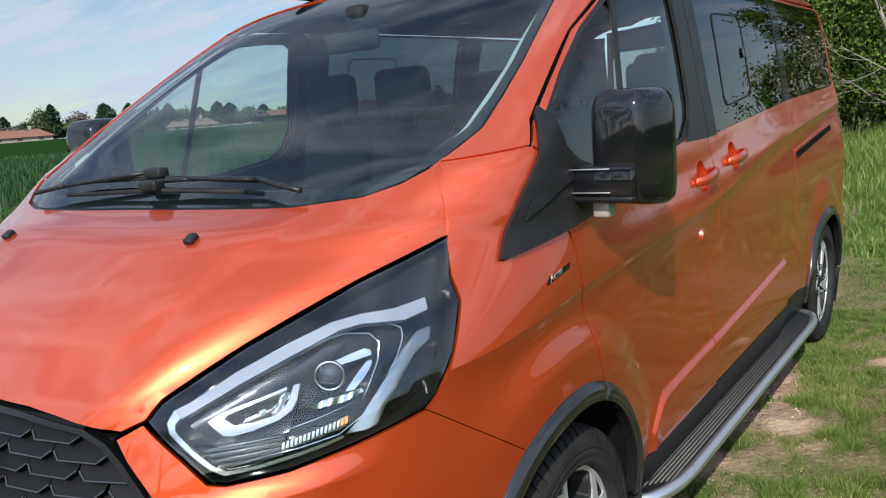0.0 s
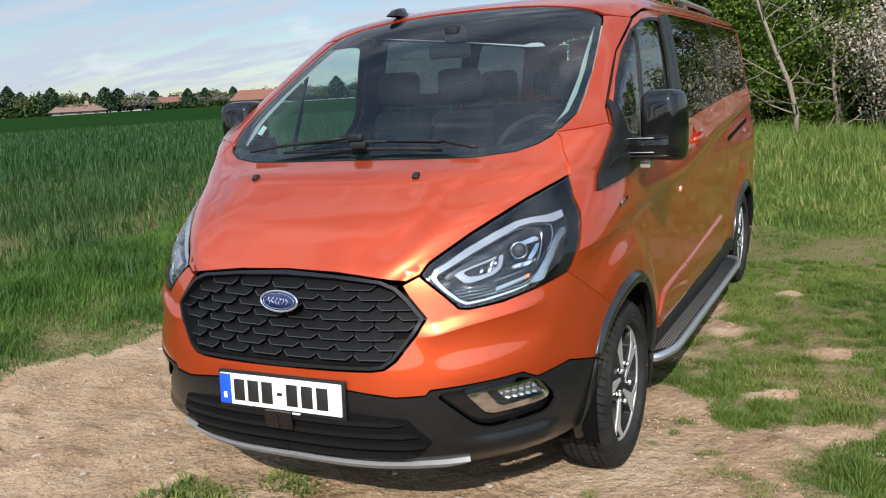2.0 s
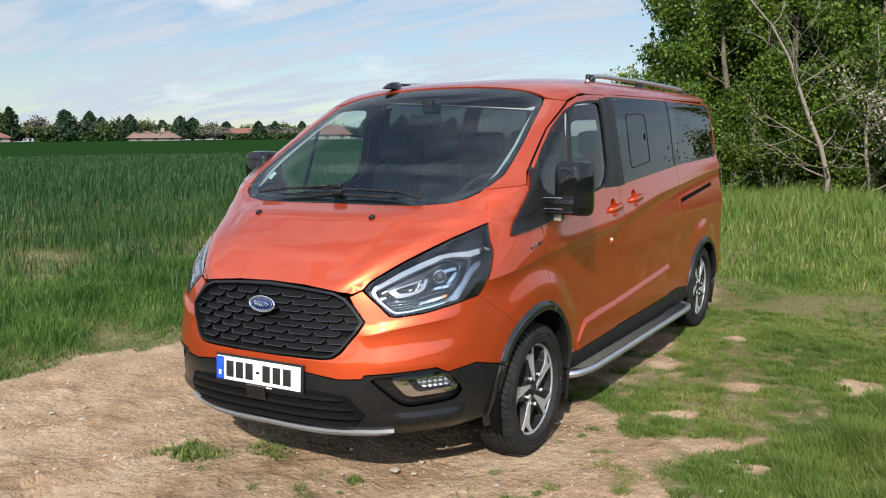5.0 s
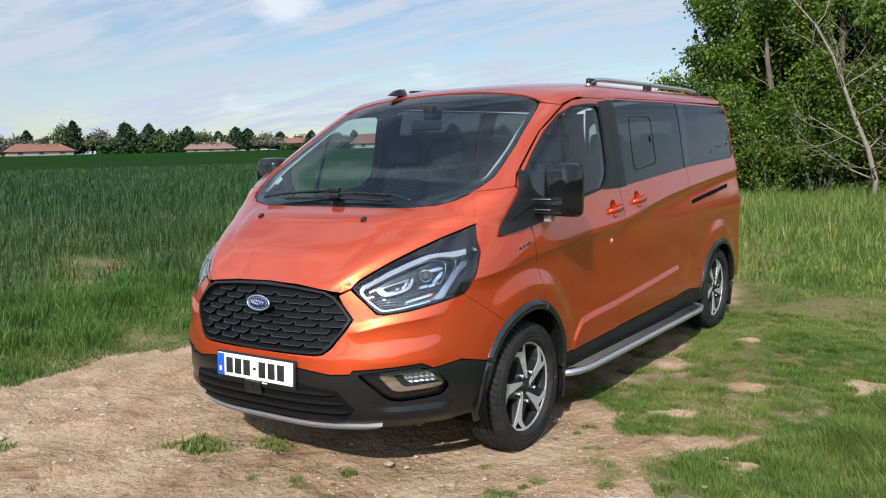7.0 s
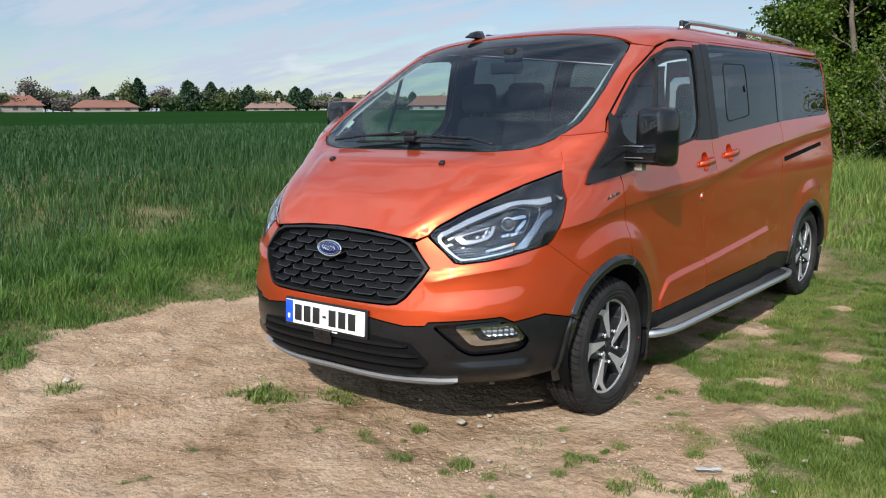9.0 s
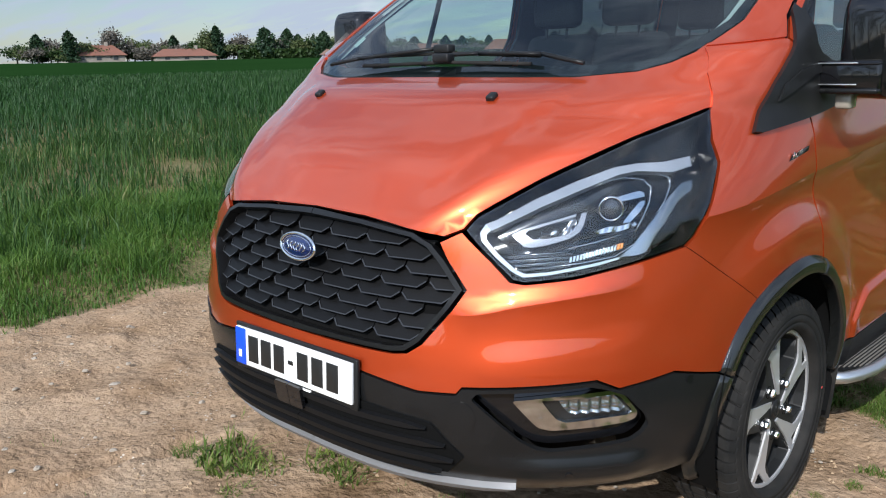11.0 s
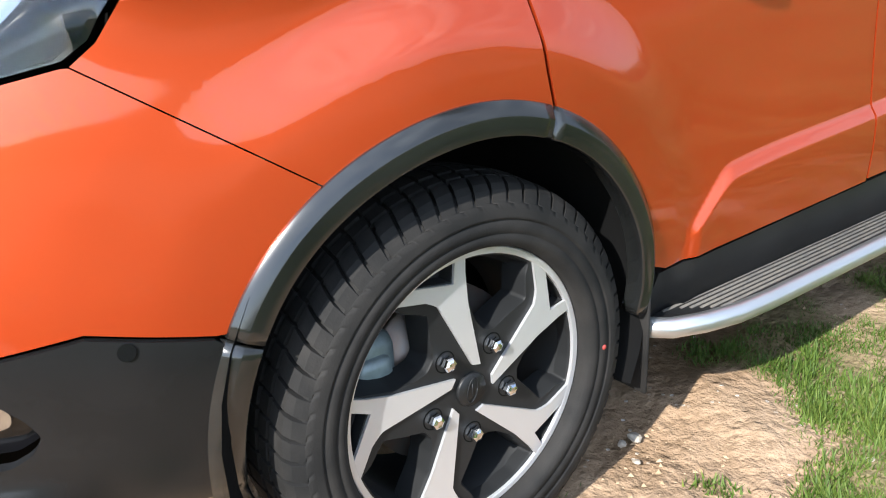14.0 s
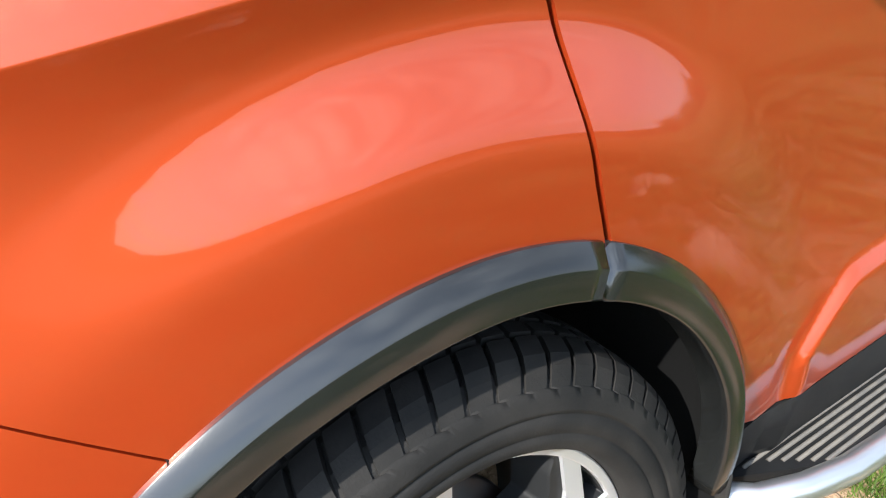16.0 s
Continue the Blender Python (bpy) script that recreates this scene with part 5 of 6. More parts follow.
# inner trim below the windows, headliner, floor, inside mirror
for s in (1, -1):
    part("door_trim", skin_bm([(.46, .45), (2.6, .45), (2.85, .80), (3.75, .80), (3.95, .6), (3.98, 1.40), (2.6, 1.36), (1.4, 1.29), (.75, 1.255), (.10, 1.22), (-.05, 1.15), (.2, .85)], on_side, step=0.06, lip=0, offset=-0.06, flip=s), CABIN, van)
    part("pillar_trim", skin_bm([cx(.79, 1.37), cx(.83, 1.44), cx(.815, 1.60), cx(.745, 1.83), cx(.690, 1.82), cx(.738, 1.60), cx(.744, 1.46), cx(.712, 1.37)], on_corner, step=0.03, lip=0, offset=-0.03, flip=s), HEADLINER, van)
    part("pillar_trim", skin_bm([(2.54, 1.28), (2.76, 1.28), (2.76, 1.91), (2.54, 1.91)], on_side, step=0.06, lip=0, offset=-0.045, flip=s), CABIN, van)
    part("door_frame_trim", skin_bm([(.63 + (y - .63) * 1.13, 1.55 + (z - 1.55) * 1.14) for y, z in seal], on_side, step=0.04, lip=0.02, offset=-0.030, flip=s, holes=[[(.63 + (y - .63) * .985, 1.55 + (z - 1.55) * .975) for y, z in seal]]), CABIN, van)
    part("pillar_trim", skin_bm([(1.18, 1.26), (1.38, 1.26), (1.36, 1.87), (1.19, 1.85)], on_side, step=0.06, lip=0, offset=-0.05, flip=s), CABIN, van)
# headliner takes near-black trim, not the grey: cabin shade put into its colour
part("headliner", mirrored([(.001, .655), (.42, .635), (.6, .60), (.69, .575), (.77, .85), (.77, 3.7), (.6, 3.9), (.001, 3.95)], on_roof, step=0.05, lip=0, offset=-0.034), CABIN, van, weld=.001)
part("cabin_floor", box_bm((-.90, .46, .50), (.88, 3.9, .54), .01), CABIN, van)
part("bulkhead", box_bm((-.72, -.36, .45), (.68, -.32, 1.12), .02), CAVITY, van)
part("radiator_panel", box_bm((-.62, -.84, .28), (.60, -.80, .86), .02), CAVITY, van)
bm = box_bm((-.13, .44, 1.70), (.10, .47, 1.77), .015)
join_bm(bm, box_bm((-.05, .46, 1.77), (.03, .58, 1.86), .02))
part("inside_mirror", bm, CABIN, van)


# ---- ground: track, verges, field, out to the horizon ----
def soft_noise(x, y, scale, seed=0.0):
    return np.array([noise.noise((a * scale + seed, b * scale - seed, seed * 0.37)) for a, b in zip(x, y)])


def verge_edge(y):
    """Where the tall verge begins beside the track."""
    return -2.82 + np.maximum(0, -1.0 - y) * 0.75 - 0.05 * np.maximum(0, y - 1)


def ground_z(x, y):
    x, y = np.asarray(x, float), np.asarray(y, float)
    d = np.hypot(x, y)
    base = -0.068 + 0.0145 * np.clip(y, -5, 6)
    return base + 2.1 * ease(25, 230, d) + 0.10 * ease(0, 1.2, verge_edge(y) - x) * (d < 60)


def spaced(lo, hi, fine, far):
    """Grid lines: even between lo and hi, then ever wider out to far."""
    mid, out, step = list(np.arange(lo, hi, fine)), [], fine
    p = hi
    while p < far:
        out.append(p)
        step *= 1.16
        p += step
    left, step, p = [], fine, lo - fine
    while p > -far:
        left.append(p)
        step *= 1.16
        p -= step
    return np.array(left[::-1] + mid + out)


GX, GY = spaced(-3.0, 2.4, 0.027, 3000), spaced(-3.0, 3.2, 0.027, 3000)
gx, gy = np.meshgrid(GX, GY)
fx, fy = gx.ravel(), gy.ravel()
near = (np.abs(fx) < 12) & (np.abs(fy) < 14)
bumps = np.zeros(len(fx))
bumps[near] = (0.030 * soft_noise(fx[near], fy[near], 0.9, 3.1) + 0.016 * soft_noise(fx[near], fy[near], 3.1, 7.7) + 0.009 * soft_noise(fx[near], fy[near], 9.0, 1.3)
               + 0.010 * np.maximum(0, soft_noise(fx[near], fy[near], 5.0, 12.0)) ** 2 * 4)
rut = np.exp(-((fx + 0.965 + 0.05 * np.sin(fy * 2.0)) / 0.035) ** 2) * ease(-2.3, -1.9, fy) * (1 - ease(-0.8, -0.6, fy))
rut2 = np.exp(-((fx + 1.9 - 0.10 * (fy + 1)) / 0.10) ** 2) * ease(-3.0, -2.2, fy) * (1 - ease(0.5, 2.0, fy))
bumps[near] += rut[near] * (-0.055) * ease(-0.05, 0.18, soft_noise(fx[near], fy[near], 4.0, 40.0)) + 0.018 * np.roll(rut, 2)[near] * ease(-0.2, 0.2, soft_noise(fx[near], fy[near], 6.0, 44.0)) - 0.02 * rut2[near]
bumps[near] += 0.010 * np.abs(soft_noise(fx[near], fy[near], 13.0, 60.0)) * ease(0.0, 0.3, soft_noise(fx[near], fy[near], 1.4, 61.0))
# broken pits along the edge of an old wheel mark
for px, py, long in ((-.955, -.96, .055), (-.97, -1.18, .060), (-.965, -1.40, .075), (-1.10, -1.60, .085), (-1.22, -1.78, .07)):
    u, v = (fx - px) * .25 + (fy - py) * .97, (fx - px) * .97 - (fy - py) * .25
    bumps += -0.060 * np.exp(-(u / long) ** 2 - (v / 0.024) ** 2) + 0.016 * np.exp(-(u / long) ** 2 - ((v + 0.06) / 0.03) ** 2)
flat_under = np.exp(-(((np.abs(fx) - 0.88) / 0.25) ** 2)) * (np.exp(-(fy / 0.35) ** 2) + np.exp(-((fy - 3.3) / 0.35) ** 2))
fz = ground_z(fx, fy) + bumps * (1 - np.clip(flat_under, 0, 1))
nx, ny = len(GX), len(GY)
idx = np.arange(nx * ny).reshape(ny, nx)
quads = np.stack((idx[:-1, :-1], idx[:-1, 1:], idx[1:, 1:], idx[1:, :-1]), -1).reshape(-1, 4)
ground_mesh = bpy.data.meshes.new("ground")
ground_mesh.from_pydata(np.stack((fx, fy, fz), 1).tolist(), [], quads.tolist())
ground_mesh.polygons.foreach_set("use_smooth", np.ones(len(quads), bool))


TURF_EDGE = curve((-4, -2, -.5, .2, .6, 2, 4, 9), (2.5, 2.35, 2.0, 1.5, 1.06, .92, .7, 0))
WORN = ((1.55, .43, .50, .15), (1.06, .67, .15, .18), (1.02, 2.04, .18, .20), (1.72, 1.66, .20, .12), (2.38, 2.01, .22, .28), (1.46, .95, .20, .10), (2.01, .34, .11, .09), (1.34, 2.97, .12, .10))


def grass_cover(x, y):
    """How thickly grass grows, 0 to 1."""
    n1, n2, n3 = soft_noise(x, y, 1.1, 21.0), soft_noise(x, y, 3.3, 5.5), soft_noise(x, y, 7.5, 15.5)
    left = ease(-0.10, 0.25, verge_edge(y) - x + 0.38 * n1 + 0.22 * n2 + 0.14 * n3)
    d = x - TURF_EDGE(y) + 0.35 * n1 + 0.22 * n2 + 0.12 * n3
    right = np.maximum(ease(-0.15, 0.25, d), 0.42 * ease(-1.0, -0.2, d) * ease(0.05, 0.35, n2 + 0.6 * n3))
    # worn bare patches in the turf, drawn out along the wheel marks
    bare = np.zeros(len(x))
    for px, py, along, across in WORN:
        u, v = ((x - px) * .87 + (y - py) * .49) / along, ((y - py) * .87 - (x - px) * .49) / across
        bare = np.maximum(bare, 1 - ease(0.55, 1.25, np.hypot(u, v) + 0.55 * n3 + 0.3 * n2))
    right = right * (1 - 0.93 * bare)
    right = np.maximum(right, 0.95 * (1 - ease(-4.6, -3.4, y)) * ease(0.3, 1.5, x))
    back = ease(4.0, 7.0, y + 1.2 * n1)
    under = 0.7 * ease(0.22, 0.45, 0.6 * n1 + 0.6 * n2) * (np.abs(x) < 1.1) * (y > 0.3)
    return np.clip(np.maximum.reduce([left, right, back, under]), 0, 1)


cover_at = np.ones(len(fx))
cover_at[near] = grass_cover(fx[near], fy[near])
attr = ground_mesh.attributes.new("cover", "FLOAT", "POINT")
attr.data.foreach_set("value", cover_at.astype(np.float32))

soil = bpy.data.materials.new("track_soil")
soil.use_nodes = True
n, l = soil.node_tree.nodes, soil.node_tree.links
b = n["Principled BSDF"]
b.inputs["Roughness"].default_value, b.inputs["Specular IOR Level"].default_value = 0.95, 0.0
pos = n.new("ShaderNodeNewGeometry").outputs["Position"]


def noise_node(scale, detail=6, rough=0.6):
    t = n.new("ShaderNodeTexNoise")
    t.inputs["Scale"].default_value, t.inputs["Detail"].default_value, t.inputs["Roughness"].default_value = scale, detail, rough
    l.new(pos, t.inputs["Vector"])
    return t.outputs["Fac"]


def ramp(fac, stops):
    r = n.new("ShaderNodeValToRGB")
    while len(r.color_ramp.elements) < len(stops):
        r.color_ramp.elements.new(0.5)
    for e, (p, c) in zip(r.color_ramp.elements, stops):
        e.position, e.color = p, (*c, 1)
    l.new(fac, r.inputs[0])
    return r.outputs[0]


def blend(fac, a, c, mode="MIX"):
    x = n.new("ShaderNodeMix")
    x.data_type, x.blend_type = "RGBA", mode
    if isinstance(fac, float):
        x.inputs[0].default_value = fac
    else:
        l.new(fac, x.inputs[0])
    l.new(a, x.inputs[6])
    l.new(c, x.inputs[7])
    return x.outputs[2]


dirt = ramp(noise_node(1.6), [(0.30, (0.205, 0.134, 0.077)), (0.45, (0.310, 0.217, 0.140)), (0.70, (0.43, 0.325, 0.225))])
grit = ramp(noise_node(38, 4), [(0.30, (0.70, 0.67, 0.64)), (0.62, (1.05, 1.02, 1.0))])
dirt = blend(0.85, dirt, grit, "MULTIPLY")
peb = n.new("ShaderNodeTexVoronoi")
peb.inputs["Scale"].default_value = 34
l.new(pos, peb.inputs["Vector"])
stone = ramp(peb.outputs["Distance"], [(0.0, (0.62, 0.56, 0.47)), (0.13, (0.5, 0.44, 0.36)), (0.17, (1, 1, 1))])
pm = n.new("ShaderNodeMath")
pm.operation, pm.inputs[1].default_value = "LESS_THAN", 0.15
l.new(peb.outputs["Distance"], pm.inputs[0])
pk = n.new("ShaderNodeMath")
pk.operation = "MULTIPLY"
pr = n.new("ShaderNodeMapRange")
pr.inputs[1].default_value, pr.inputs[2].default_value = 0.52, 0.62
l.new(noise_node(5.5), pr.inputs[0])
l.new(pm.outputs[0], pk.inputs[0])
l.new(pr.outputs[0], pk.inputs[1])
dirt = blend(pk.outputs[0], dirt, stone)
thatch = ramp(noise_node(55, 5, 0.7), [(0.32, (0.026, 0.036, 0.010)), (0.52, (0.085, 0.098, 0.034)), (0.72, (0.25, 0.20, 0.105))])
# far field colour is darkened to stand in for shade between its blades
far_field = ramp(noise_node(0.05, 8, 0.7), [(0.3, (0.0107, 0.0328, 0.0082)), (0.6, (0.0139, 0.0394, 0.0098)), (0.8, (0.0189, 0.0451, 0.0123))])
att = n.new("ShaderNodeAttribute")
att.attribute_name = "cover"
edge = n.new("ShaderNodeMapRange")
edge.inputs[1].default_value, edge.inputs[2].default_value, edge.inputs[4].default_value = 0.30, 1.05, 0.8
l.new(att.outputs["Fac"], edge.inputs[0])
gl = n.new("ShaderNodeVectorMath")
gl.operation = "LENGTH"
l.new(pos, gl.inputs[0])
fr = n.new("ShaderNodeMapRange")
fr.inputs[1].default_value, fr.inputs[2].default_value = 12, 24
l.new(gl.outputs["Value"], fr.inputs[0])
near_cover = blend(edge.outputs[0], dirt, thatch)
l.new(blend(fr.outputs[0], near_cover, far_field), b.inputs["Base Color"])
bp = n.new("ShaderNodeBump")
bp.inputs["Strength"].default_value, bp.inputs["Distance"].default_value = 1.0, 0.009
l.new(noise_node(42, 5, 0.62), bp.inputs["Height"])
clod = n.new("ShaderNodeBump")
clod.inputs["Strength"].default_value, clod.inputs["Distance"].default_value = 0.9, 0.05
l.new(noise_node(6.5, 5, 0.62), clod.inputs["Height"])
l.new(clod.outputs[0], bp.inputs["Normal"])
bq = n.new("ShaderNodeBump")
bq.inputs["Strength"].default_value, bq.inputs["Distance"].default_value = 0.5, 0.006
bq.invert = True
l.new(peb.outputs["Distance"], bq.inputs["Height"])
l.new(bp.outputs[0], bq.inputs["Normal"])
l.new(bq.outputs[0], b.inputs["Normal"])
ground_mesh.materials.append(soil)
tagged(new("ground", ground_mesh), "sandy dirt track between grass verges and green field", "ground", kind="structure")


# ---- grass ----
def leaf_material(name, stops, through=0.35, rough=0.55):
    m = bpy.data.materials.new(name)
    m.use_nodes = True
    k, j = m.node_tree.nodes, m.node_tree.links
    p = k["Principled BSDF"]
    p.inputs["Roughness"].default_value, p.inputs["Specular IOR Level"].default_value = rough, 0.3
    r = k.new("ShaderNodeValToRGB")
    while len(r.color_ramp.elements) < len(stops):
        r.color_ramp.elements.new(0.5)
    for e, (q, c) in zip(r.color_ramp.elements, stops):
        e.position, e.color = q, (*c, 1)
    geo = k.new("ShaderNodeNewGeometry")
    t = k.new("ShaderNodeTexNoise")
    t.inputs["Scale"].default_value = 1.3
    j.new(geo.outputs["Position"], t.inputs["Vector"])
    mixed = k.new("ShaderNodeMath")
    mixed.operation = "MULTIPLY_ADD"
    mixed.inputs[1].default_value = 0.6
    shift = k.new("ShaderNodeMapRange")
    shift.inputs[1].default_value, shift.inputs[2].default_value, shift.inputs[3].default_value, shift.inputs[4].default_value = 0.3, 0.7, -0.05, 0.45
    j.new(t.outputs["Fac"], shift.inputs[0])
    j.new(geo.outputs["Random Per Island"], mixed.inputs[0])
    j.new(shift.outputs[0], mixed.inputs[2])
    j.new(mixed.outputs[0], r.inputs[0])
    j.new(r.outputs[0], p.inputs["Base Color"])
    tr, mx = k.new("ShaderNodeBsdfTranslucent"), k.new("ShaderNodeMixShader")
    j.new(r.outputs[0], tr.inputs[0])
    mx.inputs[0].default_value = through
    j.new(p.outputs[0], mx.inputs[1])
    j.new(tr.outputs[0], mx.inputs[2])
    j.new(mx.outputs[0], k["Material Output"].inputs[0])
    return m


VERGE = leaf_material("verge_grass", [(0.0, (0.0302, 0.0798, 0.0118)), (0.45, (0.0689, 0.1470, 0.0210)), (0.88, (0.1302, 0.2142, 0.0378)), (1.0, (0.2856, 0.2604, 0.1176))])
ROUGH = leaf_material("rough_grass", [(0.0, (0.0143, 0.0470, 0.0101)), (0.45, (0.0336, 0.0840, 0.0168)), (0.82, (0.0798, 0.1428, 0.0302)), (0.93, (0.1848, 0.2100, 0.0714)), (1.0, (0.3024, 0.2604, 0.1260))])
TURF = leaf_material("short_turf", [(0.0, (0.0568, 0.1068, 0.0172)), (0.45, (0.1084, 0.1718, 0.0292)), (0.80, (0.1961, 0.2368, 0.0516)), (1.0, (0.4334, 0.3437, 0.1634))])
WHEAT = leaf_material("young_wheat", [(0.0, (0.0128, 0.0448, 0.0096)), (0.5, (0.0216, 0.0640, 0.0136)), (1.0, (0.0400, 0.0896, 0.0208))], 0.3)
rng = np.random.default_rng(11)


def blades_mesh(name, x, y, z, height, width, lean, mat, short=False):
    """Bent blades, three triangles each; short ones are a single leaning triangle."""
    k = len(x)
    turn, bow = rng.uniform(0, 2 * np.pi, k), rng.uniform(0.15, 1.0, k) * lean * height
    c, s = np.cos(turn), np.sin(turn)
    bx, by = np.cos(turn + rng.normal(1.57, 0.5, k)) * bow, np.sin(turn + rng.normal(1.57, 0.5, k)) * bow
    v = np.empty((k, 5, 3))
    for i, (f, w) in enumerate(((0, -1), (0, 1), (0.55, -0.75), (0.55, 0.75), (1, 0))):
        v[:, i, 0] = x + c * width * w * 0.5 + bx * f * f
        v[:, i, 1] = y + s * width * w * 0.5 + by * f * f
        v[:, i, 2] = z + height * f * (1 - 0.25 * lean * f) - (0.01 if f == 0 else 0)
    if short:
        v = v[:, (0, 1, 4)]
        tri = np.arange(k * 3).reshape(-1, 3)
    else:
        base = np.arange(k)[:, None] * 5
        tri = np.stack((base + (0, 1, 3), base + (0, 3, 2), base + (2, 3, 4)), 1).reshape(-1, 3)
    me = bpy.data.meshes.new(name)
    me.vertices.add(v.shape[0] * v.shape[1])
    me.vertices.foreach_set("co", v.reshape(-1))
    me.loops.add(len(tri) * 3)
    me.loops.foreach_set("vertex_index", tri.reshape(-1).astype(np.int32))
    me.polygons.add(len(tri))
    me.polygons.foreach_set("loop_start", np.arange(len(tri), dtype=np.int32) * 3)
    me.update(calc_edges=True)
    me.materials.append(mat)
    return new(name, me)


def scatter(lo, hi, count):
    return rng.uniform(lo[0], hi[0], count), rng.uniform(lo[1], hi[1], count)


def clumped(x, y, scale, seed):
    return 0.5 + soft_noise(x, y, scale, seed)


# verge beside the track and the rough strip behind it
x, y = scatter((-5.6, -3.4), (-1.0, 7.5), 170000)
d = verge_edge(y) - x
cov = grass_cover(x, y)
keep = rng.random(len(x)) < ease(0.1, 0.7, cov) * ease(-1.0, -0.5, d) * (1 - 0.65 * ease(1.8, 4, d)) * (0.35 + 0.65 * (y > -3))
x, y, d, cov = x[keep], y[keep], d[keep], cov[keep]
h = (0.06 + 0.10 * ease(0.0, 0.9, d)) * (0.35 + 1.1 * clumped(x, y, 2.2, 4.0)) * rng.uniform(0.55, 1.3, len(x)) + 0.05 * ease(1.0, 2.5, d)
tagged(blades_mesh("verge_grass", x, y, ground_z(x, y), np.maximum(h, .03), 0.0048 + 0.0035 * rng.random(len(x)), 0.95, VERGE), "long fresh green verge grass beside the track", "grass", kind="stuff")
x, y = scatter((-15, -6), (-3.6, 26), 125000)
d = verge_edge(y) - x
lump = clumped(x, y, 0.8, 14.0) + 0.5 * soft_noise(x, y, 2.4, 15.0)
keep = (rng.random(len(x)) < ease(0.9, 1.9, d + 1.2 * soft_noise(x, y, .5, 17.0)) * (0.25 + 0.9 * np.clip(lump, 0, 1))) & (x > -12 + 1.5 * soft_noise(x, y, 0.25, 9.0))
x, y, lump = x[keep], y[keep], lump[keep]
h = (0.12 + 0.36 * np.clip(lump, 0, 1.1)) * rng.uniform(0.55, 1.2, len(x))
tagged(blades_mesh("rough_grass", x, y, ground_z(x, y), h, 0.008 + 0.007 * rng.random(len(x)), 0.75, ROUGH), "rough clumpy meadow grass between verge and field", "grass", kind="stuff")
# wheat
r, a = np.sqrt(rng.uniform(12 ** 2, 75 ** 2, 150000)), rng.uniform(radians(15), radians(100), 150000)
x, y = -r * np.sin(a), r * np.cos(a)
keep = (x < -10 + 2.0 * soft_noise(x, y, 0.25, 9.0)) & (rng.random(len(x)) < 14 / r + 0.25)
x, y, r = x[keep], y[keep], r[keep]
tagged(blades_mesh("wheat_field", x, y, ground_z(x, y), 0.42 * rng.uniform(0.75, 1.1, len(x)), 0.011 + 0.0015 * r, 0.6, WHEAT, True), "dark green young wheat field", "field", kind="stuff")
# turf on the other side of the track
near_x, near_y = scatter((0.5, -3.0), (3.4, 4.0), 800000)
far_x, far_y = scatter((0.5, -3.2), (6.0, 9.0), 420000)
out = (far_x > 3.4) | (far_y > 4.0)
x, y = np.concatenate((near_x, far_x[out])), np.concatenate((near_y, far_y[out]))
cov = grass_cover(x, y)
lump = np.clip(0.5 + 0.9 * soft_noise(x, y, 4.5, 31.0) + 0.6 * soft_noise(x, y, 1.6, 32.0), 0, 1.2)
keep = rng.random(len(x)) < ease(0.03, 0.6, cov) * (0.55 + 0.45 * lump ** 1.5)
x, y, cov, lump = x[keep], y[keep], cov[keep], lump[keep]
tall = ease(2.0, 2.7, x + 0.5 * soft_noise(x, y, 1.2, 2.0) + 0.12 * np.clip(-y, -3, 3))
tuft = np.clip(0.5 + 1.3 * soft_noise(x, y, 11.0, 35.0), 0, 1.2)
h = (0.014 + 0.056 * tuft * (0.3 + 0.7 * lump) * cov + 0.15 * tall * (0.3 + lump) + 0.05 * ease(4, 9, y)) * rng.uniform(0.5, 1.35, len(x))
tagged(blades_mesh("turf", x, y, ground_z(x, y), np.maximum(h, .012), (0.0046 + 0.003 * rng.random(len(x))) * (1 + 0.8 * ease(2.5, 6, y)), 1.1, TURF, True), "short patchy turf beside the track", "grass", kind="stuff")
x, y = scatter((-6, 5.5), (8, 18.5), 50000)
h = (0.16 + 0.38 * ease(7, 13, y)) * (0.6 + 0.6 * clumped(x, y, 1.1, 41.0)) * rng.uniform(0.5, 1.25, len(x))
tagged(blades_mesh("meadow_grass", x, y, ground_z(x, y), h, 0.016, 0.7, TURF), "tall meadow grass before the wood", "grass", kind="stuff")
# scattered blades on the bare soil between and under the wheels
x, y = scatter((-2.4, -3.4), (1.6, 4.6), 30000)
keep = rng.random(len(x)) < ease(0.42, 0.62, soft_noise(x, y, 2.3, 3.3) + 0.6 * soft_noise(x, y, 7.0, 8.8)) * ease(-2.2, 0.6, x + 0.4 * (y < -1))
x, y = x[keep], y[keep]
tagged(blades_mesh("sparse_grass", x, y, ground_z(x, y), 0.028 * rng.uniform(0.4, 1.5, len(x)), 0.0046, 1.1, TURF, True), "sparse short grass on trodden soil", "grass", kind="stuff")


def tuft_mesh(seed, size):
    local = np.random.default_rng(seed)
    k = 120
    a, r = local.uniform(0, 2 * np.pi, k), np.sqrt(local.random(k)) * size * 0.55
    return r * np.cos(a), r * np.sin(a), size * local.uniform(0.2, 0.62, k)


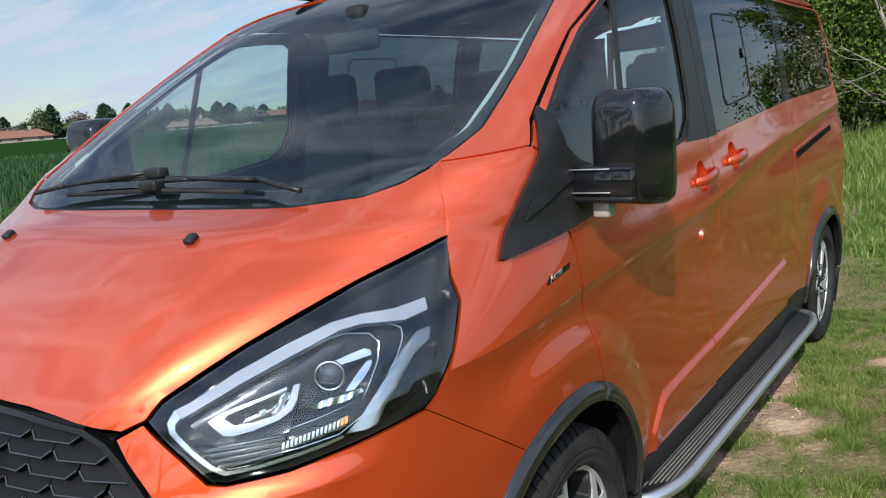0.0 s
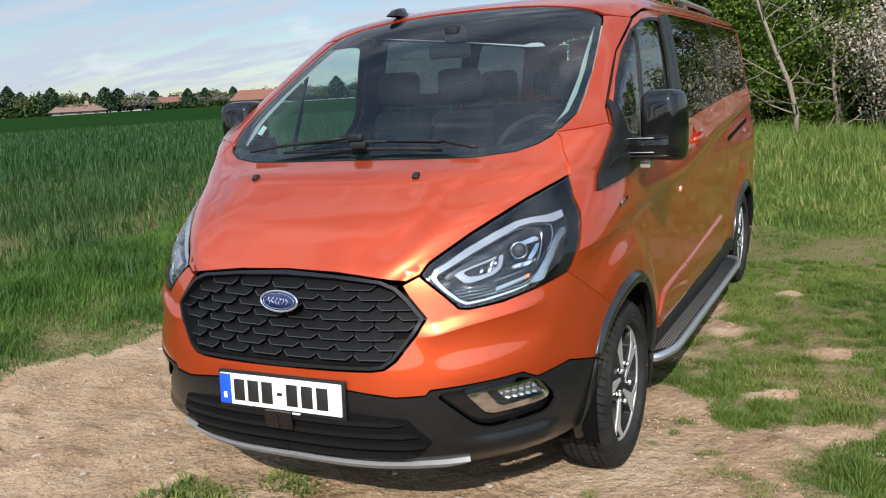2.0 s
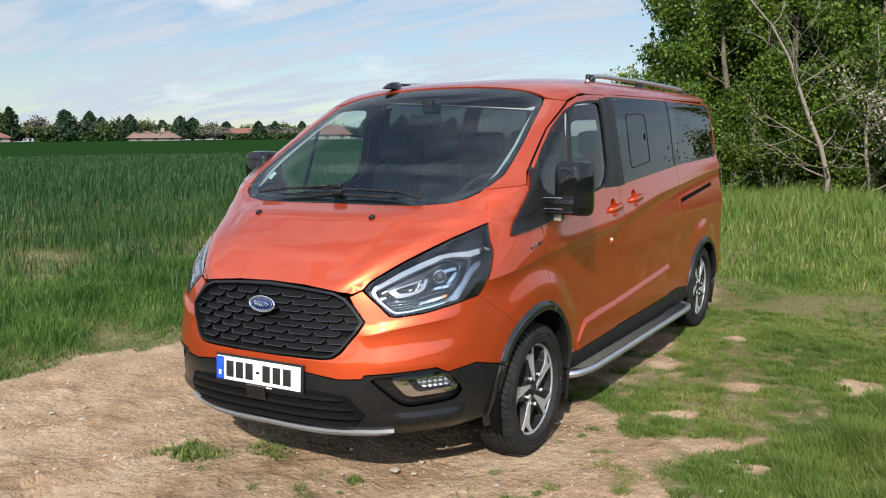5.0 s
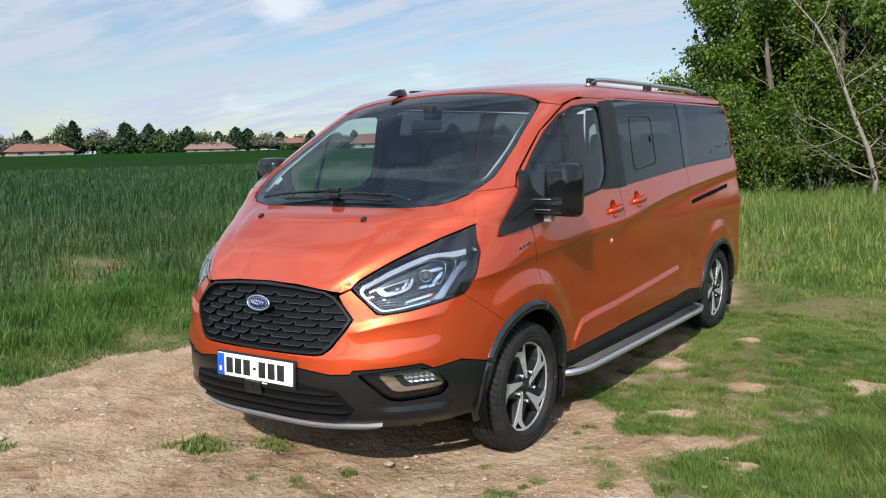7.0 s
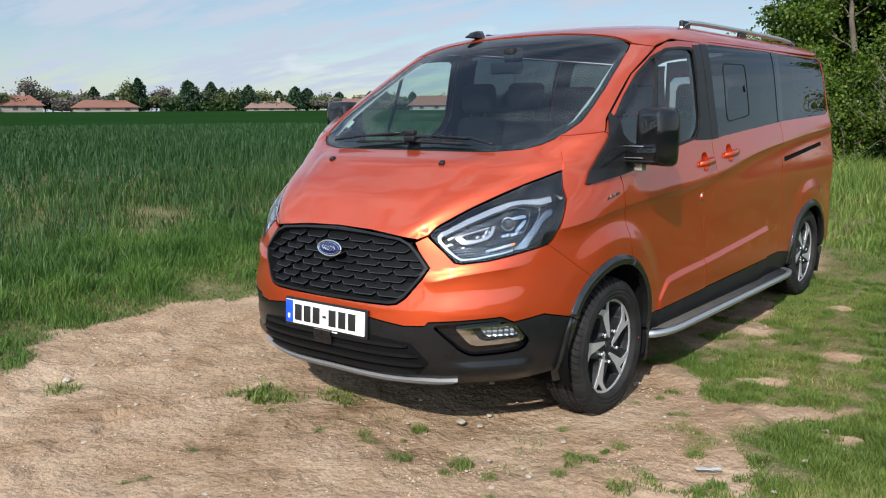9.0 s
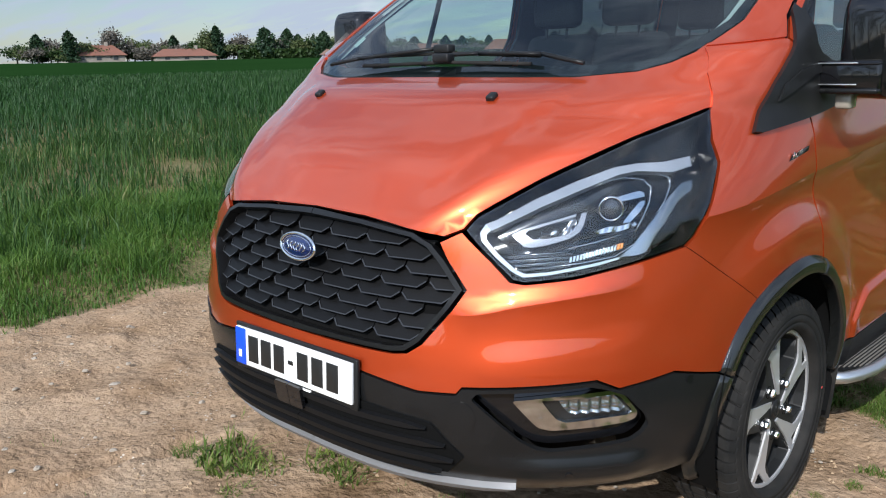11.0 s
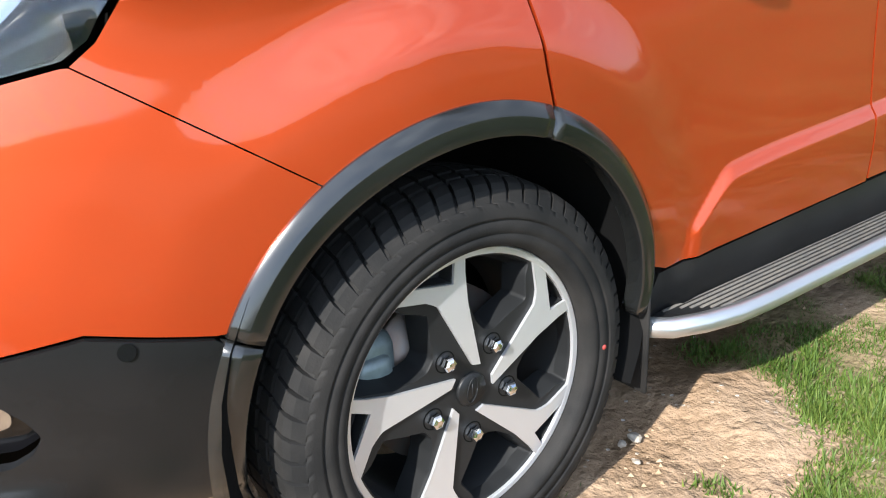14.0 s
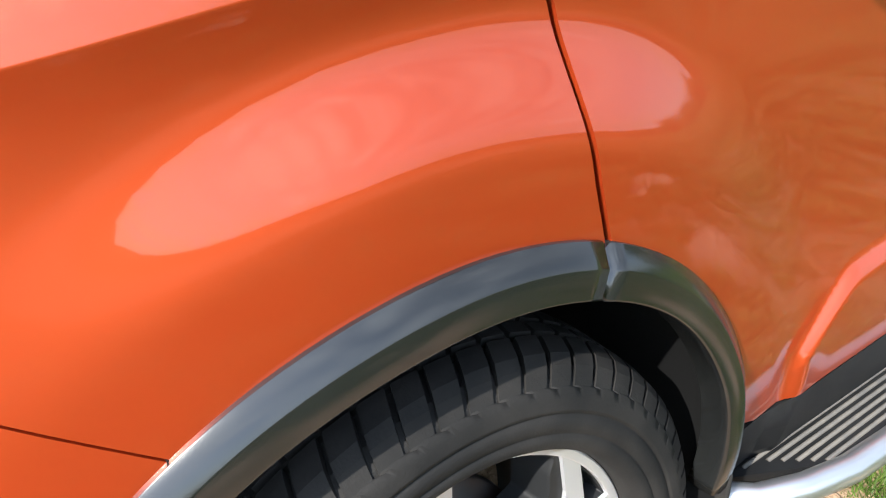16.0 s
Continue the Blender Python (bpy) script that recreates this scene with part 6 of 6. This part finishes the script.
tuft_sources = []
for i in range(5):
    tx, ty, th = tuft_mesh(50 + i, 0.11)
    tuft_sources.append(blades_mesh("grass_tuft", tx, ty, np.zeros(len(tx)), th, 0.0042, 1.2, TURF))
spots = [(-1.69, -1.58, 1.7), (-.72, -.92, 1.9), (-.60, -.95, 1.7), (-.50, -.88, 1.5), (-.36, -.70, 1.6), (-.22, -.72, 1.4), (.48, -1.10, 1.1), (.74, -.97, 1.0), (.14, -.99, .8), (-.42, -1.05, 1.0), (-.85, -1.0, .9), (1.10, -.60, .8), (1.42, -.75, 1.0), (1.7, -1.1, 1.2)]
while len(spots) < 150:
    a, b2 = rng.uniform(-1.4, 2.3), rng.uniform(-2.8, .4)
    if -.95 < a < .9 and b2 > -.75 or rng.random() > 0.35 + 0.3 * a:
        continue
    spots.append((float(a), float(b2), float(rng.uniform(.25, .8))))
for i, (a, b2, size) in enumerate(spots):
    src = tuft_sources[i % 5]
    ob = src if i < 5 else new("grass_tuft", src.data)
    ob.matrix_basis = Matrix.Translation((a, b2, float(ground_z(a, b2)) - .004)) @ Matrix.Rotation(i * 1.7, 4, "Z") @ Matrix.Diagonal((size, size, .7 * size, 1))
    tagged(ob, "small green grass tuft on bare soil", "grass tuft", "tufts on the track")

# stones and a scrap of litter on the track
STONE = material("field_stone", (.36, .31, .25), .9, bump=(60, .5, .004), vary=(20, .7, (.24, .20, .15)))
bm = bmesh.new()
bmesh.ops.create_icosphere(bm, subdivisions=2, radius=1)
for v in bm.verts:
    v.co *= 1 + .35 * noise.noise(v.co * 1.3)
stone_mesh = bpy.data.meshes.new("stone")
bm.to_mesh(stone_mesh)
bm.free()
stone_mesh.materials.append(STONE)
for i in range(220):
    a, b2 = float(rng.uniform(-2.6, 2.2)), float(rng.uniform(-2.9, .8))
    size = float(rng.uniform(.005, .014)) * (1.9 if i < 22 else 1)
    ob = new("stone", stone_mesh)
    ob.matrix_basis = Matrix.Translation((a, b2, float(ground_z(a, b2)) + size * .1)) @ Matrix.Rotation(i, 4, "Z") @ Matrix.Diagonal((size * 1.3, size, size * .6, 1))
    tagged(ob, "small pale stone on the dirt track", "stone", "stones on the track")
# crumbs of dry soil all over the track, each a small uneven lump
x, y = scatter((-3.0, -3.0), (2.3, 2.2), 26000)
keep = (rng.random(len(x)) < ease(-0.15, 0.35, soft_noise(x, y, 1.8, 71.0) + 0.5 * soft_noise(x, y, 5.0, 72.0)) * (1 - 0.8 * grass_cover(x, y))) & (np.hypot(np.abs(x) - .9, y) > .3)
x, y = x[keep], y[keep]
k = len(x)
size = 0.0022 + 0.0075 * rng.random(k) ** 3.5
shape = np.array(((1, 0, .1), (.2, .9, 0), (-.9, .1, .1), (-.1, -1, 0), (.1, 0, .8)))
v = shape[None] * rng.uniform(.6, 1.4, (k, 5, 3)) * size[:, None, None] + np.stack((x, y, ground_z(x, y)), 1)[:, None]
lie = np.stack((np.interp(x, GX, np.arange(len(GX))), np.interp(y, GY, np.arange(len(GY)))), 1)
col, row = np.round(lie[:, 0]).astype(int), np.round(lie[:, 1]).astype(int)
v[:, :, 2] += (fz[row * nx + col] - ground_z(x, y))[:, None]
tri = (np.arange(k)[:, None, None] * 5 + np.array(((0, 1, 4), (1, 2, 4), (2, 3, 4), (3, 0, 4)))).reshape(-1, 3)
crumb_mesh = bpy.data.meshes.new("soil_crumbs")
crumb_mesh.from_pydata(v.reshape(-1, 3).tolist(), [], tri.tolist())
crumb_mesh.materials.append(material("dry_clod", (.31, .215, .13), .95, spec=0.1, vary=(25, .8, (.45, .34, .225))))
tagged(new("soil_crumbs", crumb_mesh), "loose crumbs of dry soil on the track", "soil", kind="stuff")
bm = bmesh.new()
bmesh.ops.create_grid(bm, x_segments=10, y_segments=6, size=.5, matrix=Matrix.Diagonal((.16, .05, 1, 1)))
for v in bm.verts:
    v.co.z = .012 + .010 * noise.noise((v.co.x * 30, v.co.y * 40, 2))
bmesh.ops.solidify(bm, geom=bm.faces[:], thickness=.002)
litter = mesh_object("litter", bm, material("pale_paper", (.38, .385, .36), .6, vary=(30, .7, (.32, .33, .29))))
litter.location, litter.rotation_euler = (1.65, -.38, float(ground_z(1.65, -.38)) + .012), (0, 0, .6)
litter.scale = (.72, .62, .5)
tagged(litter, "crumpled pale scrap of paper in the grass", "litter")


# ---- trees ----
BARK = material("bark", (.13, .105, .08), .95, bump=(30, .8, .02), vary=(6, .7, (.07, .058, .045)))
PALEBARK = material("pale_bark", (.22, .18, .14), .9, bump=(30, .7, .012), vary=(8, .7, (.12, .10, .075)))
LEAF = leaf_material("tree_leaf", [(0.0, (0.0213, 0.0471, 0.0061)), (0.5, (0.0684, 0.1216, 0.0122)), (1.0, (0.1976, 0.2584, 0.0342))], 0.4, 0.5)
# darker leaf: painted shade for the inner wood, own colour for hedges and evergreens
DEEPLEAF = leaf_material("dark_and_shade_leaf", [(0.0, (0.016, 0.034, 0.008)), (0.6, (0.030, 0.060, 0.014)), (1.0, (0.055, 0.09, 0.022))], 0.3)
BLOSSOM = leaf_material("blossom", [(0.0, (0.0800, 0.0960, 0.0400)), (0.35, (0.2720, 0.2320, 0.1600)), (0.6, (0.4160, 0.3680, 0.2880)), (1.0, (0.5440, 0.5040, 0.4400))], 0.3)
NEEDLE = leaf_material("fir_needles", [(0.0, (0.010, 0.028, 0.012)), (0.6, (0.020, 0.045, 0.018)), (1.0, (0.040, 0.07, 0.028))], 0.15)
BUSH = leaf_material("far_bush", [(0.0, (0.0425, 0.0638, 0.0213)), (0.5, (0.0765, 0.1020, 0.0340)), (1.0, (0.1360, 0.1445, 0.0595))], 0.25)
GREYTWIG = leaf_material("bare_twigs", [(0.0, (0.0850, 0.0748, 0.0612)), (1.0, (0.1615, 0.1445, 0.1190))], 0.2)


def leaves_mesh(name, centres, size, mat):
    """Small folded leaves, two triangles each, one at every centre."""
    k = len(centres)
    u = rng.normal(size=(k, 3))
    u /= np.linalg.norm(u, axis=1)[:, None]
    w = np.cross(u, rng.normal(size=(k, 3)))
    w /= np.linalg.norm(w, axis=1)[:, None] + 1e-9
    fold = np.cross(u, w)
    s = (size * rng.uniform(0.6, 1.3, k))[:, None]
    v = np.stack((centres - u * s * .55, centres + w * s * .38 + fold * s * .12, centres + u * s * .55, centres - w * s * .38 + fold * s * .12), 1)
    base = np.arange(k)[:, None] * 4
    tri = np.stack((base + (0, 1, 2), base + (0, 2, 3)), 1).reshape(-1, 3)
    me = bpy.data.meshes.new(name)
    me.vertices.add(k * 4)
    me.vertices.foreach_set("co", v.reshape(-1))
    me.loops.add(len(tri) * 3)
    me.loops.foreach_set("vertex_index", tri.reshape(-1).astype(np.int32))
    me.polygons.add(len(tri))
    me.polygons.foreach_set("loop_start", np.arange(len(tri), dtype=np.int32) * 3)
    me.update(calc_edges=True)
    me.materials.append(mat)
    return new(name, me)


def branch(bm, start, way, length, radius, depth, tips, spread=0.6, droop=0.0):
    """Grows a bent limb into bm and its side limbs; collects the tips."""
    pts, p, d = [Vector(start)], Vector(start), Vector(way).normalized()
    for i in range(5):
        d = (d + Vector(rng.normal(0, 0.13, 3)) + Vector((0, 0, 0.06 - droop))).normalized()
        p = p + d * length / 5
        pts.append(p.copy())
    join_bm(bm, tube_bm(pts, radius, 7 if depth > 1 else 5, radius * 0.5))
    tips += [(q, depth) for q in pts[2:]]
    if depth:
        for i in range(3 if depth > 1 else 3):
            q = pts[2 + (i % 4)]
            side = (d + Vector(rng.normal(0, spread, 3))).normalized()
            branch(bm, q, side, length * rng.uniform(.5, .75), radius * .5, depth - 1, tips, spread, droop)


def tree(x, y, height, width, leaves, label, leaf=LEAF, size=.10, bark=BARK, lean=(0, 0), low=0.15, depth=2, clump=.45, girth=1.0):
    root = new("tree")
    z = float(ground_z(x, y)) - .1
    root.location = (x, y, z)
    bm, tips = bmesh.new(), []
    pts, p = [], Vector((0, 0, 0))
    for i in range(8):
        f = i / 7
        pts.append(Vector((lean[0] * f * f * height + .08 * math.sin(i * 1.3 + x), lean[1] * f * height + .08 * math.cos(i * 1.7 + y), height * .75 * f)))
    join_bm(bm, tube_bm(pts, (.045 + height * .014) * girth, 10, .03 * girth))
    for i in range(13):
        f = low + (1 - low) * i / 13
        q = pts[min(7, int(f * 7))]
        a = i * 2.4 + x
        up = .15 + .8 * f
        branch(bm, q, (math.cos(a), math.sin(a), up), width * (1.05 - .45 * f), .5 * (.012 + .022 * (1 - f)) * (1 + girth), depth, tips)
    part("trunk", bm, bark, root)
    if leaves:
        spots = np.array([tuple(t) for t, k in tips if k < 2])
        pick = rng.integers(0, len(spots), leaves)
        centres = spots[pick] + rng.normal(0, clump * .5, (leaves, 3))
        crown = leaves_mesh("crown", centres, size, leaf)
        crown.parent = root
    return tagged(root, label, "tree")


for x, y, h, w, k, m in ((-4.3, 20.5, 7.5, 1.6, 20000, LEAF), (-2.6, 19.0, 7.0, 1.7, 24000, LEAF), (-1.0, 20.0, 8.5, 1.9, 26000, LEAF), (.9, 20.2, 8.0, 1.8, 24000, LEAF),
                         (2.5, 20.0, 8.5, 1.8, 15000, LEAF), (3.9, 20.2, 6.5, 1.5, 11000, LEAF)):
    tree(x, y, h, w, k, "leafy green deciduous tree at the edge of the wood", m, .095, clump=.34)
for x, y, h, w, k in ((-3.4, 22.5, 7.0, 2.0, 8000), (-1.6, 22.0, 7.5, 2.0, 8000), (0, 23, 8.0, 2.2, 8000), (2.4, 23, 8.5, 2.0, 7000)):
    tree(x, y, h, w, k, "tree deeper in the wood with shade in its leaf colour", DEEPLEAF, .22, low=.05, clump=.8)
tree(.15, 17.3, 6.6, 1.7, 0, "bare pale leaning tree with dead limbs", bark=PALEBARK, lean=(-.28, -.02), low=.12, depth=2, girth=.5)
tree(.95, 17.9, 5.6, 1.2, 1500, "thin bare tree with few leaves", bark=PALEBARK, lean=(.02, 0), low=.3, depth=1, girth=.4)

# trees out of view, added for the branches mirrored in the bonnet
for x, y, h, w in ((-8.5, -19, 13.0, 3.4), (-4.0, -22, 13.5, 3.4), (.5, -24, 12.5, 3.2), (-14, -17, 12.5, 3.4)):
    tree(x, y, h, w, 5200, "tall half-leafed spring tree across the track", LEAF, .17, depth=2, clump=.6)


def shrub(x, y, height, width, leaves, label, leaf, size, twigs=10, cat="shrub"):
    root = new("shrub")
    root.location = (x, y, float(ground_z(x, y)) - .05)
    bm, tips = bmesh.new(), []
    for i in range(twigs):
        a = i * 2.4 + x
        branch(bm, (0.1 * math.cos(a), 0.1 * math.sin(a), 0), (.6 * math.cos(a) * width / height, .6 * math.sin(a) * width / height, 1), height * rng.uniform(.6, .9), .018, 1, tips, .5)
    part("woody_base", bm, BARK, root)
    spots = np.array([tuple(t) for t, k in tips])
    centres = spots[rng.integers(0, len(spots), leaves)] + rng.normal(0, .16, (leaves, 3))
    crown = leaves_mesh("foliage", centres, size, leaf)
    crown.parent = root
    return tagged(root, label, cat)


for x, y, h, w in ((-3.6, 18.2, 2.2, 1.6), (-2.3, 17.9, 2.4, 1.7), (-1.1, 18.3, 2.8, 1.6), (.5, 18.9, 2.6, 1.8), (-.3, 18.8, 2.4, 1.6), (3.6, 18.4, 2.4, 1.6), (6.2, 19.6, 1.6, 1.6), (8.4, 20.8, 1.5, 1.6), (11.0, 22.0, 1.6, 1.8)):
    shrub(x, y, h, w, 6500, "dense green shrub under the wood's edge", LEAF, .075)
for x, y, h, w in ((1.95, 17.4, 3.0, 1.4), (2.9, 17.5, 3.0, 1.6)):
    shrub(x, y, h, w, 5500, "wild fruit shrub in pale blossom", BLOSSOM, .07)
shrub(-1.4, 9.3, .55, .3, 120, "thin dark weed standing in the grass", DEEPLEAF, .06, 4, "weed")

# ---- far side of the field ----
def far_place(bearing, dist):
    return (-dist * math.sin(radians(bearing)), dist * math.cos(radians(bearing)))


def fir(bearing, dist, height, width, seed):
    x, y = far_place(bearing, dist)
    root = new("fir")
    root.location = (x, y, float(ground_z(x, y)))
    part("trunk", tube_bm([(0, 0, -.2), (0, 0, height * .97)], .22, 7, .03), BARK, root)
    local = np.random.default_rng(seed)
    k = 1700
    height *= .88
    f = local.random(k) ** .8
    a = local.uniform(0, 2 * np.pi, k)
    tier = 1 - .35 * ((f * 11) % 1)
    r = width * .72 * (1 - f) ** .62 * tier * np.sqrt(local.random(k)) * (1 + .45 * np.sin(a * 3 + seed + f * 5)) + .05
    crown = leaves_mesh("crown", np.stack((r * np.cos(a), r * np.sin(a), height * (.06 + .94 * f)), 1), .62, NEEDLE)
    crown.parent = root
    return tagged(root, "tall dark fir by the far houses", "fir", "firs beyond the field")


def far_tree(bearing, dist, height, width, leaf, label, seed):
    x, y = far_place(bearing, dist)
    root = new("far_tree")
    root.location = (x, y, float(ground_z(x, y)))
    part("trunk", tube_bm([(0, 0, -.2), (.1, 0, height * .3), (0, .1, height * .8)], .2, 6, .04), BARK, root)
    local = np.random.default_rng(seed)
    k = 1500
    height *= .86
    c = local.normal(size=(9, 3)) * (width * .22, width * .22, height * .17) + (0, 0, height * .56)
    centres = c[local.integers(0, 9, k)] + local.normal(size=(k, 3)) * (width * .13, width * .13, height * .11)
    centres[:, 2] = np.clip(centres[:, 2], .3, None)
    crown = leaves_mesh("crown", centres, .5, leaf)
    crown.parent = root
    return tagged(root, label, "tree", "trees beyond the field")


D = 205
for i, (b_, h, w) in enumerate(((62.2, 6.2, 3.0), (59.5, 8.8, 4.2), (56.4, 7.8, 6.0), (54.9, 7.6, 4.2), (54.2, 6.2, 3.6), (52.5, 6.6, 4.4), (50.5, 5.2, 2.6), (50.6, 5.2, 2.4), (49.4, 6.2, 4.6), (48.6, 5.9, 4.6),
                                (46.4, 4.9, 4.0), (44.3, 4.8, 3.4), (43.2, 4.8, 3.0), (41.4, 4.9, 2.6), (68.4, 7.5, 4.0), (70.2, 6.8, 4.0), (37.0, 5.5, 3.5), (34.5, 6.0, 4.0), (31.0, 5.5, 4.0))):
    fir(b_, D + 6 * math.sin(i * 2.1), h, w, i)
for i, (b_, h, w, m, lab) in enumerate(((65.9, 8.3, 6.5, GREYTWIG, "half-bare tree in early spring"), (64.6, 6.0, 8, BUSH, "yellow-green bushy tree near far houses"), (63.4, 5.0, 7, BUSH, "yellow-green bushy tree near far houses"), (61.0, 4.6, 6, DEEPLEAF, "dark rounded tree near far houses"),
                                        (60.3, 8.0, 5.2, BUSH, "pale green poplar-like tree near houses"), (58.2, 6.0, 7, GREYTWIG, "bare grey tree in early spring"), (55.6, 5.6, 6, GREYTWIG, "bare grey tree in early spring"), (53.5, 6.4, 5.0, DEEPLEAF, "dark rounded tree near far houses"),
                                        (52.3, 4.5, 7, BUSH, "yellow-green bushy tree near far houses"), (51.0, 4.2, 5, GREYTWIG, "bare grey tree in early spring"), (48.0, 3.6, 7, BUSH, "yellow-green bushy tree near far houses"), (47.2, 4.2, 6, GREYTWIG, "half-bare tree in early spring"),
                                        (43.6, 3.6, 6, BUSH, "yellow-green bushy tree near far houses"), (42.3, 4.0, 6, BUSH, "yellow-green bushy tree near far houses"), (40.5, 3.8, 6, DEEPLEAF, "dark rounded tree near far houses"), (38.4, 4.4, 7, BUSH, "yellow-green bushy tree near far houses"),
                                        (57.0, 4.2, 7, BUSH, "yellow-green bushy tree near far houses"), (67.2, 5.5, 8, BUSH, "yellow-green bushy tree near far houses"), (69.5, 6.0, 8, GREYTWIG, "half-bare tree in early spring"), (35.8, 4.5, 8, BUSH, "yellow-green bushy tree near far houses"), (32.8, 5, 9, DEEPLEAF, "dark rounded tree near far houses"))):
    far_tree(b_, D + 4 + 5 * math.sin(i * 1.7), h, w, m, lab, 100 + i)

# low growth that closes the line between the taller trees
fill = np.random.default_rng(77)
for i in range(58):
    b_ = 31.0 + 41.0 * (i + float(fill.uniform(-.3, .3))) / 58
    kind = int(fill.integers(0, 5))
    m, lab = ((BUSH, "yellow-green bushes among the far gardens"), (GREYTWIG, "grey leafless bushes among the far gardens"), (DEEPLEAF, "dark evergreen bushes among the far gardens"), (BUSH, "yellow-green bushes among the far gardens"), (BUSH, "yellow-green bushes among the far gardens"))[kind]
    far_tree(b_, D + float(fill.uniform(-3, 14)), float(fill.uniform(2.6, 4.6)) * (1.15 if b_ > 52 else .9), float(fill.uniform(5, 8)), m, lab, 300 + i)


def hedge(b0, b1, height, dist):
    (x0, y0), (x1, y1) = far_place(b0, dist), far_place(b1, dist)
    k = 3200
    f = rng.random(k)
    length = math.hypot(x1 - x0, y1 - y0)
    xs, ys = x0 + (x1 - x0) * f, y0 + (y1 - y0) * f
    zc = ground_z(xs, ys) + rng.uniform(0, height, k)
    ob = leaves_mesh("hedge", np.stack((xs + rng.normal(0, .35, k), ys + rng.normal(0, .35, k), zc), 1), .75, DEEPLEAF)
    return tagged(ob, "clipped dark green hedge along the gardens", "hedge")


hedge(58.0, 53.0, 2.0, D - 6)
hedge(46.2, 43.9, 1.3, D - 6)
hedge(43.5, 40.8, 1.3, D - 6)
TILE = material("roof_tile", (.20, .082, .052), .85, bump=(6, .5, .05), vary=(.8, .7, (.16, .075, .052)))
PINKTILE = material("faded_roof_tile", (.21, .125, .095), .85, bump=(6, .5, .05), vary=(.8, .7, (.17, .11, .088)))
RENDERED = material("house_render", (.25, .22, .185), .9, vary=(1.0, .5, (.29, .255, .215)))
DARKPANE = material("house_window", (.03, .035, .04), .15)


def house(bearing, dist, width, depth, eaves, ridge, roof_mat):
    x, y = far_place(bearing, dist)
    h = new("house")
    h.location, h.rotation_euler = (x, y, float(ground_z(x, y)) - .2), (0, 0, radians(bearing + 8))
    wall = part("wall", box_bm((-width / 2, -depth / 2, 0), (width / 2, depth / 2, eaves)), RENDERED, h, smooth=False)
    bm = bmesh.new()
    o = .5
    a = [bm.verts.new(p) for p in ((-width / 2 - o, -depth / 2 - o, eaves - .1), (width / 2 + o, -depth / 2 - o, eaves - .1), (width / 2 + o, depth / 2 + o, eaves - .1), (-width / 2 - o, depth / 2 + o, eaves - .1), (-width * .34, 0, ridge), (width * .34, 0, ridge))]
    for f in ((0, 1, 5, 4), (1, 2, 5), (2, 3, 4, 5), (3, 0, 4), (3, 2, 1, 0)):
        bm.faces.new([a[i] for i in f])
    roof = part("roof", bm, roof_mat, h, smooth=False)
    part("chimney", box_bm((width * .18, -.4, ridge - 1.0), (width * .18 + .7, .3, ridge + .7)), RENDERED, roof, smooth=False)
    for i in range(3):
        u = -width * .32 + width * .32 * i
        win = part("window", box_bm((u - .6, -depth / 2 - .04, eaves * .30), (u + .6, -depth / 2 + .05, eaves * .86)), RENDERED, h, smooth=False)
        part("pane", box_bm((u - .5, -depth / 2 - .07, eaves * .36), (u + .5, -depth / 2 - .02, eaves * .80)), DARKPANE, win, smooth=False)
    return tagged(h, "low house with hipped tiled roof beyond the field", "house", "houses beyond the field")


house(66.9, D, 11, 8, 1.7, 3.9, TILE)
house(61.6, D - 4, 13, 8, 1.2, 2.8, TILE)
house(55.6, D + 4, 10, 8, 1.5, 2.6, PINKTILE)
house(51.2, D - 5, 11, 8, .9, 2.4, PINKTILE)
house(45.3, D, 9, 8, 1.4, 3.0, TILE)
house(39.9, D - 10, 11, 8, 1.3, 3.5, TILE)
